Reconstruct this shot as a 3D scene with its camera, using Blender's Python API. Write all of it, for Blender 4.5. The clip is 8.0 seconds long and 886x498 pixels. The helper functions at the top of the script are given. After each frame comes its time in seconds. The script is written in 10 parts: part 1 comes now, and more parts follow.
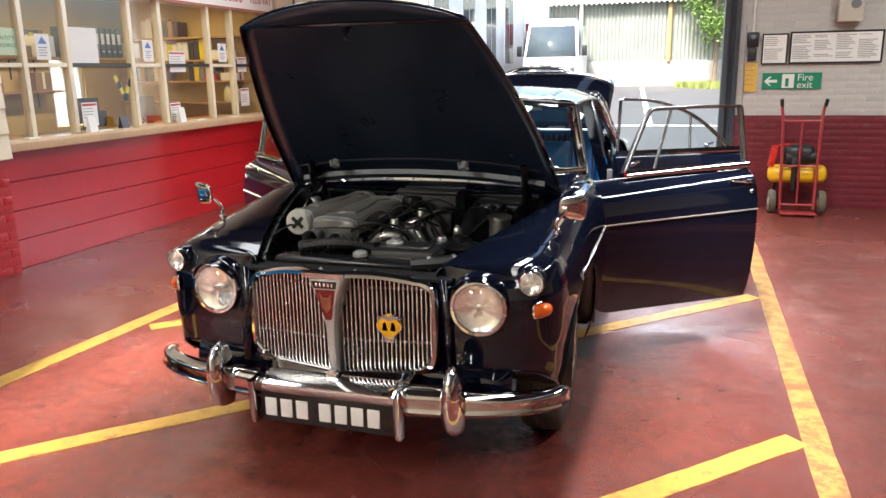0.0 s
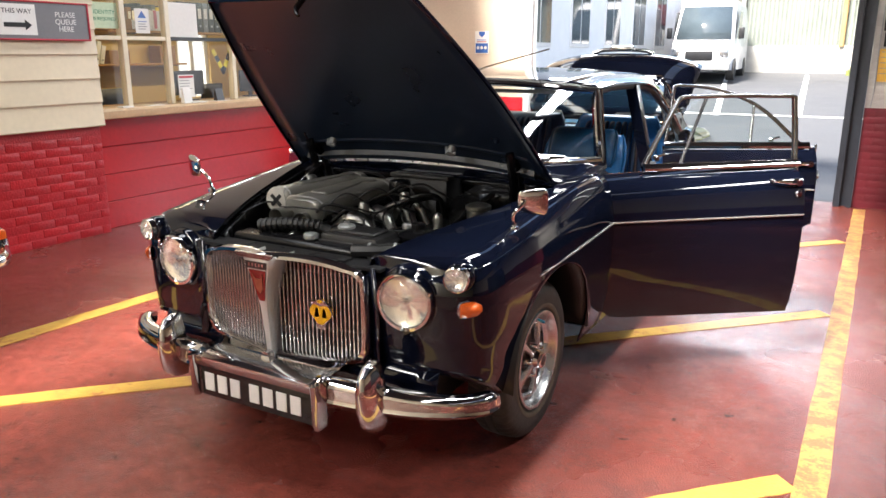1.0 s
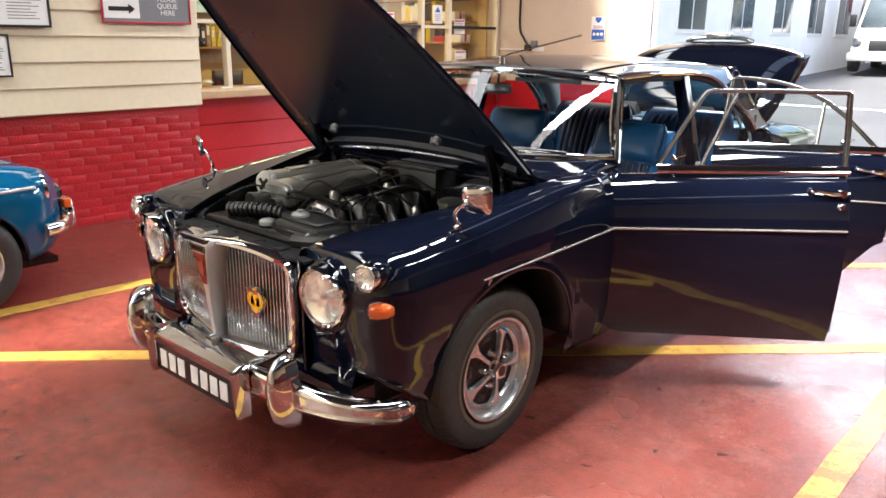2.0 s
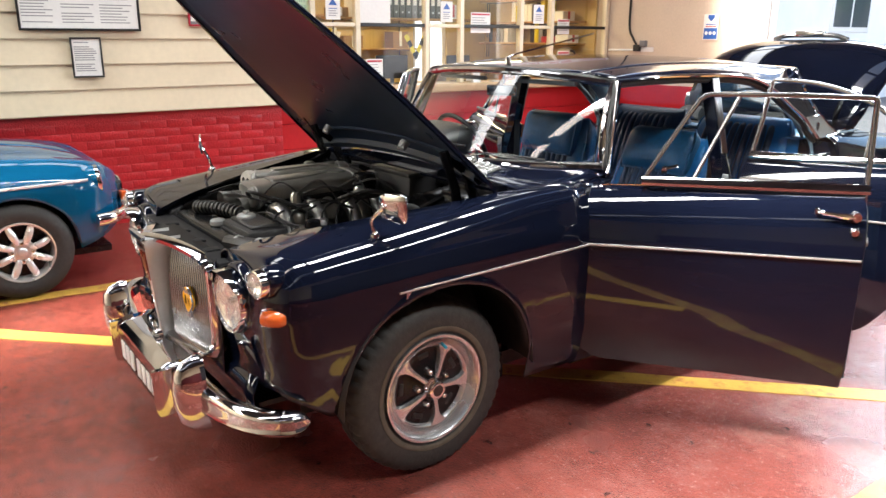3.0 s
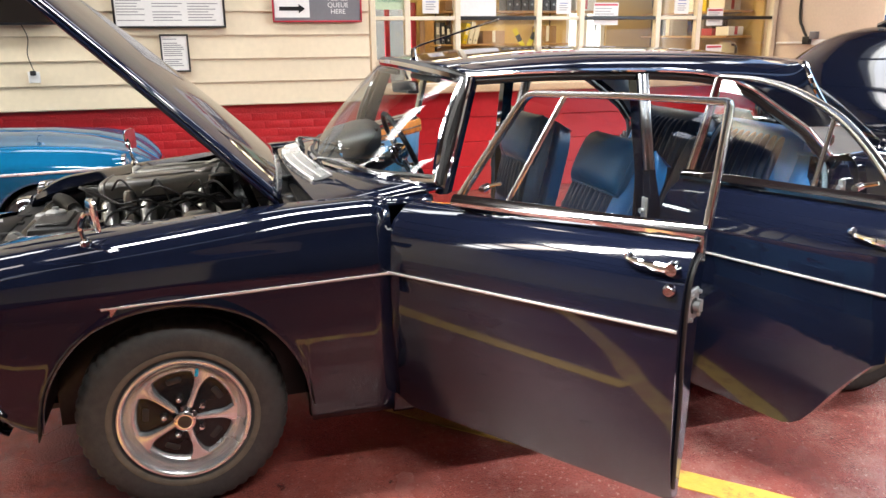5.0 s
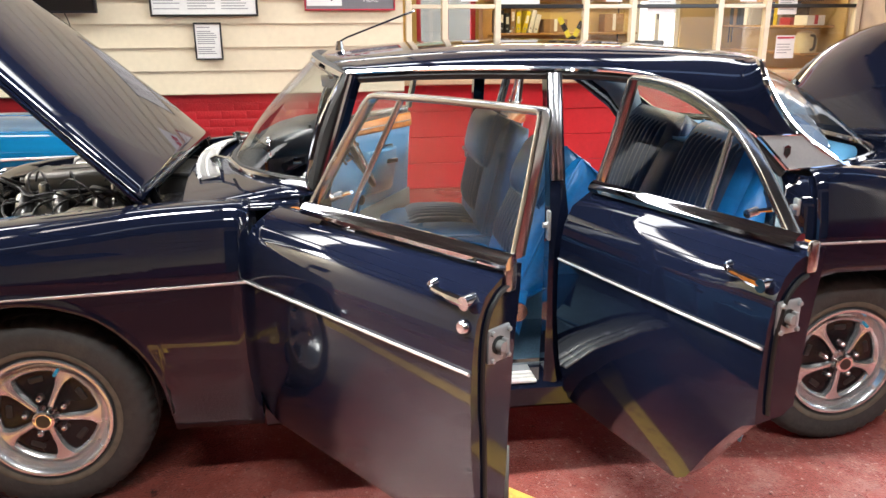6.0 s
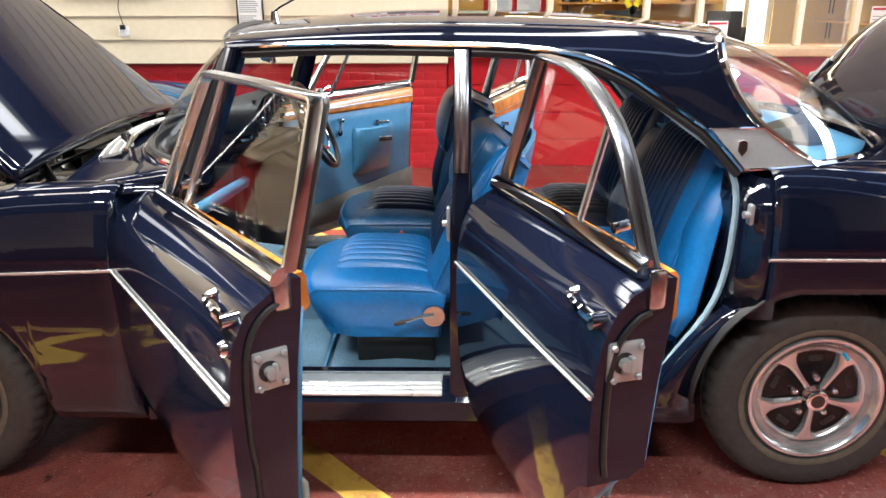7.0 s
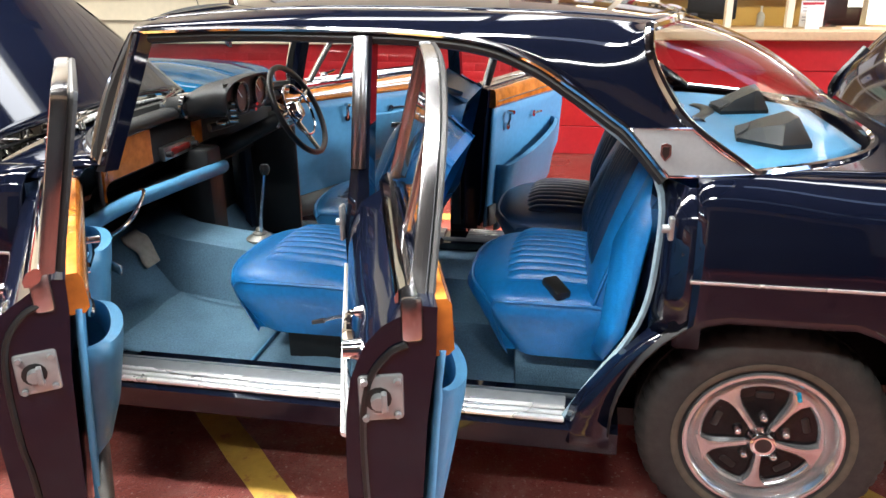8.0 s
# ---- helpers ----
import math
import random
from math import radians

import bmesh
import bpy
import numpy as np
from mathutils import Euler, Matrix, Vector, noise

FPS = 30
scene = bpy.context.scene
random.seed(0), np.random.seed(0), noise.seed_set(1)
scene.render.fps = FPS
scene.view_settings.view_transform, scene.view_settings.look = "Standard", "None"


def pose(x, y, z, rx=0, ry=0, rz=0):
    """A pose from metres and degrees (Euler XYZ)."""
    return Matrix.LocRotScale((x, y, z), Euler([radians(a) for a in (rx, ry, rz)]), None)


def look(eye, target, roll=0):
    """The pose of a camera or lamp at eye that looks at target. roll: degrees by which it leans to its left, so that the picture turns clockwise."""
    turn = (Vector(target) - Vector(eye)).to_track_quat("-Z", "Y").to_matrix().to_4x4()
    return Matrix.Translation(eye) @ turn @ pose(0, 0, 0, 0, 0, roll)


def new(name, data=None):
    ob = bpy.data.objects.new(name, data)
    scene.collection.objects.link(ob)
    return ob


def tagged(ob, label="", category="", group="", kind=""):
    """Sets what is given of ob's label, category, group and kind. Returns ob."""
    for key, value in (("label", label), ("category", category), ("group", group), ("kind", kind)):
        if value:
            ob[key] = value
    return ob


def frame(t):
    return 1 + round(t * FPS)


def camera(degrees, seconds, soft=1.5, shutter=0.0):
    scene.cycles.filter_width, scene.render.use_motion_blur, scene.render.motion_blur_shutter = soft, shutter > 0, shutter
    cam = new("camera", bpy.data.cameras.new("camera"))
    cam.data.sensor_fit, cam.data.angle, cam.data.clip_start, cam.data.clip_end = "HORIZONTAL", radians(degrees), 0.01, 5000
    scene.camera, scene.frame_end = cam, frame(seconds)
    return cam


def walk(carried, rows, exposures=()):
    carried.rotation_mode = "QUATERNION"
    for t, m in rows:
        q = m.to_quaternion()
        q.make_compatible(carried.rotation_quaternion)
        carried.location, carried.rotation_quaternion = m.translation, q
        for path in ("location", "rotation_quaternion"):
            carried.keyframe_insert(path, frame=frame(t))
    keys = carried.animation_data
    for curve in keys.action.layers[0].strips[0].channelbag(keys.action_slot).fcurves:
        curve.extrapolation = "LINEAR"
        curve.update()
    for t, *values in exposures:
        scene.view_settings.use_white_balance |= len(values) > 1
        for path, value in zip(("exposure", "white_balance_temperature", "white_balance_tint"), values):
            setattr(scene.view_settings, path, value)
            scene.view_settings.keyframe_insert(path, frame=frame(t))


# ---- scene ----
cam = camera(60.7, 8.0)
PATH = [
    (0, (1.238, -3.236, 1.599), (0.653, -1.38, 1.139), -1.0),
    (0.5, (1.577, -3.03, 1.593), (0.809, -1.247, 1.111), -0.5),
    (1, (1.898, -2.773, 1.585), (0.951, -1.084, 1.08), 0.1),
    (1.5, (2.201, -2.495, 1.581), (1.079, -0.925, 1.056), 0.6),
    (1.7, (2.311, -2.371, 1.588), (1.121, -0.855, 1.055), 0.7),
    (2.8, (2.798, -1.605, 1.578), (1.285, -0.413, 1.038), 0.2),
    (3, (2.877, -1.467, 1.58), (1.317, -0.338, 1.041), 0.2),
    (3.5, (3.02, -1.072, 1.57), (1.358, -0.097, 1.032), 0.1),
    (4, (3.136, -0.658, 1.561), (1.396, 0.167, 1.023), -0.0),
    (4.5, (3.187, -0.236, 1.547), (1.388, 0.447, 1.005), -0.3),
    (4.7, (3.193, -0.066, 1.537), (1.373, 0.561, 0.995), -0.4),
    (5.8, (3.178, 0.821, 1.557), (1.286, 1.143, 0.994), -0.4),
    (6, (3.149, 0.981, 1.558), (1.251, 1.241, 0.985), -0.3),
    (6.5, (3.062, 1.333, 1.562), (1.159, 1.45, 0.955), -0.1),
    (7, (2.916, 1.671, 1.557), (1.023, 1.638, 0.912), -0.2),
    (7.5, (2.753, 1.964, 1.547), (0.878, 1.77, 0.878), -0.4),
    (8, (2.687, 2.299, 1.56), (0.846, 1.933, 0.869), -0.7),
]
walk(cam, [(t, look(eye, target, roll)) for t, eye, target, roll in PATH], [(0.0, 2.0), (1.5, 2.16), (3.0, 2.45), (4.5, 2.56), (6.5, 2.74), (8.0, 2.8)])

# ---- world, sun, large lights ----
world = bpy.data.worlds.new("world")
world.use_nodes = True
scene.world = world
_sky = world.node_tree.nodes.new("ShaderNodeTexSky")
_sky.sky_type = "NISHITA"
_sky.sun_disc = False
_sky.sun_elevation = radians(48)
_sky.sun_rotation = radians(200)
_sky.dust_density = 4.0
_bg = world.node_tree.nodes["Background"]
_bg.inputs["Strength"].default_value = 0.15
world.node_tree.links.new(_sky.outputs[0], _bg.inputs[0])

_sun = bpy.data.lights.new("sun", "SUN")
_sun.energy, _sun.angle, _sun.color = 5.0, radians(10), (1.0, 0.96, 0.9)
new("sun", _sun).matrix_world = look((0, 0, 30), (6, 20, 0))


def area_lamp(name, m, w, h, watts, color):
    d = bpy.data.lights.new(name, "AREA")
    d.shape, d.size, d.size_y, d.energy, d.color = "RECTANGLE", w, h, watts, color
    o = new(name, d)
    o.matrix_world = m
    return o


# daylight in the three roof lights
ROOF_LIGHTS = ((-2.55, 0.40), (0.75, 0.20), (4.0, 0.20))
CEIL = 4.3
# the pair at y -6.3 is added fill for the car's front
for _x, _y, _l, _w in ((-2.55, 0.6, 10.4, 38), (-2.55, -6.3, 3.2, 100), (0.75, -6.3, 3.2, 12), (0.75, 0.5, 3.4, 100), (4.0, 1.35, 2.7, 92)):
    area_lamp("rooflight_lamp", pose(_x, _y, CEIL + 0.16), 0.80 if _x < 0 else 0.40, _l, _w, (1.0, 1.0, 0.97))
# fill lamp added high outside the big doorway, strengthening the sky light
area_lamp("doorway_fill", look((-0.1, 6.75, 3.25), (0.1, 1.5, 0.0)), 3.4, 0.3, 68, (0.93, 0.98, 1.05))
# tubes of the office
area_lamp("office_tube", pose(-5.1, 3.9, 2.5), 0.16, 3.4, 14, (1.0, 0.80, 0.47))


# ---- materials ----
def mat(name, col, rough=0.5, metal=0.0, var=0.1, scale=3.0, fine=40.0, bump=0.0, bscale=80.0, coat=0.0, dirt=0.0, dirt_col=(0.05, 0.04, 0.035), dirt_scale=1.2, rvar=0.12, rand=0.0, spec=0.5):
    """A principled surface: colour varied at two scales, uneven gloss, fine relief, stains."""
    m = bpy.data.materials.new(name)
    m.use_nodes = True
    nt = m.node_tree
    n, l = nt.nodes, nt.links
    p = n["Principled BSDF"]
    co = n.new("ShaderNodeTexCoord")
    big = n.new("ShaderNodeTexNoise")
    big.inputs["Scale"].default_value, big.inputs["Detail"].default_value = scale, 5
    small = n.new("ShaderNodeTexNoise")
    small.inputs["Scale"].default_value, small.inputs["Detail"].default_value = fine, 3
    for t in (big, small):
        l.new(co.outputs["Object"], t.inputs["Vector"])
    add = n.new("ShaderNodeMath")
    add.operation = "ADD"
    l.new(big.outputs["Fac"], add.inputs[0])
    l.new(small.outputs["Fac"], add.inputs[1])
    ramp = n.new("ShaderNodeMapRange")
    ramp.inputs["From Min"].default_value, ramp.inputs["From Max"].default_value = 0.7, 1.3
    l.new(add.outputs[0], ramp.inputs["Value"])
    mix = n.new("ShaderNodeMix")
    mix.data_type = "RGBA"
    mix.inputs["A"].default_value = (*[c * (1 - var) for c in col], 1)
    mix.inputs["B"].default_value = (*[min(1, c * (1 + var)) for c in col], 1)
    l.new(ramp.outputs[0], mix.inputs["Factor"])
    out = mix.outputs["Result"]
    if rand:
        info = n.new("ShaderNodeObjectInfo")
        mr = n.new("ShaderNodeMapRange")
        mr.inputs["To Min"].default_value, mr.inputs["To Max"].default_value = 1 - rand, 1 + rand
        l.new(info.outputs["Random"], mr.inputs["Value"])
        hsv = n.new("ShaderNodeHueSaturation")
        l.new(mr.outputs[0], hsv.inputs["Value"])
        l.new(out, hsv.inputs["Color"])
        out = hsv.outputs["Color"]
    if dirt:
        st = n.new("ShaderNodeTexNoise")
        st.inputs["Scale"].default_value, st.inputs["Detail"].default_value, st.inputs["Roughness"].default_value = dirt_scale, 8, 0.65
        l.new(co.outputs["Object"], st.inputs["Vector"])
        sr = n.new("ShaderNodeMapRange")
        sr.inputs["From Min"].default_value, sr.inputs["From Max"].default_value, sr.inputs["To Max"].default_value = 0.5, 0.75, dirt
        l.new(st.outputs["Fac"], sr.inputs["Value"])
        m2 = n.new("ShaderNodeMix")
        m2.data_type = "RGBA"
        m2.inputs["B"].default_value = (*dirt_col, 1)
        l.new(sr.outputs[0], m2.inputs["Factor"])
        l.new(out, m2.inputs["A"])
        out = m2.outputs["Result"]
    l.new(out, p.inputs["Base Color"])
    rr = n.new("ShaderNodeMapRange")
    rr.inputs["From Min"].default_value, rr.inputs["From Max"].default_value = 0.3, 0.7
    rr.inputs["To Min"].default_value, rr.inputs["To Max"].default_value = max(0.0, rough - rvar * rough), min(1.0, rough + rvar * rough)
    l.new(big.outputs["Fac"], rr.inputs["Value"])
    l.new(rr.outputs[0], p.inputs["Roughness"])
    p.inputs["Metallic"].default_value = metal
    p.inputs["Specular IOR Level"].default_value = spec
    if coat:
        p.inputs["Coat Weight"].default_value, p.inputs["Coat Roughness"].default_value = coat, 0.03
    if bump:
        bn = n.new("ShaderNodeTexNoise")
        bn.inputs["Scale"].default_value, bn.inputs["Detail"].default_value = bscale, 4
        l.new(co.outputs["Object"], bn.inputs["Vector"])
        b = n.new("ShaderNodeBump")
        b.inputs["Strength"].default_value, b.inputs["Distance"].default_value = bump, 0.01
        l.new(bn.outputs["Fac"], b.inputs["Height"])
        l.new(b.outputs[0], p.inputs["Normal"])
    return m


def glass(name, tint=(0.97, 0.98, 0.98), ior=1.45, rough=0.0, milk=0.0):
    """A thin pane: see-through, with a mirror gloss that grows towards grazing angles."""
    m = bpy.data.materials.new(name)
    m.use_nodes = True
    n, l = m.node_tree.nodes, m.node_tree.links
    n.remove(n["Principled BSDF"])
    lw = n.new("ShaderNodeLayerWeight")
    lw.inputs["Blend"].default_value = 0.5
    pw = n.new("ShaderNodeMath")
    pw.operation = "POWER"
    pw.inputs[1].default_value = 5.0
    l.new(lw.outputs["Facing"], pw.inputs[0])
    fr = n.new("ShaderNodeMapRange")
    fr.inputs["To Min"].default_value, fr.inputs["To Max"].default_value = ((ior - 1) / (ior + 1)) ** 2 * 1.9, 1.0
    l.new(pw.outputs[0], fr.inputs["Value"])
    tr = n.new("ShaderNodeBsdfTransparent")
    tr.inputs["Color"].default_value = (*tint, 1)
    gl = n.new("ShaderNodeBsdfGlossy")
    gl.inputs["Roughness"].default_value = rough
    mx = n.new("ShaderNodeMixShader")
    l.new(fr.outputs[0], mx.inputs[0])
    l.new(tr.outputs[0], mx.inputs[1])
    l.new(gl.outputs[0], mx.inputs[2])
    out = mx.outputs[0]
    if milk:
        df = n.new("ShaderNodeBsdfDiffuse")
        df.inputs["Color"].default_value = (0.82, 0.81, 0.77, 1)
        m2 = n.new("ShaderNodeMixShader")
        m2.inputs[0].default_value = milk
        l.new(out, m2.inputs[1])
        l.new(df.outputs[0], m2.inputs[2])
        out = m2.outputs[0]
    l.new(out, n["Material Output"].inputs["Surface"])
    return m


PAINT = mat("navy_paint", (0.0026, 0.0038, 0.0098), 0.055, var=0.06, scale=1.5, fine=9, rvar=0.2)
# lighter than the body navy: glare haze on the bonnet underside is in it
PAINT_IN = mat("navy_paint_inner", (0.013, 0.022, 0.042), 0.30, var=0.15, spec=0.45, dirt=0.25, dirt_col=(0.016, 0.022, 0.034), dirt_scale=4)
CHROME = mat("chrome", (0.62, 0.62, 0.63), 0.055, 1.0, var=0.03, rvar=0.3)
BRUSHED = mat("brushed_plate", (0.40, 0.40, 0.41), 0.38, 0.8, var=0.06, fine=90)
DARK_STAINLESS = mat("dark_stainless", (0.24, 0.24, 0.25), 0.36, 1.0, var=0.1)
SATIN_FRAME = mat("satin_stainless_frame", (0.44, 0.44, 0.44), 0.20, 1.0, var=0.06, rvar=0.4)
RIM_STEEL = mat("satin_chromed_steel", (0.50, 0.51, 0.52), 0.2, 0.8, var=0.08, rvar=0.4, dirt=0.15, dirt_col=(0.22, 0.2, 0.18), dirt_scale=9)
CHROME_DULL = mat("dull_chrome", (0.42, 0.42, 0.42), 0.22, 1.0, var=0.1, rvar=0.3)
STEEL = mat("bare_steel", (0.33, 0.34, 0.34), 0.4, 0.6, var=0.15, dirt=0.3)
ALU = mat("cast_aluminium", (0.40, 0.40, 0.38), 0.3, 1.0, var=0.3, dirt=0.5, dirt_scale=5, bump=0.2)
AIRBOX = mat("silver_grey_enamel", (0.20, 0.20, 0.185), 0.3, 0.3, var=0.1, dirt=0.25, dirt_scale=5)
BLACK_METAL = mat("black_enamel", (0.005, 0.005, 0.006), 0.26, var=0.2, dirt=0.3, dirt_col=(0.016, 0.014, 0.012), dirt_scale=8, spec=0.25)
RUBBER = mat("black_rubber", (0.007, 0.007, 0.007), 0.5, var=0.2, bump=0.1)
TYRE = mat("tyre_rubber", (0.022, 0.021, 0.02), 0.7, var=0.25, scale=6, dirt=0.35, dirt_col=(0.07, 0.06, 0.05), dirt_scale=5, bump=0.15)
TYRE_RING = mat("scuffed_tyre_wall", (0.075, 0.062, 0.045), 0.75, var=0.25, scale=9, dirt=0.4)
BLACK_PLASTIC = mat("black_grained_vinyl", (0.008, 0.008, 0.009), 0.42, var=0.15, bump=0.25, bscale=400)
LEATHER = mat("blue_leather", (0.007, 0.16, 0.44), 0.32, var=0.16, scale=5, fine=60, bump=0.18, bscale=220, dirt=0.3, dirt_col=(0.008, 0.03, 0.08), dirt_scale=3)
RED_PLASTIC = mat("red_plastic", (0.55, 0.045, 0.012), 0.35, var=0.08)
# mid and dark copies of the blue leather put cabin shade into the colour
LEATHER_MID = mat("mid_blue_leather", (0.010, 0.085, 0.20), 0.3, var=0.2, scale=5, fine=60, bump=0.2, bscale=220, dirt=0.35, dirt_col=(0.01, 0.025, 0.06), dirt_scale=3)
LEATHER_DARK = mat("dark_blue_leather", (0.006, 0.026, 0.07), 0.33, var=0.2, scale=5, fine=60, bump=0.2, bscale=220, dirt=0.35, dirt_col=(0.01, 0.015, 0.03), dirt_scale=3)
VINYL_BLUE = mat("pale_blue_vinyl", (0.07, 0.25, 0.44), 0.45, var=0.1, scale=4, bump=0.12, bscale=300, dirt=0.15, dirt_col=(0.05, 0.1, 0.16))
POCKET_BLUE = mat("pocket_moulding", (0.05, 0.175, 0.30), 0.4, var=0.12, bump=0.1, bscale=300)
CARPET = mat("blue_carpet", (0.125, 0.225, 0.31), 0.95, var=0.25, scale=5, fine=180, bump=0.6, bscale=350, dirt=0.4, dirt_col=(0.06, 0.10, 0.14), dirt_scale=3, spec=0.1)
WOOD = mat("varnished_walnut", (0.42, 0.13, 0.018), 0.22, var=0.35, scale=9, fine=30, coat=0.5, dirt=0.3, dirt_col=(0.14, 0.04, 0.008), dirt_scale=14)
ALLOY = mat("silver_alloy", (0.62, 0.62, 0.62), 0.36, 0.8, var=0.06, dirt=0.15, dirt_col=(0.3, 0.29, 0.28), dirt_scale=8)
ALLOY_STRIP = mat("bright_alloy_strip", (0.78, 0.78, 0.77), 0.25, 0.65, var=0.05, rvar=0.3)
GRILLE_SATIN = mat("satin_bright_slat", (0.62, 0.62, 0.61), 0.22, 0.95, var=0.06, rvar=0.3)
SPINE = mat("satin_silver_paint", (0.55, 0.55, 0.54), 0.4, 0.55, var=0.04)
WELT = mat("pale_grey_blue_welt", (0.17, 0.25, 0.30), 0.85, var=0.15, bump=0.3)
REFLECTOR = mat("silvered_reflector", (0.95, 0.93, 0.88), 0.2, 0.85, var=0.05, scale=12)
LENS = glass("clear_lens", (0.97, 0.97, 0.96), 1.5, 0.02, 0.06)
GLASS = glass("car_glass", (0.88, 0.92, 0.92), 1.42)
GLASS_OFFICE = glass("window_glass", (0.95, 0.96, 0.95), 1.5)
AMBER = mat("amber_lens", (0.58, 0.095, 0.012), 0.12, var=0.12, coat=0.6, fine=120)
RED_BADGE = mat("red_enamel", (0.18, 0.012, 0.01), 0.25, var=0.1)
YELLOW_BADGE = mat("yellow_enamel", (0.75, 0.38, 0.01), 0.22, var=0.08, coat=0.4)
PLATE_BLACK = mat("black_plate", (0.008, 0.008, 0.008), 0.25, var=0.1)
PLATE_WHITE = mat("silver_white_characters", (0.72, 0.72, 0.7), 0.4, var=0.05)
SATIN_BLACK = mat("satin_black", (0.01, 0.01, 0.011), 0.6, var=0.2, spec=0.15)
MG_BLUE = mat("teal_blue_paint", (0.002, 0.060, 0.135), 0.07, var=0.06)
RED_BRICK = mat("red_painted_brick", (0.40, 0.013, 0.018), 0.36, var=0.12, scale=2, fine=30, bump=0.35, bscale=60, rand=0.1, dirt=0.12, dirt_col=(0.2, 0.02, 0.02), dirt_scale=5)
RED_MORTAR = mat("red_painted_mortar", (0.39, 0.013, 0.018), 0.42, var=0.15, bump=0.4)
RED_BOARD = mat("red_gloss_boards", (0.44, 0.014, 0.019), 0.2, spec=0.9, var=0.1, scale=1.5, fine=25, bump=0.12, bscale=25, rand=0.06, dirt=0.1, dirt_col=(0.2, 0.015, 0.015))
MAROON = mat("maroon_painted_brick", (0.14, 0.012, 0.021), 0.4, var=0.12, bump=0.3, rand=0.1, dirt=0.15)
WHITE_BRICK = mat("white_painted_brick", (0.46, 0.44, 0.41), 0.5, var=0.06, bump=0.3, rand=0.05, dirt=0.15, dirt_col=(0.35, 0.33, 0.3))
WHITE_MORTAR = mat("white_painted_mortar", (0.45, 0.43, 0.40), 0.6, var=0.08, bump=0.3)
CREAM = mat("cream_painted_boards", (0.66, 0.565, 0.40), 0.42, var=0.05, scale=1.5, fine=20, bump=0.06, bscale=20, rand=0.03, dirt=0.08, dirt_col=(0.4, 0.34, 0.25))
CREAM_WALL = mat("cream_wall_paint", (0.58, 0.47, 0.36), 0.55, var=0.06, bump=0.1, dirt=0.15, dirt_col=(0.35, 0.28, 0.22))
CREAM_FRAME = mat("cream_window_paint", (0.72, 0.64, 0.47), 0.4, var=0.05, rand=0.03, dirt=0.08, dirt_col=(0.4, 0.34, 0.25))
SILL = mat("tan_painted_sill", (0.52, 0.36, 0.21), 0.35, var=0.1, scale=4, fine=40, dirt=0.15)
CONCRETE = mat("concrete", (0.36, 0.35, 0.32), 0.85, var=0.2, bump=0.4, dirt=0.4, dirt_col=(0.2, 0.19, 0.16))
SHED_SHEET = mat("weathered_grey_sheet", (0.22, 0.24, 0.21), 0.8, var=0.2, scale=0.8, dirt=0.5, dirt_col=(0.12, 0.13, 0.10), dirt_scale=0.6)
ASPHALT = mat("asphalt", (0.065, 0.065, 0.068), 0.7, var=0.2, scale=0.6, fine=30, bump=0.3, dirt=0.3, dirt_col=(0.06, 0.06, 0.06), dirt_scale=0.5)
WHITE_LINE = mat("white_road_paint", (0.7, 0.7, 0.68), 0.7, var=0.1, dirt=0.3, dirt_col=(0.3, 0.3, 0.3))
WHITE_RENDER = mat("white_render", (0.78, 0.77, 0.74), 0.7, var=0.05, dirt=0.15, dirt_col=(0.5, 0.5, 0.46))
WHITE_VAN = mat("white_van_paint", (0.78, 0.78, 0.78), 0.25, var=0.03, coat=0.3)
DARK_GLASS = mat("dark_window_glass", (0.05, 0.065, 0.075), 0.06, var=0.1)
PAPER = mat("white_paper", (0.74, 0.73, 0.69), 0.7, var=0.04)
INK = mat("grey_print", (0.22, 0.22, 0.22), 0.7, var=0.1)
BLACK_FRAME = mat("black_picture_frame", (0.012, 0.012, 0.012), 0.35, var=0.2)
SIGN_GREY = mat("grey_sign", (0.17, 0.17, 0.18), 0.4, var=0.06)
SIGN_RED = mat("red_sign_edge", (0.45, 0.02, 0.04), 0.35, var=0.06)
SIGN_WHITE = mat("white_sign", (0.76, 0.75, 0.72), 0.4, var=0.04)
SIGN_GREEN = mat("green_sign", (0.005, 0.20, 0.10), 0.4, var=0.05)
SIGN_BLUE = mat("blue_print", (0.02, 0.10, 0.36), 0.45, var=0.06)
STEEL_COLUMN = mat("blue_black_column", (0.016, 0.02, 0.028), 0.45, var=0.2, dirt=0.3, dirt_col=(0.06, 0.05, 0.045))
TROLLEY_RED = mat("red_trolley_paint", (0.30, 0.028, 0.03), 0.4, var=0.15, dirt=0.3, dirt_col=(0.1, 0.04, 0.03), dirt_scale=8)
TANK_YELLOW = mat("yellow_tank", (0.72, 0.42, 0.01), 0.35, var=0.1, dirt=0.2)
HOSE_RED = mat("red_hose", (0.65, 0.03, 0.015), 0.4, var=0.1)
CARD = mat("brown_cardboard", (0.30, 0.17, 0.075), 0.8, var=0.1)
OFFICE_WALL = mat("yellow_office_paint", (0.60, 0.42, 0.14), 0.6, var=0.06, dirt=0.1)
OFFICE_WOOD = mat("office_pine", (0.42, 0.23, 0.07), 0.5, var=0.2, scale=4)
BINDER = mat("black_binder", (0.015, 0.015, 0.017), 0.5, var=0.1, rand=0.3)
HAZARD = mat("yellow_hazard_tape", (0.70, 0.55, 0.01), 0.4, var=0.08)
BARK = mat("bark", (0.16, 0.12, 0.08), 0.9, var=0.3, fine=30, bump=0.5)
LEAF = mat("leaf", (0.11, 0.19, 0.035), 0.5, var=0.35, rand=0.2)
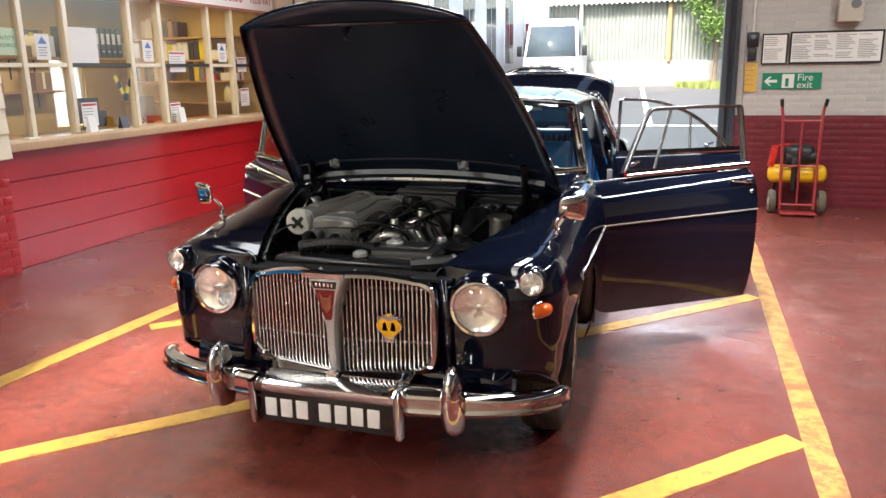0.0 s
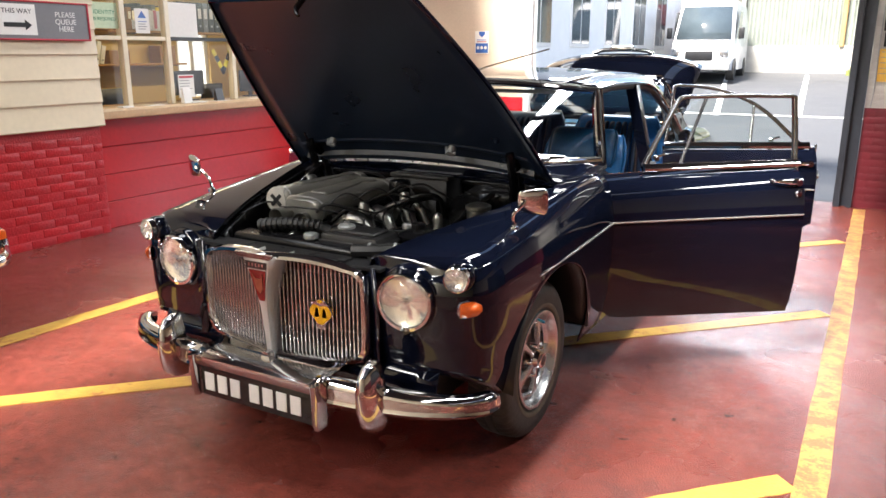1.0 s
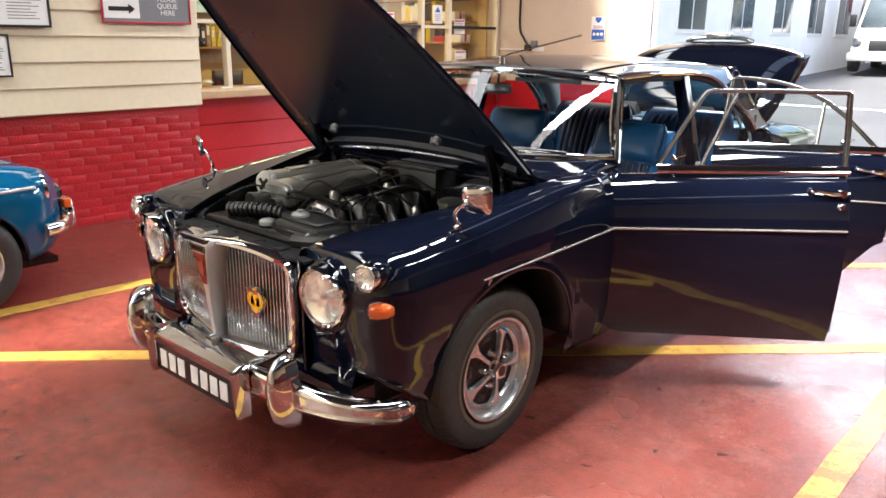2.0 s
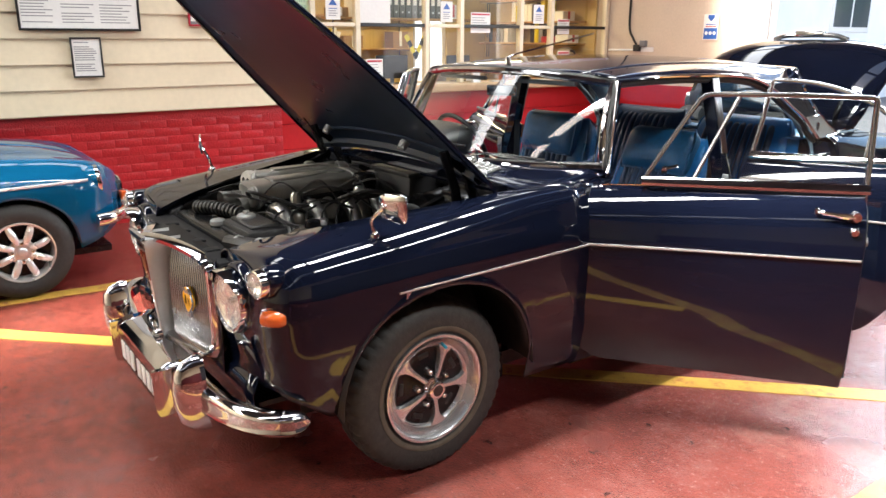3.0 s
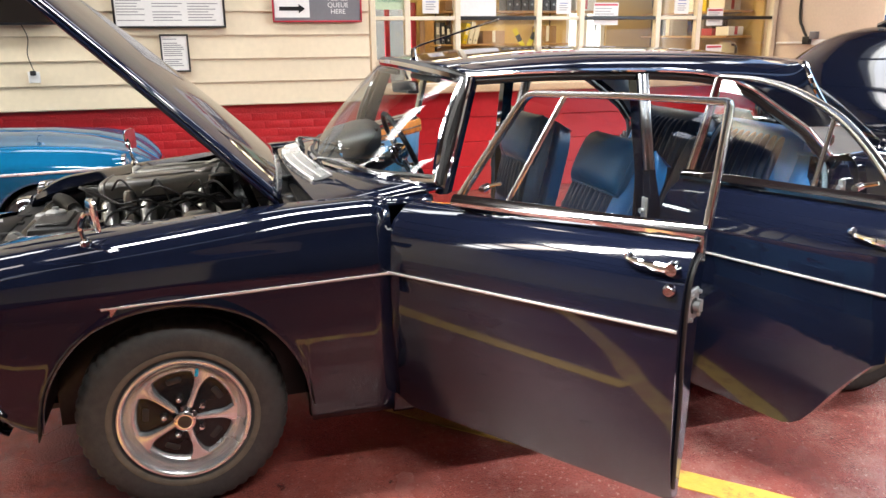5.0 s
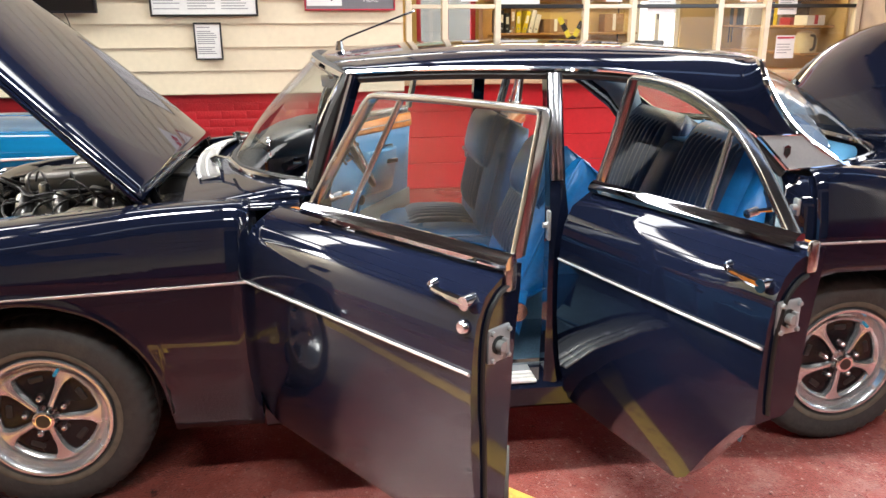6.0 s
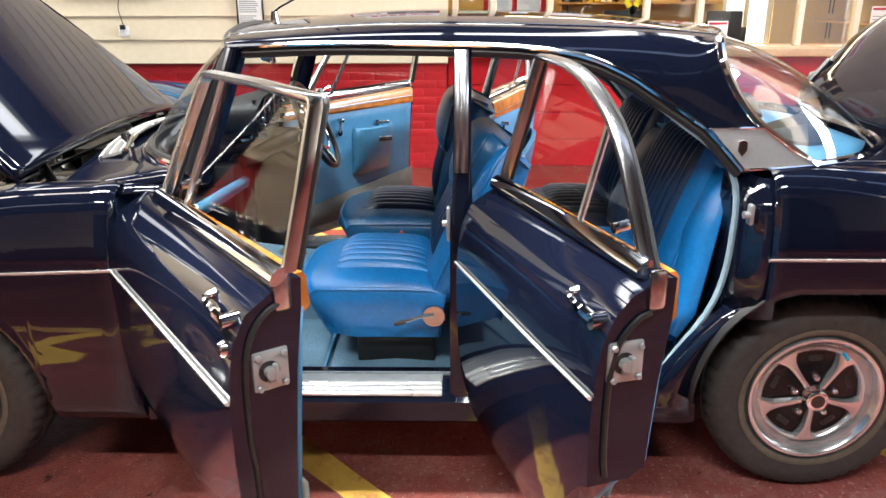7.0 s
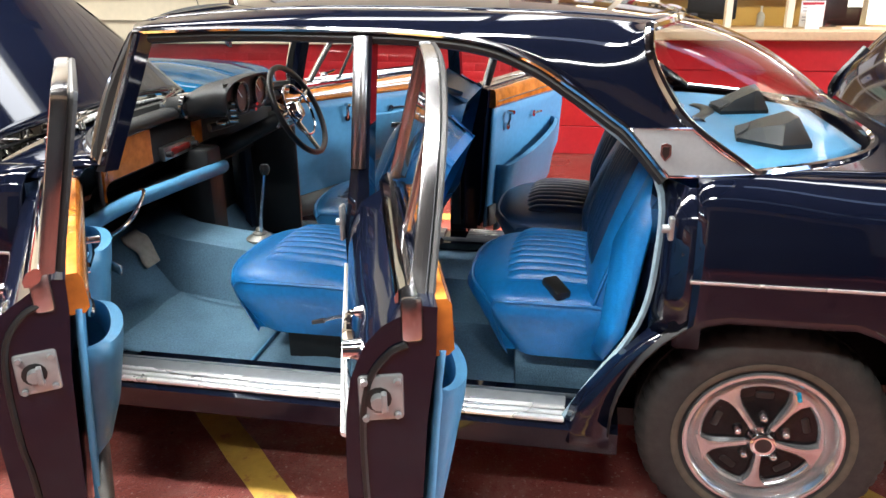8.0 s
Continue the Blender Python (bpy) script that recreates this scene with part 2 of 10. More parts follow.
GRASS = mat("dry_grass", (0.17, 0.20, 0.05), 0.8, var=0.4)


def floor_mat():
    """Red floor paint: scuffed, stained, with patches polished by wet tyres."""
    m = mat("red_floor_paint", (0.165, 0.037, 0.026), 0.22, spec=0.5, var=0.28, scale=1.1, fine=14, bump=0.4, bscale=110, dirt=0.5, dirt_col=(0.13, 0.022, 0.02), dirt_scale=0.9, rvar=0.5)
    n, l = m.node_tree.nodes, m.node_tree.links
    p = n["Principled BSDF"]
    p.inputs["Coat Roughness"].default_value = 0.16
    wet = n.new("ShaderNodeTexNoise")
    wet.inputs["Scale"].default_value, wet.inputs["Detail"].default_value, wet.inputs["Roughness"].default_value = 1.9, 9, 0.7
    l.new(n["Texture Coordinate"].outputs["Object"], wet.inputs["Vector"])
    wr = n.new("ShaderNodeMapRange")
    wr.inputs["From Min"].default_value, wr.inputs["From Max"].default_value, wr.inputs["To Max"].default_value = 0.40, 0.62, 0.85
    l.new(wet.outputs["Fac"], wr.inputs["Value"])
    l.new(wr.outputs[0], p.inputs["Coat Weight"])
    l.new(p.inputs["Normal"].links[0].from_socket, p.inputs["Coat Normal"])
    src = p.inputs["Base Color"].links[0].from_socket
    co = n.new("ShaderNodeTexCoord")

    def layer(src, sc, lo, hi, amount, col, rough=0.6, detail=8):
        t = n.new("ShaderNodeTexNoise")
        t.inputs["Scale"].default_value, t.inputs["Detail"].default_value, t.inputs["Roughness"].default_value = sc, detail, rough
        l.new(co.outputs["Object"], t.inputs["Vector"])
        r = n.new("ShaderNodeMapRange")
        r.inputs["From Min"].default_value, r.inputs["From Max"].default_value, r.inputs["To Max"].default_value = lo, hi, amount
        l.new(t.outputs["Fac"], r.inputs["Value"])
        mx = n.new("ShaderNodeMix")
        mx.data_type = "RGBA"
        mx.inputs["B"].default_value = (*col, 1)
        l.new(r.outputs[0], mx.inputs["Factor"])
        l.new(src, mx.inputs["A"])
        return mx.outputs["Result"]

    src = layer(src, 5.5, 0.53, 0.70, 0.45, (0.06, 0.018, 0.015), 0.75)
    src = layer(src, 26.0, 0.60, 0.72, 0.45, (0.40, 0.13, 0.10), 0.7)
    src = layer(src, 2.2, 0.56, 0.72, 0.75, (0.035, 0.016, 0.015), 0.75)
    src = layer(src, 1.4, 0.68, 0.76, 0.5, (0.45, 0.20, 0.16), 0.8)
    # dusty, rubbed lane beside the bay, with pale flecks; stronger light painted in too
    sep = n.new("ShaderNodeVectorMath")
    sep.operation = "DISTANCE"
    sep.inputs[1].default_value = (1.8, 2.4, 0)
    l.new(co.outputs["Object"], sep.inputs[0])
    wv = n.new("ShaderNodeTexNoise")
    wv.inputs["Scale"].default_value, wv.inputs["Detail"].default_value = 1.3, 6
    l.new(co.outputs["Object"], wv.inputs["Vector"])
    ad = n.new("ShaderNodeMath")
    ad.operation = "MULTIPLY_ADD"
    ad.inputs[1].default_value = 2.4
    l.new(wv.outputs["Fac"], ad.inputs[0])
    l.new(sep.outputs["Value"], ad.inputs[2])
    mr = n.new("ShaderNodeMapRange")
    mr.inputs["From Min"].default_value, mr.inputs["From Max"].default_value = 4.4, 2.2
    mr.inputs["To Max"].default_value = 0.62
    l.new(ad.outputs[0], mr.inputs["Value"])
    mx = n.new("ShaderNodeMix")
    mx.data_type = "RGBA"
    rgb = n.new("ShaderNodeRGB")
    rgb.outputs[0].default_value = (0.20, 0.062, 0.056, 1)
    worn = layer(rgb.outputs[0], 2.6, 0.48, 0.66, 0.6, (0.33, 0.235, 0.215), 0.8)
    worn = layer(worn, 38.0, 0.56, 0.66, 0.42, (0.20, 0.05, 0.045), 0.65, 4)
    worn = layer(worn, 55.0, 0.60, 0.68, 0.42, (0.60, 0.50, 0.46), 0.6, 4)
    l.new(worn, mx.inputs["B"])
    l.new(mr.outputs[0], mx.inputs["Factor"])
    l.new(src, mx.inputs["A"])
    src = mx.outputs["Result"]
    # oily, trodden dirt in front of the lane; weaker light there painted in too
    far = n.new("ShaderNodeVectorMath")
    far.operation = "DISTANCE"
    far.inputs[1].default_value = (2.6, -0.9, 0)
    l.new(co.outputs["Object"], far.inputs[0])
    ad2 = n.new("ShaderNodeMath")
    ad2.operation = "MULTIPLY_ADD"
    ad2.inputs[1].default_value = 2.6
    l.new(wv.outputs["Fac"], ad2.inputs[0])
    l.new(far.outputs["Value"], ad2.inputs[2])
    mr2 = n.new("ShaderNodeMapRange")
    mr2.inputs["From Min"].default_value, mr2.inputs["From Max"].default_value, mr2.inputs["To Max"].default_value = 4.0, 2.4, 0.5
    l.new(ad2.outputs[0], mr2.inputs["Value"])
    mx2 = n.new("ShaderNodeMix")
    mx2.data_type = "RGBA"
    mx2.inputs["B"].default_value = (0.075, 0.022, 0.02, 1)
    l.new(mr2.outputs[0], mx2.inputs["Factor"])
    l.new(src, mx2.inputs["A"])
    src = mx2.outputs["Result"]
    src = layer(src, 70.0, 0.68, 0.74, 0.5, (0.55, 0.32, 0.28), 0.6, 4)
    src = layer(src, 11.0, 0.69, 0.73, 0.75, (0.035, 0.014, 0.012), 0.5, 4)
    src = layer(src, 75.0, 0.68, 0.72, 0.6, (0.05, 0.02, 0.02), 0.5, 3)
    src = layer(src, 7.0, 0.66, 0.72, 0.45, (0.40, 0.17, 0.14), 0.85)
    l.new(src, p.inputs["Base Color"])
    return m


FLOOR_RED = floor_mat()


def worn_yellow(name, col, wear, lo):
    m = mat(name, col, 0.45, var=0.12, scale=2, fine=25, bump=0.2, dirt=0.6, dirt_col=wear, dirt_scale=4)
    n, l = m.node_tree.nodes, m.node_tree.links
    p = n["Principled BSDF"]
    src = p.inputs["Base Color"].links[0].from_socket
    co = n.new("ShaderNodeTexCoord")
    t = n.new("ShaderNodeTexNoise")
    t.inputs["Scale"].default_value, t.inputs["Detail"].default_value, t.inputs["Roughness"].default_value = 9, 9, 0.75
    l.new(co.outputs["Object"], t.inputs["Vector"])
    r = n.new("ShaderNodeMapRange")
    r.inputs["From Min"].default_value, r.inputs["From Max"].default_value, r.inputs["To Max"].default_value = lo, lo + 0.09, 0.8
    l.new(t.outputs["Fac"], r.inputs["Value"])
    mx = n.new("ShaderNodeMix")
    mx.data_type = "RGBA"
    mx.inputs["B"].default_value = (0.25, 0.07, 0.035, 1)
    l.new(r.outputs[0], mx.inputs["Factor"])
    l.new(src, mx.inputs["A"])
    l.new(mx.outputs["Result"], p.inputs["Base Color"])
    return m


YELLOW_LINE = worn_yellow("worn_yellow_line_paint", (0.46, 0.275, 0.05), (0.30, 0.13, 0.03), 0.54)
YELLOW_RUBBED = worn_yellow("rubbed_yellow_line_paint", (0.37, 0.235, 0.06), (0.17, 0.105, 0.06), 0.46)


# ---- mesh helpers ----
def box(bm, x0, x1, y0, y1, z0, z1, bevel=0.0, seg=2, m=None):
    r = bmesh.ops.create_cube(bm, size=1.0)
    vs = r["verts"]
    bmesh.ops.scale(bm, vec=(abs(x1 - x0), abs(y1 - y0), abs(z1 - z0)), verts=vs)
    bmesh.ops.translate(bm, vec=((x0 + x1) / 2, (y0 + y1) / 2, (z0 + z1) / 2), verts=vs)
    if bevel:
        es = list({e for v in vs for e in v.link_edges})
        nb = bmesh.ops.bevel(bm, geom=es, offset=bevel, segments=seg, affect="EDGES", profile=0.5)
        vs = list({v for f in nb["faces"] for v in f.verts} | {v for v in vs if v.is_valid})
    if m is not None:
        bmesh.ops.transform(bm, matrix=m, verts=vs)
    return vs


def loft(bm, rings, close=True, caps=False):
    """Skin rings of points of equal length."""
    vv = [[bm.verts.new(p) for p in ring] for ring in rings]
    n = len(rings[0])
    for a, b in zip(vv, vv[1:]):
        for i in range(n if close else n - 1):
            j = (i + 1) % n
            bm.faces.new((a[i], a[j], b[j], b[i]))
    if caps:
        bm.faces.new(vv[0][::-1])
        bm.faces.new(vv[-1])
    return vv


def grid(bm, fn, nu, nv):
    """A sheet fn(u, v), both 0 to 1."""
    return loft(bm, [[fn(i / nu, j / nv) for j in range(nv + 1)] for i in range(nu + 1)], close=False)


def cyl(bm, p0, p1, r0, r1=None, seg=16, caps=True):
    p0, p1 = Vector(p0), Vector(p1)
    r1 = r0 if r1 is None else r1
    q = (p1 - p0).to_track_quat("Z", "Y")
    rings = []
    for p, r in ((p0, r0), (p1, r1)):
        rings.append([p + q @ Vector((r * math.cos(a), r * math.sin(a), 0)) for a in (2 * math.pi * k / seg for k in range(seg))])
    return loft(bm, rings, True, caps)


def tube(bm, pts, r, seg=8, closed=False, flat=1.0, caps=True):
    """A round rod along points; flat squeezes it across; r may be a list."""
    pts = [Vector(p) for p in pts]
    n = len(pts)
    rings = []
    up = None
    for i, p in enumerate(pts):
        a = pts[(i - 1) % n] if (closed or i) else p
        b = pts[(i + 1) % n] if (closed or i < n - 1) else p
        d = (b - a).normalized()
        if up is None:
            up = d.orthogonal().normalized()
        up = (up - d * up.dot(d)).normalized()
        side = d.cross(up)
        rr = r[i] if isinstance(r, (list, tuple)) else r
        rings.append([p + up * (rr * math.cos(t)) + side * (rr * flat * math.sin(t)) for t in (2 * math.pi * k / seg for k in range(seg))])
    if closed:
        rings.append(rings[0])
        vv = [[bm.verts.new(q) for q in ring] for ring in rings[:-1]]
        vv.append(vv[0])
        for a, b in zip(vv, vv[1:]):
            for i in range(seg):
                j = (i + 1) % seg
                bm.faces.new((a[i], a[j], b[j], b[i]))
    else:
        loft(bm, rings, True, caps)


def revolve(bm, prof, m=None, seg=32):
    """Turns (radius, height) points round local z."""
    rings = []
    for r, h in prof:
        ring = [Vector((r * math.cos(a), r * math.sin(a), h)) for a in (2 * math.pi * k / seg for k in range(seg))]
        rings.append([m @ p for p in ring] if m is not None else ring)
    loft(bm, rings, True, False)


def prism(bm, outline, axis, a, b):
    """Extrudes a flat outline; axis 'x','y','z'; outline in the other two axes in order."""
    def at(p, v):
        return {"x": (v, p[0], p[1]), "y": (p[0], v, p[1]), "z": (p[0], p[1], v)}[axis]
    loft(bm, [[at(p, a) for p in outline], [at(p, b) for p in outline]], True, True)


def spline(keys, n):
    """Points on a smooth curve through the keys."""
    k = [Vector(p) for p in keys]
    k = [2 * k[0] - k[1]] + k + [2 * k[-1] - k[-2]]
    out = []
    m = len(k) - 3
    for i in range(n + 1):
        s = min(i / n * m, m - 1e-6)
        j = int(s)
        t = s - j
        p0, p1, p2, p3 = k[j : j + 4]
        out.append(0.5 * (2 * p1 + (p2 - p0) * t + (2 * p0 - 5 * p1 + 4 * p2 - p3) * t * t + (3 * p1 - p0 - 3 * p2 + p3) * t**3))
    return out


def lerp(x, xs, ys):
    return float(np.interp(x, xs, ys))


def finish(bm, name, material, smooth=40):
    bmesh.ops.remove_doubles(bm, verts=bm.verts, dist=1e-5)
    bmesh.ops.recalc_face_normals(bm, faces=bm.faces)
    me = bpy.data.meshes.new(name)
    bm.to_mesh(me)
    bm.free()
    me.materials.append(material)
    if smooth:
        me.shade_smooth()
        me.set_sharp_from_angle(angle=radians(smooth))
    return me


def part(name, bm, material, parent, label="", smooth=40, solid=0.0):
    ob = new(name, finish(bm, name, material, smooth))
    ob.parent = parent
    if solid:
        md = ob.modifiers.new("thickness", "SOLIDIFY")
        md.thickness, md.offset = solid, 0
    if label:
        tagged(ob, label)
    return ob


def thing(name, bm, material, label, category, group="", smooth=40, kind=""):
    ob = new(name, finish(bm, name, material, smooth))
    return tagged(ob, label, category, group, kind)


def structure(name, bm, material, label="", smooth=30):
    ob = new(name, finish(bm, name, material, smooth))
    return tagged(ob, label, kind="structure")


def empty(name, label, category, group="", loc=(0, 0, 0), rz=0.0):
    ob = new(name)
    ob.location = loc
    ob.rotation_euler = (0, 0, radians(rz))
    return tagged(ob, label, category, group)


def lettering(name, text, size, m, material, parent, align="CENTER", depth=0.002):
    """Raised characters in the built-in font, turned into a mesh."""
    cu = bpy.data.curves.new(name, "FONT")
    cu.body, cu.size, cu.align_x, cu.align_y, cu.extrude = text, size, align, "CENTER", depth
    tmp = bpy.data.objects.new(name, cu)
    scene.collection.objects.link(tmp)
    bpy.context.view_layer.update()
    me = bpy.data.meshes.new_from_object(tmp.evaluated_get(bpy.context.evaluated_depsgraph_get()))
    bpy.data.objects.remove(tmp)
    me.transform(m)
    me.materials.clear()
    me.materials.append(material)
    ob = new(name, me)
    ob.parent = parent
    return ob


# turns that stand flat things up on a wall: facing +x, and facing -y
ON_WEST = Matrix(((0, 0, 1, 0), (1, 0, 0, 0), (0, 1, 0, 0), (0, 0, 0, 1)))
ON_NORTH = Matrix(((1, 0, 0, 0), (0, 0, -1, 0), (0, 1, 0, 0), (0, 0, 0, 1)))
# ---- the hall: floor, walls, roof ----
X_W, X_E, Y_S, Y_N = -3.93, 7.2, -8.2, 6.2
bm = bmesh.new()
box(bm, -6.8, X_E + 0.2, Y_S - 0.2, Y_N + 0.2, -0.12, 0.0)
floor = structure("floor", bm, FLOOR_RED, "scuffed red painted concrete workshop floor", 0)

# yellow bay markings
def stripe(a, b, w, lift=0.003, paint=None):
    a, b = Vector((*a, 0)), Vector((*b, 0))
    n = 40
    d = (b - a).normalized()
    s = Vector((-d.y, d.x, 0))
    bmx = bmesh.new()
    rnd = random.Random(int(a.x * 100 + b.y * 10))
    rows = []
    for i in range(n + 1):
        p = a.lerp(b, i / n)
        l, r = w / 2 + rnd.uniform(-0.004, 0.004), w / 2 + rnd.uniform(-0.004, 0.004)
        rows.append([p + s * l, p + s * l + Vector((0, 0, lift)), p - s * r + Vector((0, 0, lift)), p - s * r])
    loft(bmx, rows, False)
    return structure("floor_marking", bmx, paint or YELLOW_LINE, "worn yellow painted bay line on the floor", 0)


stripe((1.855, -2.6), (1.90, 6.1), 0.115, paint=YELLOW_RUBBED)
stripe((-2.32, -2.0), (-2.03, 2.2), 0.13)
for _x0, _x1, _off in ((-2.0, 1.79, 0.53), (-0.6, 1.79, -1.69), (-2.0, 1.80, 2.66)):
    stripe((_x0, _x0 + _off), (_x1, _x1 + _off), 0.115, 0.0035)


def course_bricks(parent, fixed, axis, a0, a1, z0, z1, material, sign, names="brick", bl=0.215, bh=0.065, j=0.008, depth=0.0035):
    """Single bricks proud of the joints, laid in half bond."""
    meshes = {}
    rows = int((z1 - z0) / (bh + j) + 0.01)
    rnd = random.Random(5)
    for r in range(rows):
        z = z0 + r * (bh + j) + j / 2
        a = a0 - (0.5 * (bl + j) if r % 2 else 0)
        while a < a1 - 0.01:
            s0, s1 = max(a, a0), min(a + bl, a1)
            if s1 - s0 > 0.03:
                key = (round(s1 - s0, 3), rnd.randrange(3))
                if key not in meshes:
                    bmx = bmesh.new()
                    w, v = key[0], rnd.uniform(-0.3, 0.3) * depth
                    c = 0.005
                    pts0 = [(0, 0), (w, 0), (w, bh), (0, bh)]
                    pts1 = [(c, c), (w - c, c), (w - c, bh - c + v * 0.3), (c, bh - c)]
                    if axis == "y":
                        loft(bmx, [[(0, p, q) for p, q in pts0], [(sign * depth * 0.6, p, q) for p, q in pts0], [(sign * (depth + v), p, q) for p, q in pts1]], True, True)
                    else:
                        loft(bmx, [[(p, 0, q) for p, q in pts0], [(p, sign * depth * 0.6, q) for p, q in pts0], [(p, sign * (depth + v), q) for p, q in pts1]], True, True)
                    meshes[key] = finish(bmx, names, material, 30)
                ob = new(names, meshes[key])
                ob.location = (fixed, s0, z) if axis == "y" else (s0, fixed, z)
                ob.parent = parent
            a += bl + j


# west wall: brick plinth with lapped boards above
bm = bmesh.new()
box(bm, X_W - 0.25, X_W - 0.065, Y_S, 1.585, 0, 0.95)
wall_west_plinth = structure("wall_west_plinth", bm, RED_MORTAR, "red painted brick plinth under cream boards", 0)
bm = bmesh.new()
box(bm, X_W - 0.25, X_W - 0.035, Y_S, 1.595, 0.95, CEIL)
wall_west = structure("wall_west", bm, CREAM, "wall clad in lapped cream weatherboards", 0)


def weatherboard(z, y0, y1, h=0.2):
    bmx = bmesh.new()
    prism(bmx, [(X_W - 0.034, z - 0.008), (X_W - 0.006, z - 0.008), (X_W - 0.004, z - 0.002), (X_W - 0.006, z + 0.01), (X_W - 0.022, z + h + 0.006), (X_W - 0.034, z + h + 0.006)], "y", y0, y1)
    part("weatherboard", bmx, CREAM, wall_west, smooth=20)


for _i in range(17):
    weatherboard(0.965 + 0.2 * _i, Y_S, 1.60)

# office front: red boards under a sill, cream window frames
bm = bmesh.new()
box(bm, -4.26, -4.125, 1.585, Y_N, 0, 1.0)
wall_office = structure("wall_office", bm, RED_MORTAR, "red gloss boarded office front under windows", 0)
for _z0, _z1 in ((0.0, 0.245), (0.25, 0.495), (0.5, 0.745), (0.75, 0.995)):
    bm = bmesh.new()
    box(bm, -4.126, -4.098, 1.6, Y_N, _z0, _z1, 0.004, 1)
    part("plank", bm, RED_BOARD, wall_office, smooth=30)
bm = bmesh.new()
prism(bm, [(-4.26, 1.0), (-3.97, 1.0), (-3.955, 1.008), (-3.95, 1.03), (-3.95, 1.07), (-3.965, 1.088), (-4.26, 1.09)], "y", 1.604, Y_N)
structure("window_sill", bm, SILL, "tan painted timber counter sill under office windows", 30)
bm = bmesh.new()
box(bm, -4.3, -4.06, 1.6, Y_N, 2.36, CEIL)
box(bm, -4.3, -3.97, 1.52, 1.6, 0.95, CEIL)
structure("wall_office_upper", bm, CREAM_WALL, "cream wall over the office windows", 0)

POSTS = (1.665, 2.0, 2.5, 3.35, 3.82, 4.70, 5.19, 6.15)
window_1 = new("window_1")
tagged(window_1, "cream timber office window band with fixed panes", kind="structure")
for _y in POSTS:
    bm = bmesh.new()
    box(bm, -4.15, -4.075, _y - 0.028, _y + 0.028, 1.09, 2.36, 0.006, 1)
    part("window_post", bm, CREAM_FRAME, window_1)
for _a, _b in zip(POSTS, POSTS[1:]):
    bm = bmesh.new()
    box(bm, -4.14, -4.085, _a + 0.028, _b - 0.028, 1.682, 1.718, 0.004, 1)
    part("transom", bm, CREAM_FRAME if (_b - _a) < 0.6 else BLACK_FRAME, window_1)
    for _z0, _z1 in ((1.09, 1.682), (1.718, 2.36)):
        bm = bmesh.new()
        box(bm, -4.116, -4.110, _a + 0.02, _b - 0.02, _z0 - 0.005, _z1 + 0.005)
        g = part("pane", bm, GLASS_OFFICE, window_1, smooth=0)
        g.visible_shadow = False

# north wall with the big doorway
bm = bmesh.new()
box(bm, -6.8, -1.97, Y_N, Y_N + 0.22, 0.0, CEIL)
wall_north = structure("wall_north", bm, CREAM_WALL, "cream painted wall beside the doorway", 0)
bm = bmesh.new()
box(bm, -4.09, -1.97, Y_N - 0.004, Y_N, 0.0, 1.03)
structure("dado_north", bm, RED_BOARD, "red painted lower wall", 0)
bm = bmesh.new()
box(bm, 1.815, X_E + 0.2, Y_N + 0.012, Y_N + 0.22, 1.035, CEIL)
wall_north_upper = structure("wall_north_east_upper", bm, WHITE_MORTAR, "white painted brick wall", 0)
bm = bmesh.new()
box(bm, 1.815, X_E + 0.2, Y_N + 0.012, Y_N + 0.22, 0.0, 1.035)
wall_north_lower = structure("wall_north_east_lower", bm, MAROON, "maroon painted brick lower wall", 0)
bm = bmesh.new()
box(bm, -1.97, 1.815, Y_N, Y_N + 0.22, 3.5, CEIL)
structure("lintel", bm, CREAM_WALL, "wall over the doorway", 0)
bm = bmesh.new()
box(bm, 1.64, 1.70, Y_N - 0.06, Y_N + 0.14, 0.0, 3.5)
box(bm, 1.70, 1.76, Y_N + 0.03, Y_N + 0.05, 0.0, 3.5)
box(bm, 1.76, 1.812, Y_N - 0.06, Y_N + 0.14, 0.0, 3.5)
structure("steel_column", bm, STEEL_COLUMN, "dark steel doorway column with worn paint", 0)
bm = bmesh.new()
box(bm, -1.97, -1.90, Y_N - 0.03, Y_N + 0.2, 0.0, 3.5, 0.006)
box(bm, -1.90, -1.87, Y_N + 0.06, Y_N + 0.1, 0.0, 3.5)
structure("door_jamb", bm, SIGN_WHITE, "white painted steel door jamb", 30)

# the sides that close the hall
bm = bmesh.new()
box(bm, X_E, X_E + 0.2, Y_S, Y_N + 0.012, 0, CEIL)
wall_east = structure("wall_east", bm, CREAM, "side wall clad in cream weatherboards", 0)
for _i in range(17):
    _z = 1.035 + 0.2 * _i
    bm = bmesh.new()
    prism(bm, [(X_E + 0.002, _z - 0.008), (X_E - 0.026, _z - 0.008), (X_E - 0.028, _z), (X_E - 0.004, _z + 0.19), (X_E + 0.002, _z + 0.19)], "y", Y_S, Y_N)
    part("weatherboard", bm, CREAM, wall_east, smooth=20)
bm = bmesh.new()
box(bm, X_E - 0.012, X_E - 0.002, Y_S, Y_N, 0, 1.03)
structure("dado_east", bm, MAROON, "maroon painted lower wall", 0)
# unseen dark panel, added so the car's side mirrors something dark
bm = bmesh.new()
box(bm, X_E - 0.07, X_E - 0.034, -0.4, 6.15, 0.02, 3.4, 0.006)
structure("dark_panel_east", bm, STEEL_COLUMN, "added dark panel on the east wall", 0)
bm = bmesh.new()
box(bm, -6.8, X_E + 0.2, Y_S - 0.2, Y_S, 0, CEIL)
wall_south = structure("wall_south", bm, CREAM, "end wall clad in cream weatherboards", 0)
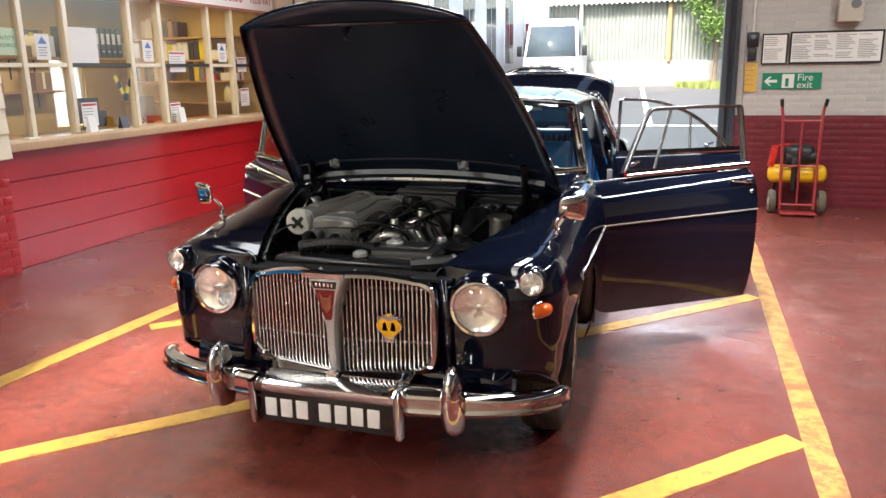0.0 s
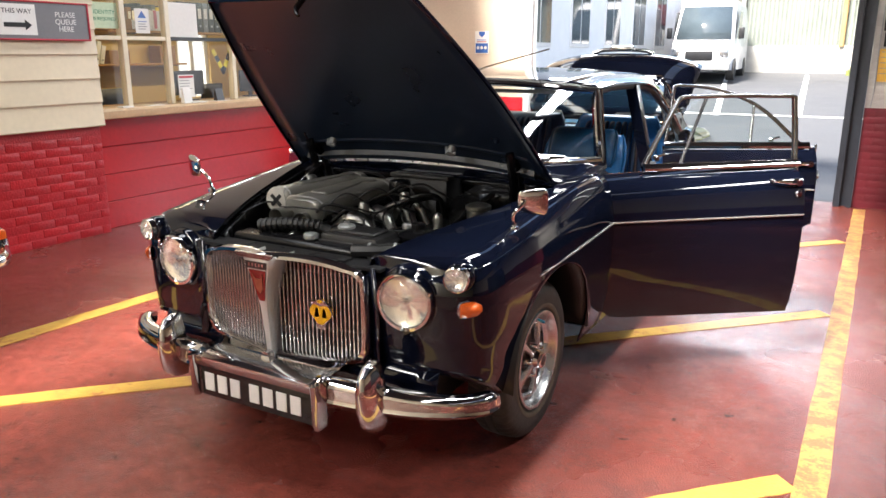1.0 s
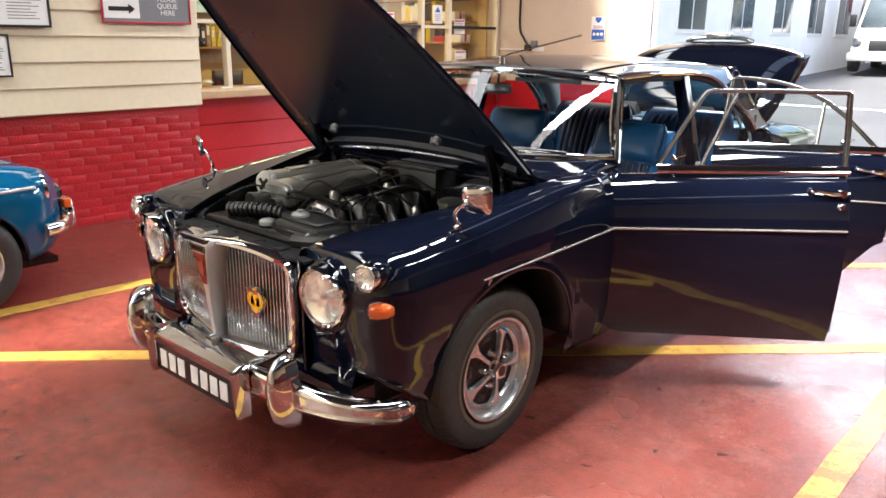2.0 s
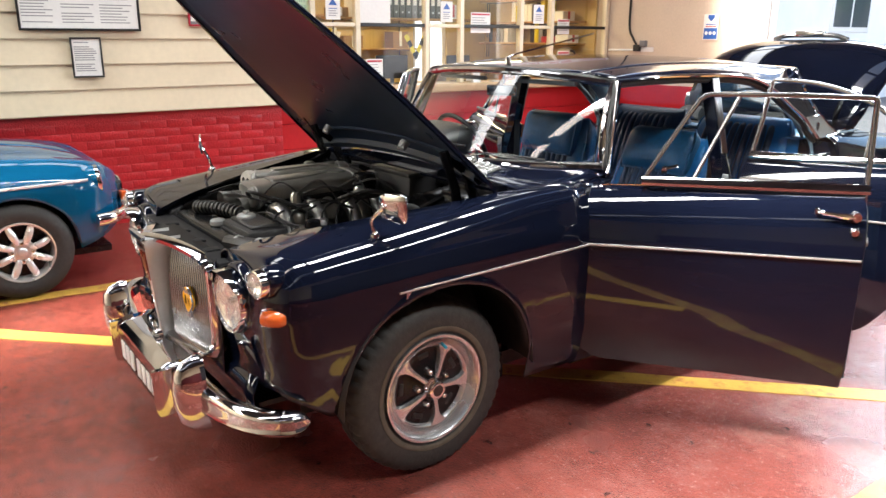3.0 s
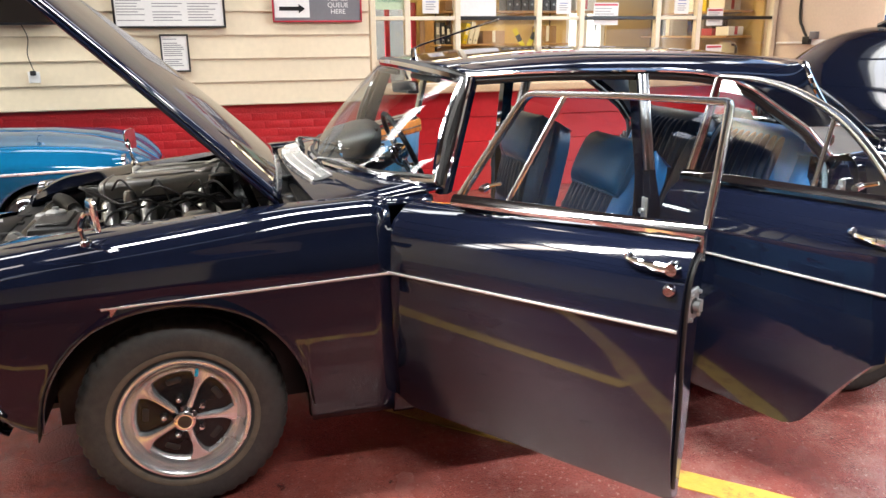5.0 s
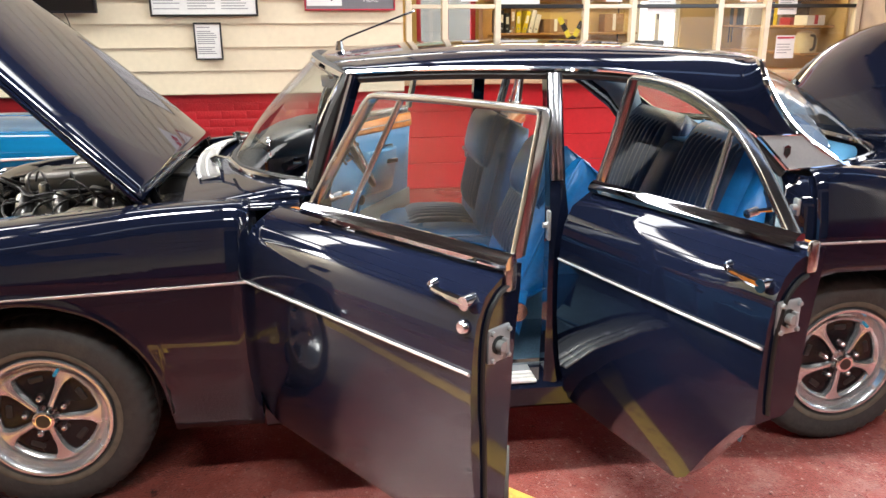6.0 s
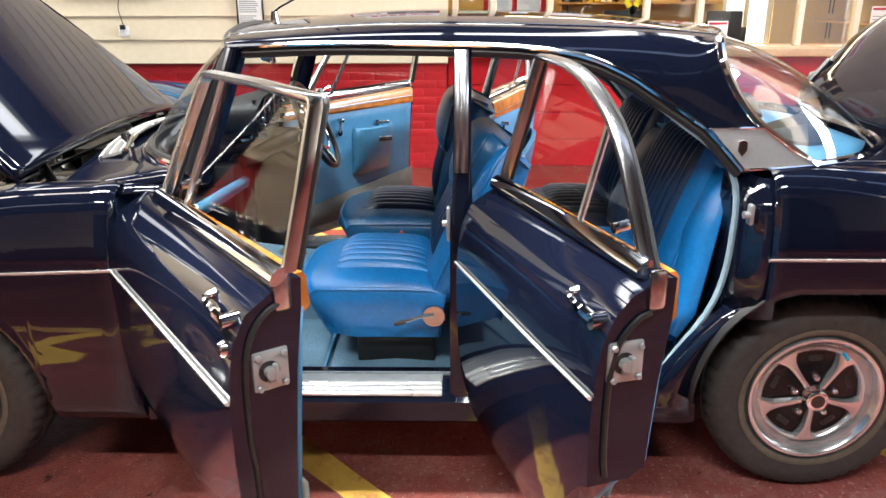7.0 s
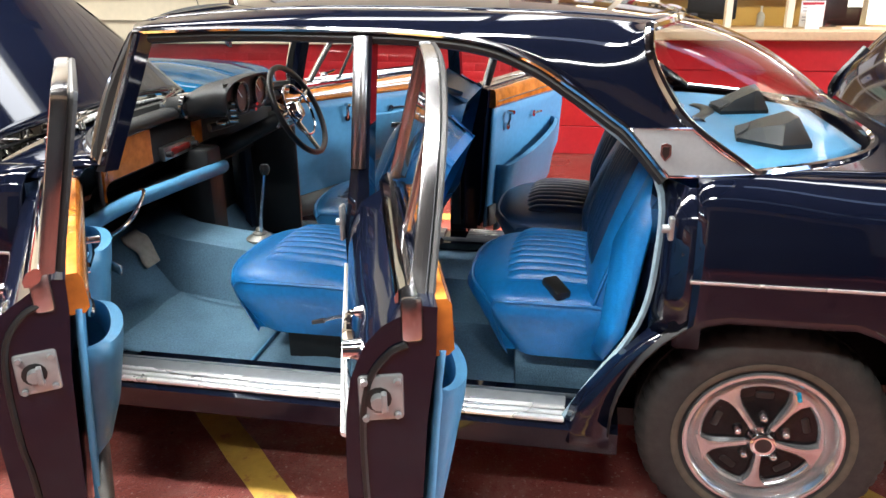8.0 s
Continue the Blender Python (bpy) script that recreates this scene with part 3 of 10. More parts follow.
for _i in range(17):
    _z = 1.035 + 0.2 * _i
    bm = bmesh.new()
    prism(bm, [(Y_S - 0.002, _z - 0.008), (Y_S + 0.026, _z - 0.008), (Y_S + 0.028, _z), (Y_S + 0.004, _z + 0.19), (Y_S - 0.002, _z + 0.19)], "x", X_W, X_E)
    part("weatherboard", bm, CREAM, wall_south, smooth=20)

# roof: dark sheets with three long roof lights crossed by purlins
bm = bmesh.new()
_edges = [-6.9]
for _x, _h in ROOF_LIGHTS:
    _edges += [_x - _h, _x + _h]
_edges.append(X_E + 0.3)
for _a, _b in zip(_edges[::2], _edges[1::2]):
    box(bm, _a, _b, Y_S - 0.3, Y_N + 0.3, CEIL + 0.05, CEIL + 0.09)
structure("ceiling", bm, mat("dark_sheet_ceiling", (0.036, 0.041, 0.055), 0.8, var=0.15, dirt=0.3, dirt_col=(0.045, 0.045, 0.05)), "dull dark grey sheet roof underside", 0)
for _i in range(8):
    _y = Y_S + 1.1 + 1.75 * _i
    bm = bmesh.new()
    box(bm, -4.0, X_E, _y - 0.06, _y + 0.06, CEIL - 0.14, CEIL + 0.02)
    structure("purlin", bm, STEEL_COLUMN, "dark painted roof purlin", 0)
for _x, _h in ROOF_LIGHTS:
    bm = bmesh.new()
    box(bm, _x - _h - 0.04, _x - _h, Y_S, Y_N, CEIL - 0.02, CEIL + 0.3)
    box(bm, _x + _h, _x + _h + 0.04, Y_S, Y_N, CEIL - 0.02, CEIL + 0.3)
    structure("rooflight_curb", bm, STEEL_COLUMN, "dark roof light upstand", 0)


# ---- outside ----
def ground_z(y):
    return -0.13 if y < 6.35 else lerp(y, (6.35, 6.6, 40, 90, 400), (-0.03, 0.0, 1.25, 2.6, 3.0))


bm = bmesh.new()
_ys = [-400, -60, -8.5, 6.3, 6.36, 6.6, 9, 13, 18, 24, 31, 40, 60, 90, 400]
_xs = [-400, -60, -25, -12, -7, -2, 3, 8, 13, 25, 60, 400]
loft(bm, [[(x, y, ground_z(y)) for x in _xs] for y in _ys], False)
ground = structure("ground", bm, ASPHALT, "grey asphalt yard rising away from the doorway", 60)


def yard_line(a, b, w):
    bmx = bmesh.new()
    rows = []
    for i in range(13):
        x, y = a[0] + (b[0] - a[0]) * i / 12, a[1] + (b[1] - a[1]) * i / 12
        z = ground_z(y) + 0.012
        rows.append([(x - w / 2, y, z), (x + w / 2, y, z)])
    loft(bmx, rows, False)
    structure("parking_line", bmx, WHITE_LINE, "white painted parking line on asphalt", 0)


yard_line((-1.0, 14.2), (-3.0, 27.5), 0.14)
yard_line((0.55, 14.6), (-0.3, 27.5), 0.14)
yard_line((2.2, 15.2), (2.6, 27.5), 0.14)
bm = bmesh.new()
loft(bm, [[(-3.2, 14.3, ground_z(14.3) + 0.013), (6, 14.6, ground_z(14.6) + 0.013)], [(-3.2, 14.5, ground_z(14.5) + 0.013), (6, 14.8, ground_z(14.8) + 0.013)]], False)
structure("parking_line", bm, WHITE_LINE, "white painted parking line on asphalt", 0)

# corrugated shed on a concrete base
shed = empty("shed", "grey corrugated sheet shed on a concrete base wall", "shed", loc=(0, 29, ground_z(29)))
bm = bmesh.new()
box(bm, -4.1, 9, 0.0, 0.25, -0.3, 0.98, 0.02)
part("base_wall", bm, CONCRETE, shed, "stained concrete base wall")
bm = bmesh.new()
_n = int(13.2 / 0.15 * 4)
rows = []
for _i in range(_n + 1):
    _x = -4.2 + 13.2 * _i / _n
    rows.append([(_x, 0.10 + 0.035 * math.sin(2 * math.pi * _x / 0.15), 0.95), (_x, 0.10 + 0.035 * math.sin(2 * math.pi * _x / 0.15), 3.3)])
loft(bm, rows, False)
part("sheet_wall", bm, SHED_SHEET, shed, "weathered grey corrugated sheet", 60)
bm = bmesh.new()
rows = []
for _i in range(_n + 1):
    _x = -4.6 + 13.8 * _i / _n
    _w = 0.04 * math.sin(2 * math.pi * _x / 0.2)
    rows.append([(_x, -0.25, 3.22 + _w), (_x, 7.0, 5.6 + _w)])
loft(bm, rows, False)
part("roof", bm, SHED_SHEET, shed, "corrugated cement roof", 60)
bm = bmesh.new()
cyl(bm, (-2.85, -0.12, 0.0), (-2.85, -0.12, 3.2), 0.07)
part("downpipe", bm, SIGN_WHITE, shed, "white rainwater downpipe")
bm = bmesh.new()
cyl(bm, (0.6, -0.02, 0.95), (0.6, -0.02, 3.2), 0.09)
part("stained_joint", bm, mat("rust_stain_sheet", (0.30, 0.20, 0.09), 0.8, var=0.3), shed, "rust stained vertical joint")

# white building by the yard
house = empty("white_building", "white rendered building with tall windows beside the yard", "building", loc=(-6.0, 9.5, 0))
bm = bmesh.new()
box(bm, -6, 0.9, 2, 19.0, -0.2, 7)
part("wall", bm, WHITE_RENDER, house, smooth=0)
for _y in (4.0, 6.8, 9.6, 12.4, 15.2):
    bm = bmesh.new()
    box(bm, 0.88, 0.93, _y, _y + 1.5, 1.7, 4.2, 0.02)
    w = part("window", bm, SIGN_WHITE, house, "white framed window")
    for _k in range(2):
        bm = bmesh.new()
        box(bm, 0.925, 0.94, _y + 0.08 + 0.7 * _k, _y + 0.70 + 0.7 * _k, 1.8, 4.1)
        part("pane", bm, DARK_GLASS, w, smooth=0)
# its end wing, further back
bm = bmesh.new()
box(bm, 0.9, 2.2, 19.4, 22, -0.2, 3.0)
part("end_wall", bm, WHITE_RENDER, house, smooth=0)
bm = bmesh.new()
box(bm, 0.88, 2.25, 19.3, 19.42, 2.6, 3.4)
part("fascia", bm, mat("dark_red_fascia", (0.16, 0.03, 0.03), 0.6), house, "dark red fascia board")


def van(loc, rz, label):
    v = empty("van", label, "van", loc=loc, rz=rz)
    # length along local y, nose at -y
    secs = [(-2.9, 0.55, 0.45, 0.95), (-2.75, 0.88, 0.35, 1.08), (-2.1, 0.98, 0.32, 1.25), (-1.35, 0.99, 0.32, 2.45), (-1.0, 0.99, 0.32, 2.58), (2.8, 0.99, 0.32, 2.6), (2.95, 0.95, 0.4, 2.5)]
    bmx = bmesh.new()
    rings = []
    for y, w, z0, z1 in secs:
        t = 0.14 if z1 > 1.5 else 0.04
        rings.append([(-w, y, z0), (-w, y, (z0 + z1) / 2), (-w + t, y, z1 - 0.12), (-w + t + 0.15, y, z1), (w - t - 0.15, y, z1), (w - t, y, z1 - 0.12), (w, y, (z0 + z1) / 2), (w, y, z0)])
    loft(bmx, rings, True, True)
    part("body", bmx, WHITE_VAN, v, "white painted body", 35)
    bmx = bmesh.new()
    loft(bmx, [[(-0.85, -2.10, 1.27), (0.85, -2.10, 1.27)], [(-0.76, -1.42, 2.30), (0.76, -1.42, 2.30)]], False)
    bmesh.ops.translate(bmx, verts=bmx.verts, vec=(0, -0.02, 0.012))
    part("windscreen", bmx, DARK_GLASS, v, solid=0.01)
    for s in (-1, 1):
        bmx = bmesh.new()
        prism(bmx, [(-1.95, 1.3), (-1.35, 2.15), (-0.4, 2.2), (-0.4, 1.3)], "x", s * 0.975, s * 0.998)
        part("side_window", bmx, DARK_GLASS, v)
        bmx = bmesh.new()
        box(bmx, s * 1.03, s * 1.2, -1.85, -1.75, 1.3, 1.65, 0.03)
        part("mirror", bmx, BLACK_PLASTIC, v)
        bmx = bmesh.new()
        box(bmx, s * 0.5, s * 0.86, -2.86, -2.72, 0.72, 0.98, 0.04)
        part("headlight", bmx, CHROME_DULL, v)
        for y in (-1.95, 1.8):
            bmx = bmesh.new()
            revolve(bmx, [(0, 0.11), (0.2, 0.11), (0.22, 0.13), (0.34, 0.12), (0.35, 0.0), (0.34, -0.12), (0, -0.12)], pose(s * 0.9, y, 0.35, 0, 90 * s, 0), 24)
            part("wheel", bmx, TYRE, v)
    bmx = bmesh.new()
    box(bmx, -0.42, 0.42, -2.93, -2.8, 0.62, 0.92, 0.03)
    part("grille", bmx, BLACK_PLASTIC, v)
    bmx = bmesh.new()
    box(bmx, -0.95, 0.95, -3.0, -2.7, 0.33, 0.58, 0.06)
    part("bumper", bmx, mat("grey_bumper", (0.3, 0.3, 0.3), 0.5), v)
    bmx = bmesh.new()
    box(bmx, -0.26, 0.26, -3.012, -2.99, 0.42, 0.53)
    part("number_plate", bmx, SIGN_WHITE, v)
    return v


van((-3.3, 25.4, ground_z(25.4)), 4, "white panel van parked in the yard")



def tree(loc, h, seed, n_leaf):
    rnd = random.Random(seed)
    t = empty("tree", "young tree with light green leaves", "tree", loc=loc)
    bmx = bmesh.new()
    trunk = spline([(0, 0, -0.2), (0.05, 0.02, h * 0.3), (-0.05, 0, h * 0.6), (0.05, 0.1, h)], 12)
    tube(bmx, trunk, [0.09 * (1 - i / 14) + 0.01 for i in range(13)], 8)
    tips = []
    for i in range(16):
        b = trunk[rnd.randrange(5, 13)]
        a = rnd.uniform(0, 6.28)
        L = rnd.uniform(0.7, 1.5)
        e = b + Vector((math.cos(a) * L, math.sin(a) * L, rnd.uniform(0.1, 0.7)))
        tube(bmx, [b, b.lerp(e, 0.5) + Vector((0, 0, 0.12)), e], [0.03, 0.02, 0.008], 5)
        tips += [b.lerp(e, f) for f in (0.4, 0.6, 0.8, 1.0)]
    part("trunk", bmx, BARK, t)
    vs, fs = [], []
    for i in range(n_leaf):
        c = rnd.choice(tips) + Vector([rnd.gauss(0, 0.22) for _ in range(3)])
        q = Euler((rnd.uniform(-0.9, 0.9), rnd.uniform(-0.9, 0.9), rnd.uniform(0, 6.28))).to_matrix()
        s = rnd.uniform(0.05, 0.1)
        k = len(vs)
        vs += [c + q @ Vector(p) * s for p in ((0, -1, 0), (0.5, 0, 0.1), (0, 1.1, 0), (-0.5, 0, 0.1))]
        fs.append((k, k + 1, k + 2, k + 3))
    me = bpy.data.meshes.new("crown")
    me.from_pydata(vs, [], fs)
    me.materials.append(LEAF)
    o = new("crown", me)
    o.parent = t


tree((2.3, 28.2, ground_z(28.2)), 4.0, 3, 2600)
# rough grass at the foot of the shed
rnd = random.Random(8)
vs, fs = [], []
for _i in range(5200):
    _x, _y = rnd.uniform(0.9, 5.5), rnd.uniform(26.6, 28.9)
    if (_y - 26.6) < (2.0 - _x) * 0.9 + rnd.uniform(0, 0.6):
        continue
    _h = rnd.uniform(0.08, 0.3)
    _a = rnd.uniform(0, 6.28)
    _k = len(vs)
    _z = ground_z(_y)
    _dx, _dy = 0.02 * math.cos(_a), 0.02 * math.sin(_a)
    vs += [(_x - _dx, _y - _dy, _z), (_x + _dx, _y + _dy, _z), (_x + rnd.uniform(-0.1, 0.1), _y + rnd.uniform(-0.1, 0.1), _z + _h)]
    fs.append((_k, _k + 1, _k + 2))
me = bpy.data.meshes.new("grass")
me.from_pydata(vs, [], fs)
me.materials.append(GRASS)
tagged(new("grass", me), "rough yellow-green grass verge by the shed", "grass", kind="stuff")
# ---- the dark blue saloon: all doors, bonnet and boot open ----
car = empty("saloon_car", "dark navy classic saloon car with bonnet, boot and doors open", "car")

PZ = (0.26, 0.33, 0.45, 0.60, 0.75, 0.85, 0.92, 0.97, 1.0, 1.02, 1.03)
PX = (0.805, 0.838, 0.868, 0.884, 0.888, 0.884, 0.872, 0.85, 0.82, 0.79, 0.755)


def belt(y):
    return lerp(y, (-0.62, -0.4, -0.2, 0, 0.3, 0.7, 1.1, 1.7, 2.5, 2.9, 3.3, 3.7, 3.95), (0.895, 0.925, 0.945, 0.962, 0.985, 1.012, 1.028, 1.045, 1.065, 1.06, 1.03, 0.98, 0.93))


def plan_w(y):
    return lerp(y, (-0.62, -0.45, -0.2, 0.2, 0.7, 2.3, 2.9, 3.4, 3.8, 3.95), (0.93, 0.965, 0.985, 0.995, 1, 1, 0.99, 0.955, 0.89, 0.83))


def lift(y, z0):
    return z0 if z0 < 0.7 else 0.7 + (z0 - 0.7) * (belt(y) - 0.7) / 0.33


def side(y, z0):
    """A point of the body's side."""
    return Vector((lerp(z0, PZ, PX) * plan_w(y), y, lift(y, z0)))


def mirrored(v, s):
    return Vector((v[0] * s, v[1], v[2]))


def patch(name, cols, material, label="", solid=0.006):
    """One skin for each side of the car from columns of points."""
    for s in (1, -1):
        bmx = bmesh.new()
        loft(bmx, [[mirrored(p, s) for p in c] for c in cols], False)
        part(name, bmx, material, car, label, 50, solid)


ARCH_R, ARCH_Z = 0.405, 0.36


OPENING = spline([(0.72, 0.70, 1.024), (0.722, 0.42, 1.016), (0.675, 0.20, 0.992), (0.615, 0.0, 0.967), (0.555, -0.18, 0.945), (0.475, -0.40, 0.913), (0.425, -0.52, 0.889), (0.388, -0.615, 0.862)], 56)[::-1]
OPEN_Y, OPEN_X, OPEN_Z = [p.y for p in OPENING], [p.x for p in OPENING], [p.z for p in OPENING]


def opening(y):
    """Edge of the bonnet opening: x and z."""
    return lerp(y, OPEN_Y, OPEN_X), lerp(y, OPEN_Y, OPEN_Z)


def front_wing():
    ys = [0.695, 0.62, 0.54, 0.46, 0.412] + [ARCH_R * math.cos(radians(a)) for a in range(6, 175, 7)] + [-0.41, -0.44]
    cols = []

    def section(px, py, nx, ny, zb, belt_z, tx, ty, tz):
        pts = []
        zs = 0.94
        for j in range(25):
            z0 = zb + (zs - zb) * j / 24
            d = (0.888 - lerp(z0, PZ, PX)) if z0 > 0.5 else (0.888 - lerp(z0, PZ, PX)) * 0.8
            z = z0 if z0 < 0.7 else 0.7 + (z0 - 0.7) * (belt_z - 0.7) / 0.33
            f = max(0.0, 1 - abs(math.hypot(py, z - ARCH_Z) - ARCH_R - 0.002) / 0.022) if py > -0.47 else 0.0
            d -= 0.005 * f * f * (3 - 2 * f)
            pts.append(Vector((px - nx * d, py - ny * d, z)))
        a = pts[-1]
        c = Vector((px - nx * 0.044, py - ny * 0.044, belt_z + 0.022))
        e = Vector((tx, ty, tz))
        for j in range(1, 11):
            t = j / 10
            pts.append(a * (1 - t) ** 2 + c * 2 * t * (1 - t) + e * t * t + Vector((0, 0, 0.012 * math.sin(math.pi * t) ** 2)))
        # turned-down inner edge
        pts.append(e + Vector((-0.004, 0, -0.03)))
        return pts

    for y in ys:
        zb = 0.28 if y > 0.408 else (0.37 if y < -0.406 else 0.0)
        if not zb:
            zb = max(0.3, ARCH_Z + math.sqrt(max(0.0, ARCH_R**2 - y * y)))
        xi, zi = opening(y)
        cols.append(section(0.888 * plan_w(y), y, 1, 0, zb, belt(y), xi, y, zi))
    plan = spline([(0.856, -0.46, 0), (0.842, -0.53, 0), (0.805, -0.585, 0), (0.74, -0.618, 0), (0.65, -0.632, 0), (0.56, -0.636, 0), (0.48, -0.636, 0), (0.40, -0.632, 0)], 21)
    inner = [Vector((opening(y)[0], y, opening(y)[1])) for y in [-0.45 - 0.165 * (k / 21) ** 0.8 for k in range(22)]]
    for i, (p, e) in enumerate(zip(plan, inner)):
        q0, q1 = plan[max(0, i - 1)], plan[min(21, i + 1)]
        t = (q1 - q0).normalized()
        n = Vector((-t.y, t.x, 0))
        if n.y > 0 or n.x < -0.2:
            n = -n
        cols.append(section(p.x, p.y, n.x, n.y, lerp(i, (0, 3, 8, 21), (0.38, 0.43, 0.48, 0.48)), lerp(i, (0, 4, 8, 12, 21), (0.918, 0.908, 0.893, 0.878, 0.858)), e.x, e.y, e.z))
    patch("front_wing", cols, PAINT, "gloss navy front wing")


front_wing()

# lips of the wheel arches, wheel housings
for s in (1, -1):
    for _yc, _n in ((0.0, "front"), (2.807, "rear")):
        bm = bmesh.new()
        rows = []
        for _a in range(0, 181, 9):
            _y, _z = _yc + (ARCH_R + 0.012) * math.cos(radians(_a)), ARCH_Z + (ARCH_R + 0.012) * math.sin(radians(_a))
            if _n == "rear":
                _z = min(_z, 0.735)
            rows.append([(s * 0.875, _y, _z), (s * 0.80, _y, _z + 0.01), (s * 0.55, _y, _z + 0.02)])
        loft(bm, rows, False)
        rows = [[(s * 0.55, _yc + 0.42 * math.cos(radians(a)), 0.38 + 0.40 * math.sin(radians(a))), (s * 0.55, _yc + 0.42 * math.cos(radians(a)), 0.25)] for a in range(0, 181, 9)]
        loft(bm, rows, False)
        part("wheel_housing", bm, RUBBER, car, "black wheel housing", 60, 0.004)


def rear_quarter():
    ys = [2.566, 2.61, 2.66, 2.72] + [2.78 + 0.06 * i for i in range(19)]
    base = spline([(0.775, 2.54, 1.072), (0.766, 2.70, 1.078), (0.72, 2.83, 1.072), (0.66, 2.95, 1.066), (0.655, 3.15, 1.055), (0.65, 3.4, 1.025), (0.62, 3.7, 0.985), (0.58, 3.88, 0.95)], 40)
    cols = []
    for y in ys:
        d = (y - 2.807)
        zb = min(0.725, ARCH_Z + math.sqrt(max(0.0, ARCH_R**2 - d * d))) if abs(d) < ARCH_R - 0.004 else 0.33
        e = min(base, key=lambda p: abs(p.y - y))
        pts = [side(y, zb + (0.93 - zb) * j / 12) for j in range(13)]
        a = pts[-1]
        c = Vector((0.855 * plan_w(y), y, belt(y) + 0.012))
        for j in range(1, 10):
            t = j / 9
            pts.append(a * (1 - t) ** 2 + c * 2 * t * (1 - t) + Vector((e.x, y, e.z)) * t * t)
        cols.append(pts)
    # round the tail corner
    last = cols[-1]
    for k in range(1, 9):
        a = radians(90 * k / 8)
        col = []
        for p in last:
            r = min(0.1, p.x - 0.02)
            col.append(Vector((p.x - r + r * math.cos(a), p.y + 0.9 * r * math.sin(a), p.z)))
        cols.append(col)
    cols.append([Vector((0.0, p.y + 0.02, min(p.z, 0.80))) for p in cols[-1]])
    patch("rear_quarter", cols, PAINT, "gloss navy rear wing")


rear_quarter()

# dogleg panel of the rear door opening
for s in (1, -1):
    bm = bmesh.new()
    rows = []
    for _i in range(11):
        _z = 0.30 + 0.36 * _i / 10
        _ya = 2.807 - math.sqrt(max(0, 0.415**2 - (_z - ARCH_Z) ** 2))
        _yd = lerp(_z, (0.30, 0.42, 0.55, 0.66), (2.28, 2.31, 2.40, 2.50))
        rows.append([(s * 0.80, _yd - 0.02, _z), (s * 0.84, _yd + 0.012, _z), (s * 0.84, max(_ya, _yd + 0.02), _z)])
    loft(bm, rows, False)
    rows = [[(s * 0.70, 2.44, 0.6), (s * 0.80, 2.48, 0.64), (s * 0.862, 2.545, 0.64), (s * 0.862, 2.60, 0.64)], [(s * 0.70, 2.46, 0.8), (s * 0.80, 2.50, 0.8), (s * 0.87, 2.55, 0.8), (s * 0.868, 2.60, 0.8)], [(s * 0.70, 2.465, 0.95), (s * 0.79, 2.505, 0.95), (s * 0.852, 2.55, 0.95), (s * 0.858, 2.60, 0.95)], [(s * 0.70, 2.47, 1.06), (s * 0.765, 2.505, 1.06), (s * 0.80, 2.55, 1.05), (s * 0.805, 2.60, 1.048)]]
    loft(bm, rows, False)
    part("door_shut_panel", bm, PAINT, car, "navy door shut panel", 60, 0.006)
    bm = bmesh.new()
    tube(bm, spline([(s * 0.79, 2.27, 0.36), (s * 0.79, 2.34, 0.48), (s * 0.785, 2.45, 0.66), (s * 0.78, 2.485, 0.85), (s * 0.755, 2.47, 1.06), (s * 0.71, 2.30, 1.21), (s * 0.67, 2.10, 1.345)], 30), 0.010, 6)
    part("door_seal", bm, WELT, car, "pale cloth door welt")
    bm = bmesh.new()
    box(bm, s * 0.825, s * 0.855, 2.50, 2.515, 0.925, 0.985, 0.006)
    cyl(bm, (s * 0.845, 2.505, 0.955), (s * 0.845, 2.485, 0.955), 0.011, seg=12)
    part("striker", bm, STEEL, car, "steel door striker")
    bm = bmesh.new()
    box(bm, s * 0.80, s * 0.835, 1.645, 1.655, 0.87, 0.97, 0.005)
    cyl(bm, (s * 0.815, 1.65, 0.92), (s * 0.815, 1.632, 0.92), 0.010, seg=12)
    part("striker", bm, STEEL, car, "steel door striker")

# roof
_side_z = spline([(0.9, 1.395, 0), (1.015, 1.404, 0), (1.33, 1.416, 0), (1.69, 1.412, 0), (2.05, 1.402, 0), (2.3, 1.404, 0), (2.6, 1.392, 0)], 60)
_mid_z = spline([(0.9, 1.434, 0), (1.1, 1.461, 0), (1.5, 1.488, 0), (2.0, 1.483, 0), (2.3, 1.462, 0), (2.6, 1.425, 0)], 60)
ROOF_Y = [p.x for p in _side_z], [p.y for p in _side_z], [p.x for p in _mid_z], [p.y for p in _mid_z]
ROOF_W = 0.55


def roof_z(x, y):
    """Flat in the middle, rounding ever faster towards the gutters."""
    lo, hi = lerp(y, ROOF_Y[0], ROOF_Y[1]), lerp(y, ROOF_Y[2], ROOF_Y[3])
    return lo + (hi - lo) * (1 - abs(x / 0.676) ** 2.8) ** 0.6


def roof_pt(u, v):
    x = ROOF_W * (2 * v - 1)
    k = (x / 0.645) ** 2
    y0, y1 = 0.90 + 0.115 * k, 2.56 - 0.135 * k
    y = y0 + (y1 - y0) * u
    return Vector((x, y, roof_z(x, y)))


bm = bmesh.new()
grid(bm, roof_pt, 30, 24)
part("roof", bm, PAINT, car, "gloss navy roof", 60, 0.008)
bm = bmesh.new()
grid(bm, lambda u, v: roof_pt(0.02 + 0.96 * u, 0.03 + 0.94 * v) - Vector((0, 0, 0.025)), 16, 16)
part("headlining", bm, mat("grey_headlining", (0.16, 0.17, 0.18), 0.9, var=0.1), car, "grey cloth headlining", 60)
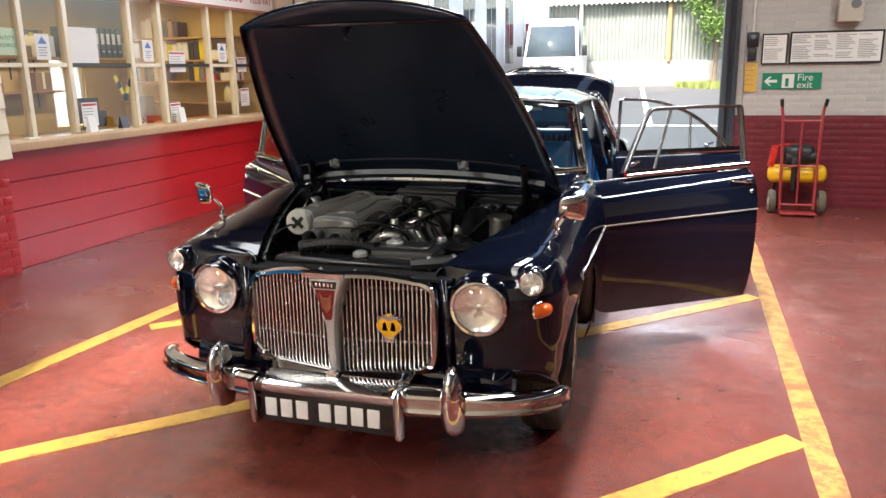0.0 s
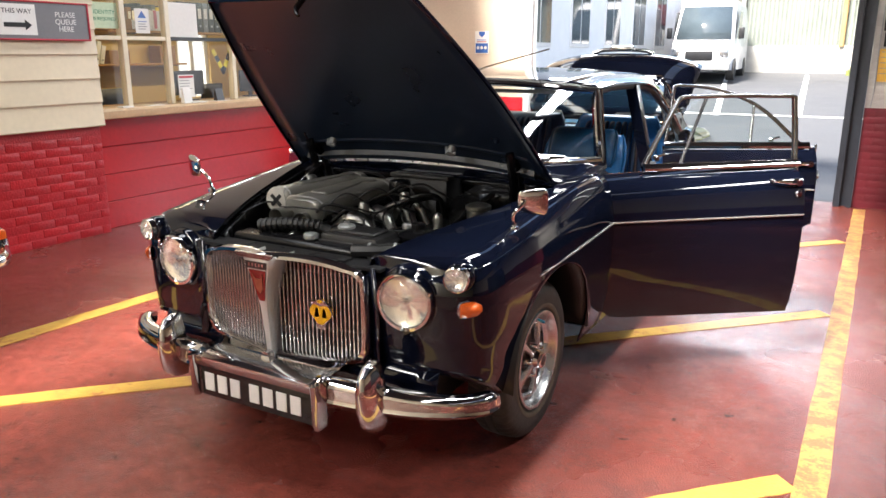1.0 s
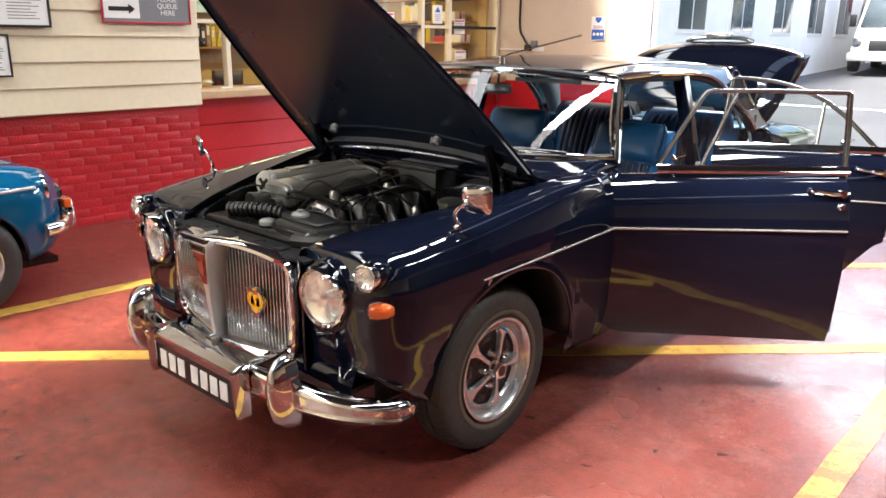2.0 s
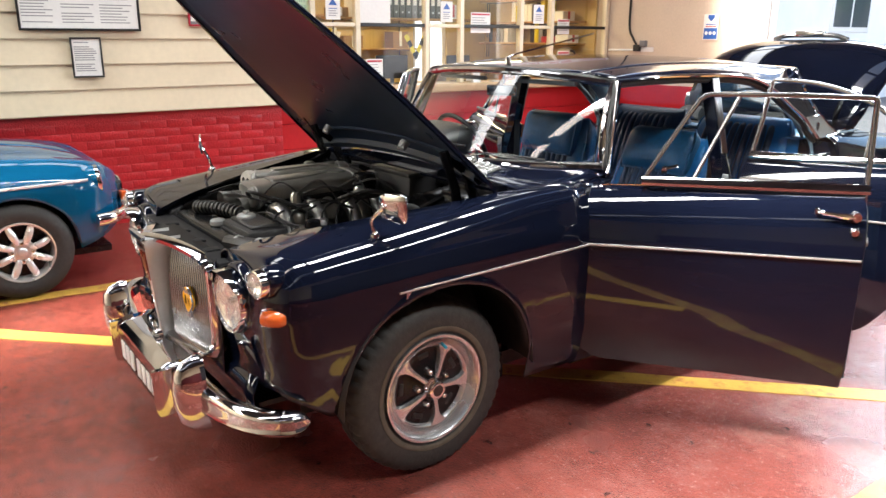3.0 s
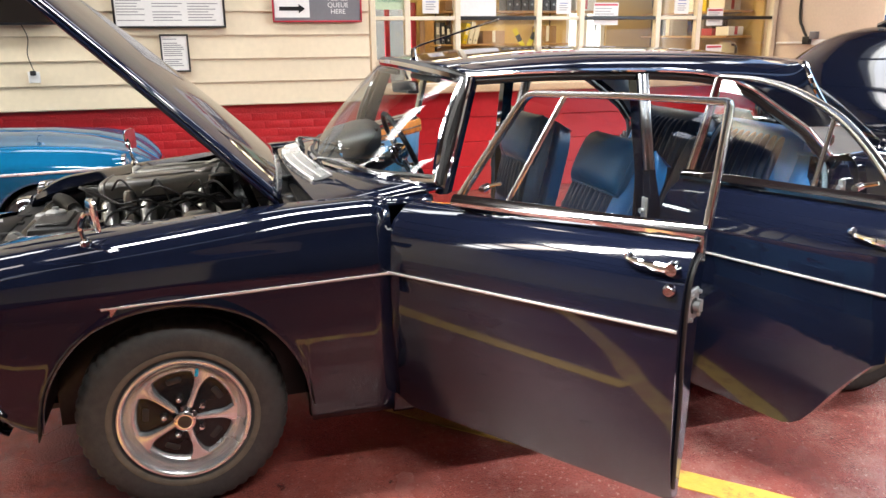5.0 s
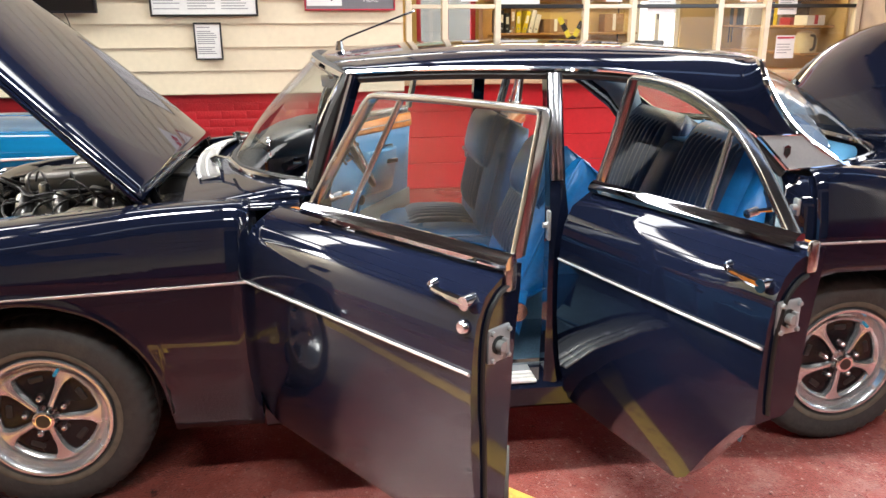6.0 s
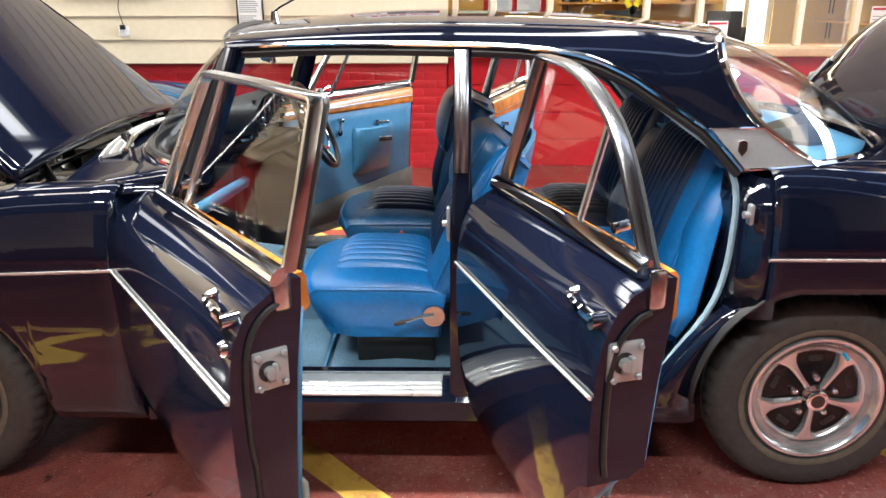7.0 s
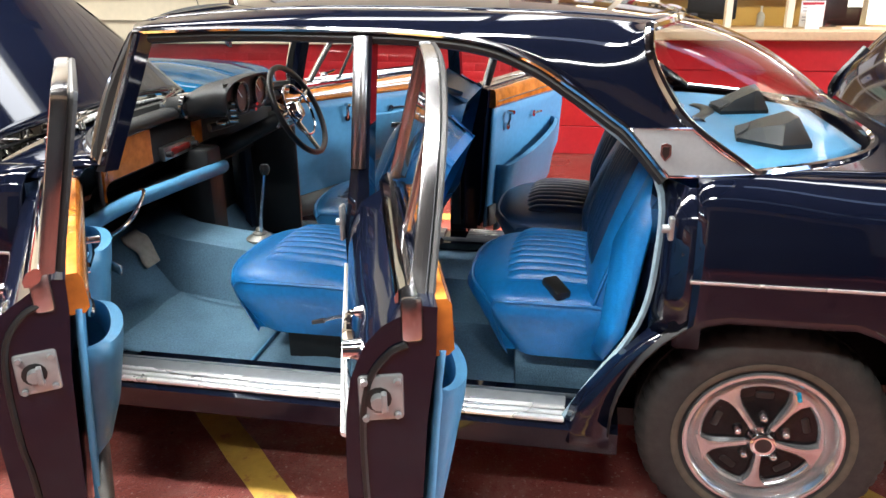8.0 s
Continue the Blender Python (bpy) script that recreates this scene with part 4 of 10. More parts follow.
# roof sides and rear pillars: from the gutter over a shoulder to the roof's edge and the rear window
GUT = [(0.668, 1.015, 1.408), (0.672, 1.29, 1.417), (0.674, 1.58, 1.415), (0.676, 1.84, 1.407), (0.682, 2.02, 1.384), (0.697, 2.15, 1.336), (0.710, 2.24, 1.282), (0.720, 2.30, 1.243), (0.733, 2.352, 1.208), (0.746, 2.40, 1.172), (0.775, 2.49, 1.073)]
SHOULDER = [(0.662, 0.995, 1.423), (0.669, 1.285, 1.437), (0.671, 1.58, 1.437), (0.672, 1.86, 1.431), (0.674, 2.10, 1.416), (0.686, 2.31, 1.40), (0.704, 2.35, 1.365), (0.718, 2.368, 1.308), (0.738, 2.417, 1.242), (0.756, 2.472, 1.182), (0.778, 2.595, 1.078)]
EDGE = [(0.55, 2.462, roof_z(0.55, 2.462)), (0.648, 2.43, 1.420), (0.690, 2.434, 1.358), (0.722, 2.48, 1.266), (0.745, 2.548, 1.186), (0.765, 2.70, 1.08)]
g_pts, c_pts = spline(GUT, 60), spline(SHOULDER, 60)
e_pts = [roof_pt(i / 30, 1) for i in range(31)] + spline(EDGE, 30)[1:]
for s in (1, -1):
    bm = bmesh.new()
    rows = []
    for a, c, b in zip(g_pts, c_pts, e_pts):
        rows.append([mirrored(a * (1 - t) ** 2 + c * 2 * t * (1 - t) + b * t * t, s) for t in [j / 12 for j in range(13)]])
    vv = loft(bm, rows, False)
    for _k in range(36):
        bmesh.ops.smooth_vert(bm, verts=[v for r in vv[1:-1] for v in r[1:-1]], factor=0.5, use_axis_x=True, use_axis_y=True, use_axis_z=True)
    part("roof_pillar", bm, PAINT, car, "gloss navy roof side and rear pillar", 60, 0.008)
    bm = bmesh.new()
    tube(bm, [(s * (p.x + 0.006), p.y, p.z) for p in g_pts], 0.009, 8)
    part("gutter_trim", bm, CHROME, car, "chrome roof gutter trim")
    bm = bmesh.new()
    tube(bm, [(s * (p.x - 0.012), p.y - 0.004, p.z - 0.02) for p in g_pts], 0.016, 8)
    part("door_frame_seal", bm, RUBBER, car, "black rubber door seal")
    # chrome plate at the foot of the rear pillar
    bm = bmesh.new()
    q = [(0.748, 2.392, 1.185), (0.754, 2.47, 1.186), (0.749, 2.545, 1.187), (0.757, 2.62, 1.13), (0.767, 2.698, 1.083), (0.777, 2.59, 1.075), (0.779, 2.494, 1.073)]
    loft(bm, [[(s * (x + 0.002), y, z) for x, y, z in q], [(s * (x + 0.012), y, z) for x, y, z in q]], True, True)
    plate = part("pillar_plate", bm, BRUSHED, car, "brushed chrome plate with a small shield badge", 30)
    bm = bmesh.new()
    tube(bm, [(s * (x + 0.011), y, z) for x, y, z in q], 0.0045, 6, True)
    part("plate_edge", bm, CHROME, plate)
    bm = bmesh.new()
    prism(bm, [(2.472, 1.150), (2.484, 1.156), (2.496, 1.150), (2.497, 1.126), (2.484, 1.109), (2.471, 1.126)], "x", s * 0.768, s * 0.783)
    shield = part("shield_badge", bm, CHROME, plate, "small chrome shield badge")
    bm = bmesh.new()
    prism(bm, [(2.476, 1.146), (2.492, 1.146), (2.493, 1.128), (2.484, 1.115), (2.475, 1.128)], "x", s * 0.7825, s * 0.7845)
    part("shield_inset", bm, BLACK_FRAME, shield)

# windscreen and rear window
def ws_top(x):
    k = (x / 0.668) ** 2
    return Vector((x, 0.895 + 0.113 * k, 1.431 - 0.038 * k))


def ws_bot(x):
    k = abs(x / 0.748)
    return Vector((x, 0.56 + 0.32 * k**2.4, 1.05 + 0.013 * k**2))


def ws(u, v):
    v = 2 * v - 1
    a, b = ws_bot(0.748 * v), ws_top(0.668 * v)
    p = a.lerp(b, u)
    p.y -= 0.02 * math.sin(math.pi * u)
    return p


bm = bmesh.new()
grid(bm, ws, 12, 28)
g = part("windscreen", bm, GLASS, car, "curved clear windscreen", 60)
bm = bmesh.new()
rim = [ws(0, i / 24) for i in range(25)] + [ws(u / 8, 1) for u in range(1, 9)] + [ws(1, 1 - i / 24) for i in range(1, 25)] + [ws(1 - u / 8, 0) for u in range(1, 8)]
tube(bm, rim, 0.016, 8, True)
part("screen_trim", bm, CHROME, g, "chrome windscreen surround")
bm = bmesh.new()
tube(bm, [p + Vector((0, 0.012, 0.004)) for p in rim], 0.02, 6, True)
part("screen_seal", bm, RUBBER, g)


RS_SIDE = spline(EDGE[1:], 40)


def rs(u, v):
    v = 2 * v - 1
    k = abs(v) ** (2.0 + 1.1 * u)
    e = RS_SIDE[round(40 * u)]
    mid = Vector((0, 2.562 + 0.578 * u, 1.428 - 0.353 * u + 0.055 * math.sin(math.pi * u)))
    return Vector((e.x * v, e.y * k + mid.y * (1 - k), e.z * k + mid.z * (1 - k)))


bm = bmesh.new()
grid(bm, rs, 20, 32)
g = part("rear_window", bm, GLASS, car, "curved rear window", 60)
bm = bmesh.new()
rim = [rs(0, i / 24) for i in range(25)] + [rs(u / 20, 1) for u in range(1, 21)] + [rs(1, 1 - i / 40) for i in range(1, 41)] + [rs(1 - u / 20, 0) for u in range(1, 20)]
tube(bm, rim, 0.014, 8, True)
part("window_trim", bm, CHROME, g, "chrome rear window surround")

# rear deck between window and boot
bm = bmesh.new()
rows = []
for _i in range(25):
    _v = _i / 24
    _b = rs(1, _v)
    _x = 0.655 * (2 * _v - 1)
    _t = Vector((_x, 3.20, 1.058 + 0.012 * (1 - (2 * _v - 1) ** 2)))
    rows.append([_b.lerp(_t, j / 5) for j in range(6)])
loft(bm, rows, False)
part("rear_deck", bm, PAINT, car, "navy panel behind the rear window", 60, 0.006)
bm = bmesh.new()
box(bm, -0.66, 0.66, 3.2, 3.215, 0.5, 1.05)
box(bm, -0.66, 0.66, 3.2, 3.9, 0.42, 0.44)
box(bm, -0.7, -0.64, 3.2, 3.9, 0.44, 0.94)
box(bm, 0.64, 0.7, 3.2, 3.9, 0.44, 0.94)
part("boot_well", bm, RUBBER, car, "black lined open boot", 0)

# boot lid standing open
lid_prof = spline([(0, 3.17, 1.075), (0, 3.22, 1.20), (0, 3.34, 1.37), (0, 3.50, 1.50), (0, 3.66, 1.565), (0, 3.80, 1.555), (0, 3.90, 1.48), (0, 3.93, 1.36)], 24)
bm = bmesh.new()
rows = []
for _i, _p in enumerate(lid_prof):
    _hw = lerp(_i, (0, 3, 10, 16, 20, 24), (0.60, 0.645, 0.665, 0.64, 0.58, 0.50))
    row = []
    for _j in range(-12, 13):
        _f = _j / 12
        _drop = 0.10 * abs(_f) ** 3
        row.append((_hw * _f, _p.y + _drop * 0.55, _p.z - _drop * (0.9 if _i > 4 else 0.3)))
    rows.append(row)
loft(bm, rows, False)
lid = part("boot_lid", bm, PAINT, car, "navy boot lid standing open", 60, 0.012)
bm = bmesh.new()
tube(bm, spline([(-0.26, 3.70, 1.572), (-0.15, 3.70, 1.60), (0.15, 3.70, 1.60), (0.26, 3.70, 1.572)], 12), 0.016, 8)
box(bm, -0.10, 0.10, 3.67, 3.73, 1.585, 1.635, 0.015)
part("boot_handle", bm, CHROME_DULL, lid, "chrome boot handle with lamp housing")
for _k in range(5):
    bm = bmesh.new()
    box(bm, -0.15 + 0.066 * _k, -0.12 + 0.066 * _k, -0.006, 0.006, -0.014, 0.014, m=pose(0, 3.585, 1.54, -35, 0, 0))
    part("letter_bar", bm, CHROME, lid, smooth=0)
for _sx in (-0.5, 0.5):
    bm = bmesh.new()
    tube(bm, spline([(_sx, 3.26, 1.0), (_sx, 3.20, 1.12), (_sx, 3.30, 1.27)], 8), 0.014, 6)
    part("hinge", bm, BLACK_METAL, lid)

# scuttle, vent grille, wipers
bm = bmesh.new()
rows = []
for _i in range(29):
    _x = -0.77 + 1.54 * _i / 28
    _b = ws_bot(max(-0.748, min(0.748, _x)))
    _f = Vector((_x, 0.43 + 0.05 * (_x / 0.7) ** 2, 1.0 + 0.045 * (1 - (_x / 0.74) ** 2)))
    if abs(_x) > 0.748:
        _b = Vector((_x, 0.9, 1.04))
    rows.append([_f - Vector((0, 0.0, 0.05))] + [_f.lerp(_b, j / 6) for j in range(7)])
loft(bm, rows, False)
scuttle = part("scuttle", bm, PAINT, car, "navy scuttle panel with a chrome air grille", 60, 0.005)
for s in (1, -1):
    bm = bmesh.new()
    loft(bm, [[(s * 0.69, y, belt(y) + 0.010), (s * 0.765, y, belt(y) + 0.010), (s * 0.80, y, belt(y) - 0.01)] for y in (0.43, 0.55, 0.7, 0.85)], False)
    part("scuttle_side", bm, PAINT, car, "", 60, 0.005)


def grille_front(x, dy, dz):
    return Vector((x, 0.436 + 0.125 * (x / 0.7) ** 2 + dy, 1.009 + 0.05 * (1 - (x / 0.74) ** 2) + dz))


bm = bmesh.new()
_gx = [-0.475 + 0.95 * i / 28 for i in range(29)]
loft(bm, [[grille_front(x, 0.012, -0.016), grille_front(x, 0, -0.012), grille_front(x, 0.001, 0.006), grille_front(x, 0.006, 0.009), grille_front(x, 0.012, 0.008)] for x in _gx], False)
vent = part("air_grille", bm, ALLOY_STRIP, scuttle, "ribbed bright scuttle air grille", 40, 0.002)
bm = bmesh.new()
loft(bm, [[grille_front(x, 0.011, -0.004), grille_front(x, 0.075, 0.014)] for x in _gx], False)
part("grille_mesh", bm, BLACK_FRAME, vent, "", 40, 0.003)
bm = bmesh.new()
for _i in range(37):
    _p = grille_front(-0.467 + 0.934 * _i / 36, 0.042, 0.012)
    box(bm, -0.0035, 0.0035, -0.034, 0.034, -0.006, 0.004, m=pose(_p.x, _p.y, _p.z, 12, 0, 0))
for _d in (0.036, 0.072):
    tube(bm, [grille_front(x, _d, 0.004 + _d * 0.22) for x in _gx], 0.004, 6)
part("ribs", bm, ALLOY_STRIP, vent, "", 0)
for _i in range(6):
    bm = bmesh.new()
    _p = grille_front(-0.37 + 0.148 * _i, -0.001, -0.004)
    cyl(bm, _p, _p + Vector((0, -0.004, 0)), 0.0045, seg=8)
    part("screw", bm, BLACK_FRAME, vent)
for _wx in (0.34, -0.30):
    bm = bmesh.new()
    cyl(bm, (_wx, 0.545, 1.05), (_wx, 0.53, 1.10), 0.016, seg=10)
    tube(bm, [(_wx, 0.535, 1.10), (_wx + 0.10, 0.60, 1.105), (_wx + 0.30, 0.66, 1.10)], 0.006, 6)
    tube(bm, [(_wx + 0.02, 0.585, 1.098), (_wx + 0.2, 0.625, 1.094), (_wx + 0.36, 0.70, 1.09)], 0.005, 6)
    part("wiper", bm, CHROME_DULL, car, "chrome windscreen wiper")

# windscreen pillars, centre pillars
for s in (1, -1):
    bm = bmesh.new()
    a, b = Vector((0.758, 0.895, 1.02)), Vector((0.674, 1.022, 1.402))
    rings = []
    for _t in (0, 0.25, 0.5, 0.75, 1):
        p = a.lerp(b, _t)
        rings.append([(s * (p.x + dx), p.y + dy, p.z) for dx, dy in ((-0.03, -0.012), (0.008, -0.010), (0.012, 0.02), (-0.02, 0.045), (-0.05, 0.02))])
    loft(bm, rings, True, True)
    pil = part("screen_pillar", bm, PAINT, car, "", 40)
    bm = bmesh.new()
    tube(bm, [(s * (a.lerp(b, t).x + 0.006), a.lerp(b, t).y + 0.002, a.lerp(b, t).z) for t in (0.05, 0.5, 1)], 0.012, 8)
    part("pillar_trim", bm, CHROME, pil, "chrome pillar trim")
    bm = bmesh.new()
    rings = []
    for _z, _x in ((0.30, 0.80), (0.6, 0.815), (0.9, 0.815), (1.05, 0.77), (1.40, 0.682)):
        _w = 0.035 if _z < 1.0 else 0.026
        rings.append([(s * (_x - 0.06), 1.69 - _w, _z), (s * _x, 1.69 - _w, _z), (s * (_x + 0.008), 1.69, _z), (s * _x, 1.69 + _w, _z), (s * (_x - 0.06), 1.69 + _w, _z)])
    loft(bm, rings, True, True)
    bp = part("centre_pillar", bm, PAINT, car, "navy centre door pillar", 40)
    bm = bmesh.new()
    loft(bm, [[(s * (x + 0.002), 1.668, z), (s * (x + 0.0105), 1.669, z), (s * (x + 0.0115), 1.682, z), (s * (x + 0.009), 1.684, z), (s * (x + 0.009), 1.689, z), (s * (x + 0.0115), 1.691, z), (s * (x + 0.0105), 1.705, z), (s * (x + 0.002), 1.706, z)] for z, x in ((1.06, 0.768), (1.40, 0.682))], False)
    part("pillar_trim", bm, DARK_STAINLESS, bp, "dark stainless pillar facing", 20, 0.003)
    bm = bmesh.new()
    box(bm, s * 0.700, s * 0.706, 1.672, 1.712, 0.42, 1.31)
    part("seat_belt", bm, RUBBER, bp, "black seat belt webbing")
    # closing panel at the front door hinges
    bm = bmesh.new()
    box(bm, s * 0.60, s * 0.83, 0.66, 0.69, 0.28, 0.99)
    for _z in (0.52, 0.86):
        box(bm, s * 0.80, s * 0.86, 0.68, 0.72, _z - 0.05, _z + 0.05, 0.01)
    part("hinge_post", bm, PAINT_IN, car, "", 0)
    # sill with bright step strips
    bm = bmesh.new()
    prism(bm, [(s * 0.62, 0.25), (s * 0.80, 0.25), (s * 0.825, 0.27), (s * 0.825, 0.335), (s * 0.80, 0.352), (s * 0.62, 0.352)], "y", 0.70, 2.42)
    sill = part("sill", bm, PAINT, car, "navy body sill", 30)
    for _y0, _y1 in ((0.76, 1.63), (1.74, 2.27)):
        bm = bmesh.new()
        for _x in (0.745, 0.775, 0.803):
            box(bm, s * (_x - 0.011), s * (_x + 0.011), _y0, _y1, 0.349, 0.362, 0.004, 1)
        part("step_strip", bm, ALLOY_STRIP, sill, "bright ribbed step strip")
        bm = bmesh.new()
        box(bm, s * 0.66, s * 0.735, _y0, _y1, 0.349, 0.358, 0.003, 1)
        part("step_mat", bm, mat("grey_step_rubber", (0.13, 0.14, 0.15), 0.45, var=0.15), sill, "grey rubber step mat")

# floor pan and underside
bm = bmesh.new()
box(bm, -0.62, 0.62, 0.42, 2.6, 0.24, 0.30)
box(bm, -0.60, 0.60, 2.4, 3.9, 0.40, 0.44)
box(bm, -0.3, -0.2, -0.6, 0.7, 0.24, 0.34)
box(bm, 0.2, 0.3, -0.6, 0.7, 0.24, 0.34)
cyl(bm, (-0.72, 2.807, 0.345), (0.72, 2.807, 0.345), 0.045)
cyl(bm, (-0.72, 0, 0.34), (0.72, 0, 0.34), 0.04)
cyl(bm, (0.25, 0.4, 0.2), (0.25, 3.95, 0.22), 0.03)
part("underbody", bm, BLACK_METAL, car, "black underbody", 40)


def bright_strip(pts, s, r=0.0065):
    bmx = bmesh.new()
    tube(bmx, [(s * (p[0] + 0.004), p[1], p[2]) for p in pts], r, 6, flat=0.6)
    return bmx


for s in (1, -1):
    part("side_trim", bright_strip([side(y, lerp(y, (-0.185, 0.69), (0.786, 0.803))) for y in [-0.195 + 0.885 * i / 16 for i in range(17)]], s), ALLOY_STRIP, car, "thin chrome side strip")
    bm = bmesh.new()
    _q = [side(y, z) for y, z in ((-0.205, 0.793), (-0.14, 0.793), (-0.150, 0.784), (-0.166, 0.756), (-0.172, 0.755), (-0.170, 0.780), (-0.182, 0.786))]
    loft(bm, [[(s * (p.x - 0.004), p.y, p.z) for p in _q], [(s * (p.x + 0.008), p.y, p.z) for p in _q]], True, True)
    part("trim_end", bm, CHROME, car, "chrome arrow end of the side strip")
    part("side_trim", bright_strip([side(y, 0.82) for y in [2.56 + 1.2 * i / 12 for i in range(13)]], s), ALLOY_STRIP, car, "thin chrome side strip")


# doors
def wx(z):
    return 0.757 - (z - 1.05) * 0.235


def door(s, which, angle):
    front = which == "front"
    hy = 0.70 if front else 1.71
    y0, y1 = (0.706, 1.684) if front else (1.722, 2.558)
    h = Vector((0.845, hy, 0))

    def loc(p):
        return Vector((s * (p[0] - h.x), p[1] - h.y, p[2]))

    def zb(y):
        if front:
            return 0.30 + 0.05 * max(0, (0.78 - y) / 0.08) ** 2 if y < 0.78 else 0.30
        return lerp(y, (1.72, 2.24, 2.30, 2.36, 2.42, 2.48, 2.54), (0.30, 0.30, 0.325, 0.40, 0.49, 0.57, 0.64))

    # shell: skin, shoulder, inner face
    ys = [y0 + (y1 - y0) * i / 24 for i in range(25)]
    rings, inner = [], []
    for y in ys:
        ring = []
        z_0 = zb(y)
        for j in range(15):
            ring.append(side(y, z_0 + (1.03 - z_0) * j / 14))
        top = ring[-1]
        ins = [(0.725, top.z - 0.004), (0.728, 0.98), (0.745, 0.85), (0.758, 0.66), (0.768, max(0.45, z_0 + 0.02)), (0.79, z_0 + 0.004)]
        for x, z in ins:
            ring.append(Vector((x, y, z)))
        rings.append([loc(p) for p in ring])
    bmx = bmesh.new()
    loft(bmx, rings, True, True)
    d = new("door", finish(bmx, "door", PAINT, 42))
    d.parent = car
    d.location = (s * h.x, h.y, 0)
    d.rotation_euler = (0, 0, radians(-angle * s))
    tagged(d, "open navy front door with blue trim and walnut cap" if front else "open navy rear door with blue trim and walnut cap")

    # blue trim panel
    bmx = bmesh.new()
    rows = []
    for i in range(21):
        y = y0 + 0.03 + (y1 - y0 - 0.065) * i / 20
        rows.append([loc((lerp(z, (0.3, 0.66, 0.85, 0.98), (0.765, 0.742, 0.728, 0.712)) - (0.004 if 0.45 < z < 0.9 else 0), y, z)) for z in [max(zb(y) + 0.03, 0.36) + (0.965 - max(zb(y) + 0.03, 0.36)) * k / 10 for k in range(11)]])
    loft(bmx, rows, False)
    part("trim_panel", bmx, VINYL_BLUE, d, "pale blue vinyl trim panel", 60, 0.012)
    bmx = bmesh.new()
    rows = []
    for i in range(9):
        y = y0 + 0.03 + (min(y1, 2.25) - y0 - 0.05) * i / 8
        rows.append([loc((0.738 - 0.004, y, 0.37)), loc((0.736, y, 0.47 + 0.10 * i / 8 * (1 if front else 0)))])
    loft(bmx, rows, False)
    part("kick_panel", bmx, mat("grey_carpet_kick", (0.12, 0.12, 0.11), 0.9), d, "", 60, 0.012)
    # pocket
    if not front or s > 0:
        bmx = bmesh.new()
        py = (0.80, 1.06) if front else (1.82, 2.40)
        rings = []
        for z, o in (((0.60, 0.01), (0.625, 0.05), (0.70, 0.075), (0.83, 0.098), (0.872, 0.104), (0.875, 0.084), (0.82, 0.07)) if front else ((0.40, 0.02), (0.44, 0.05), (0.58, 0.085), (0.70, 0.11), (0.735, 0.115), (0.738, 0.095), (0.69, 0.085))):
            ring = []
            for k in range(16):
                a = math.pi * k / 15
                ring.append(loc((0.745 - o * math.sin(a) ** 0.5, (py[0] + py[1]) / 2 - (py[1] - py[0]) / 2 * math.cos(a), z - (0.075 * math.cos(a) if not front else 0.0))))
            rings.append(ring)
        loft(bmx, rings, False)
        part("door_pocket", bmx, POCKET_BLUE, d, "moulded blue door pocket and armrest", 60, 0.008)
    if front:
        bmx = bmesh.new()
        rings = []
        for z, o in ((0.565, 0.01), (0.59, 0.045), (0.66, 0.07), (0.78, 0.094), (0.822, 0.10), (0.826, 0.08), (0.775, 0.066)):
            rings.append([loc((0.745 - o * math.sin(math.pi * k / 15) ** 0.5, (1.395 if s > 0 else 1.335) - 0.135 * math.cos(math.pi * k / 15), z + (0 if s > 0 else 0.03))) for k in range(16)])
        loft(bmx, rings, False)
        part("map_pocket", bmx, POCKET_BLUE, d, "moulded blue map pocket", 60, 0.008)
        bmx = bmesh.new()
        box(bmx, -0.004, 0.004, -0.045, 0.045, -0.014, 0.014, 0.003, 1)
        bmesh.ops.transform(bmx, matrix=Matrix.Translation(loc((0.643, 0.975 if s > 0 else 1.36, 0.80 if s > 0 else 0.79))) @ pose(0, 0, 0, 0, -8 * s, 22 * s), verts=bmx.verts)
        part("pocket_handle", bmx, CHROME_DULL, d, "small bright pull in the pocket")
    # walnut cap
    bmx = bmesh.new()
    rows = []
    for i in range(13):
        y = y0 + 0.02 + (y1 - y0 - 0.055) * i / 12
        rows.append([loc(p) for p in ((0.735, y, 0.955), (0.704, y, 0.955), (0.694, y, 0.966), (0.698, y, belt(y) - 0.016), (0.706, y, belt(y) - 0.006), (0.728, y, belt(y) - 0.006))])
    loft(bmx, rows, True, True)
    cap = part("wood_cap", bmx, WOOD, d, "varnished walnut door cap", 40)
    bmx = bmesh.new()
    tube(bmx, [loc((0.694, y0 + 0.04, 0.985)), loc((0.694, y1 - 0.05, 0.995))], 0.0035, 6)
    part("inlay", bmx, CHROME_DULL, cap)

    # window frame
    b0, b1 = belt(y0) + 0.012, belt(y1) + 0.012
    if front:
        b0, b1 = 1.048, 1.060
        smooth_path = [(0.908, b0), (0.975, 1.165), (1.038, 1.27), (1.09, 1.352), (1.108, 1.368), (1.13, 1.373), (1.40, 1.377), (1.684, 1.374), (1.692, 1.371), (1.695, 1.363), (1.693, 1.2), (1.688, b1)]
        bar = [(1.088, b0 + 0.003), (1.232, 1.372)]
        panes = [[(0.915, b0), (1.088, b0), (1.23, 1.368), (1.125, 1.366)], [(1.09, b0), (1.686, b1), (1.69, 1.366), (1.235, 1.372)]]
    else:
        arc = spline([(0, 1.79, 1.394), (0, 1.92, 1.388), (0, 2.03, 1.370), (0, 2.13, 1.337), (0, 2.235, 1.288), (0, 2.325, 1.222), (0, 2.405, 1.148), (0, 2.475, 1.08), (0, 2.53, 1.028)], 18)
        smooth_path = [(1.735, b0), (1.755, 1.2), (1.772, 1.388)] + [(p.y, p.z) for p in arc]
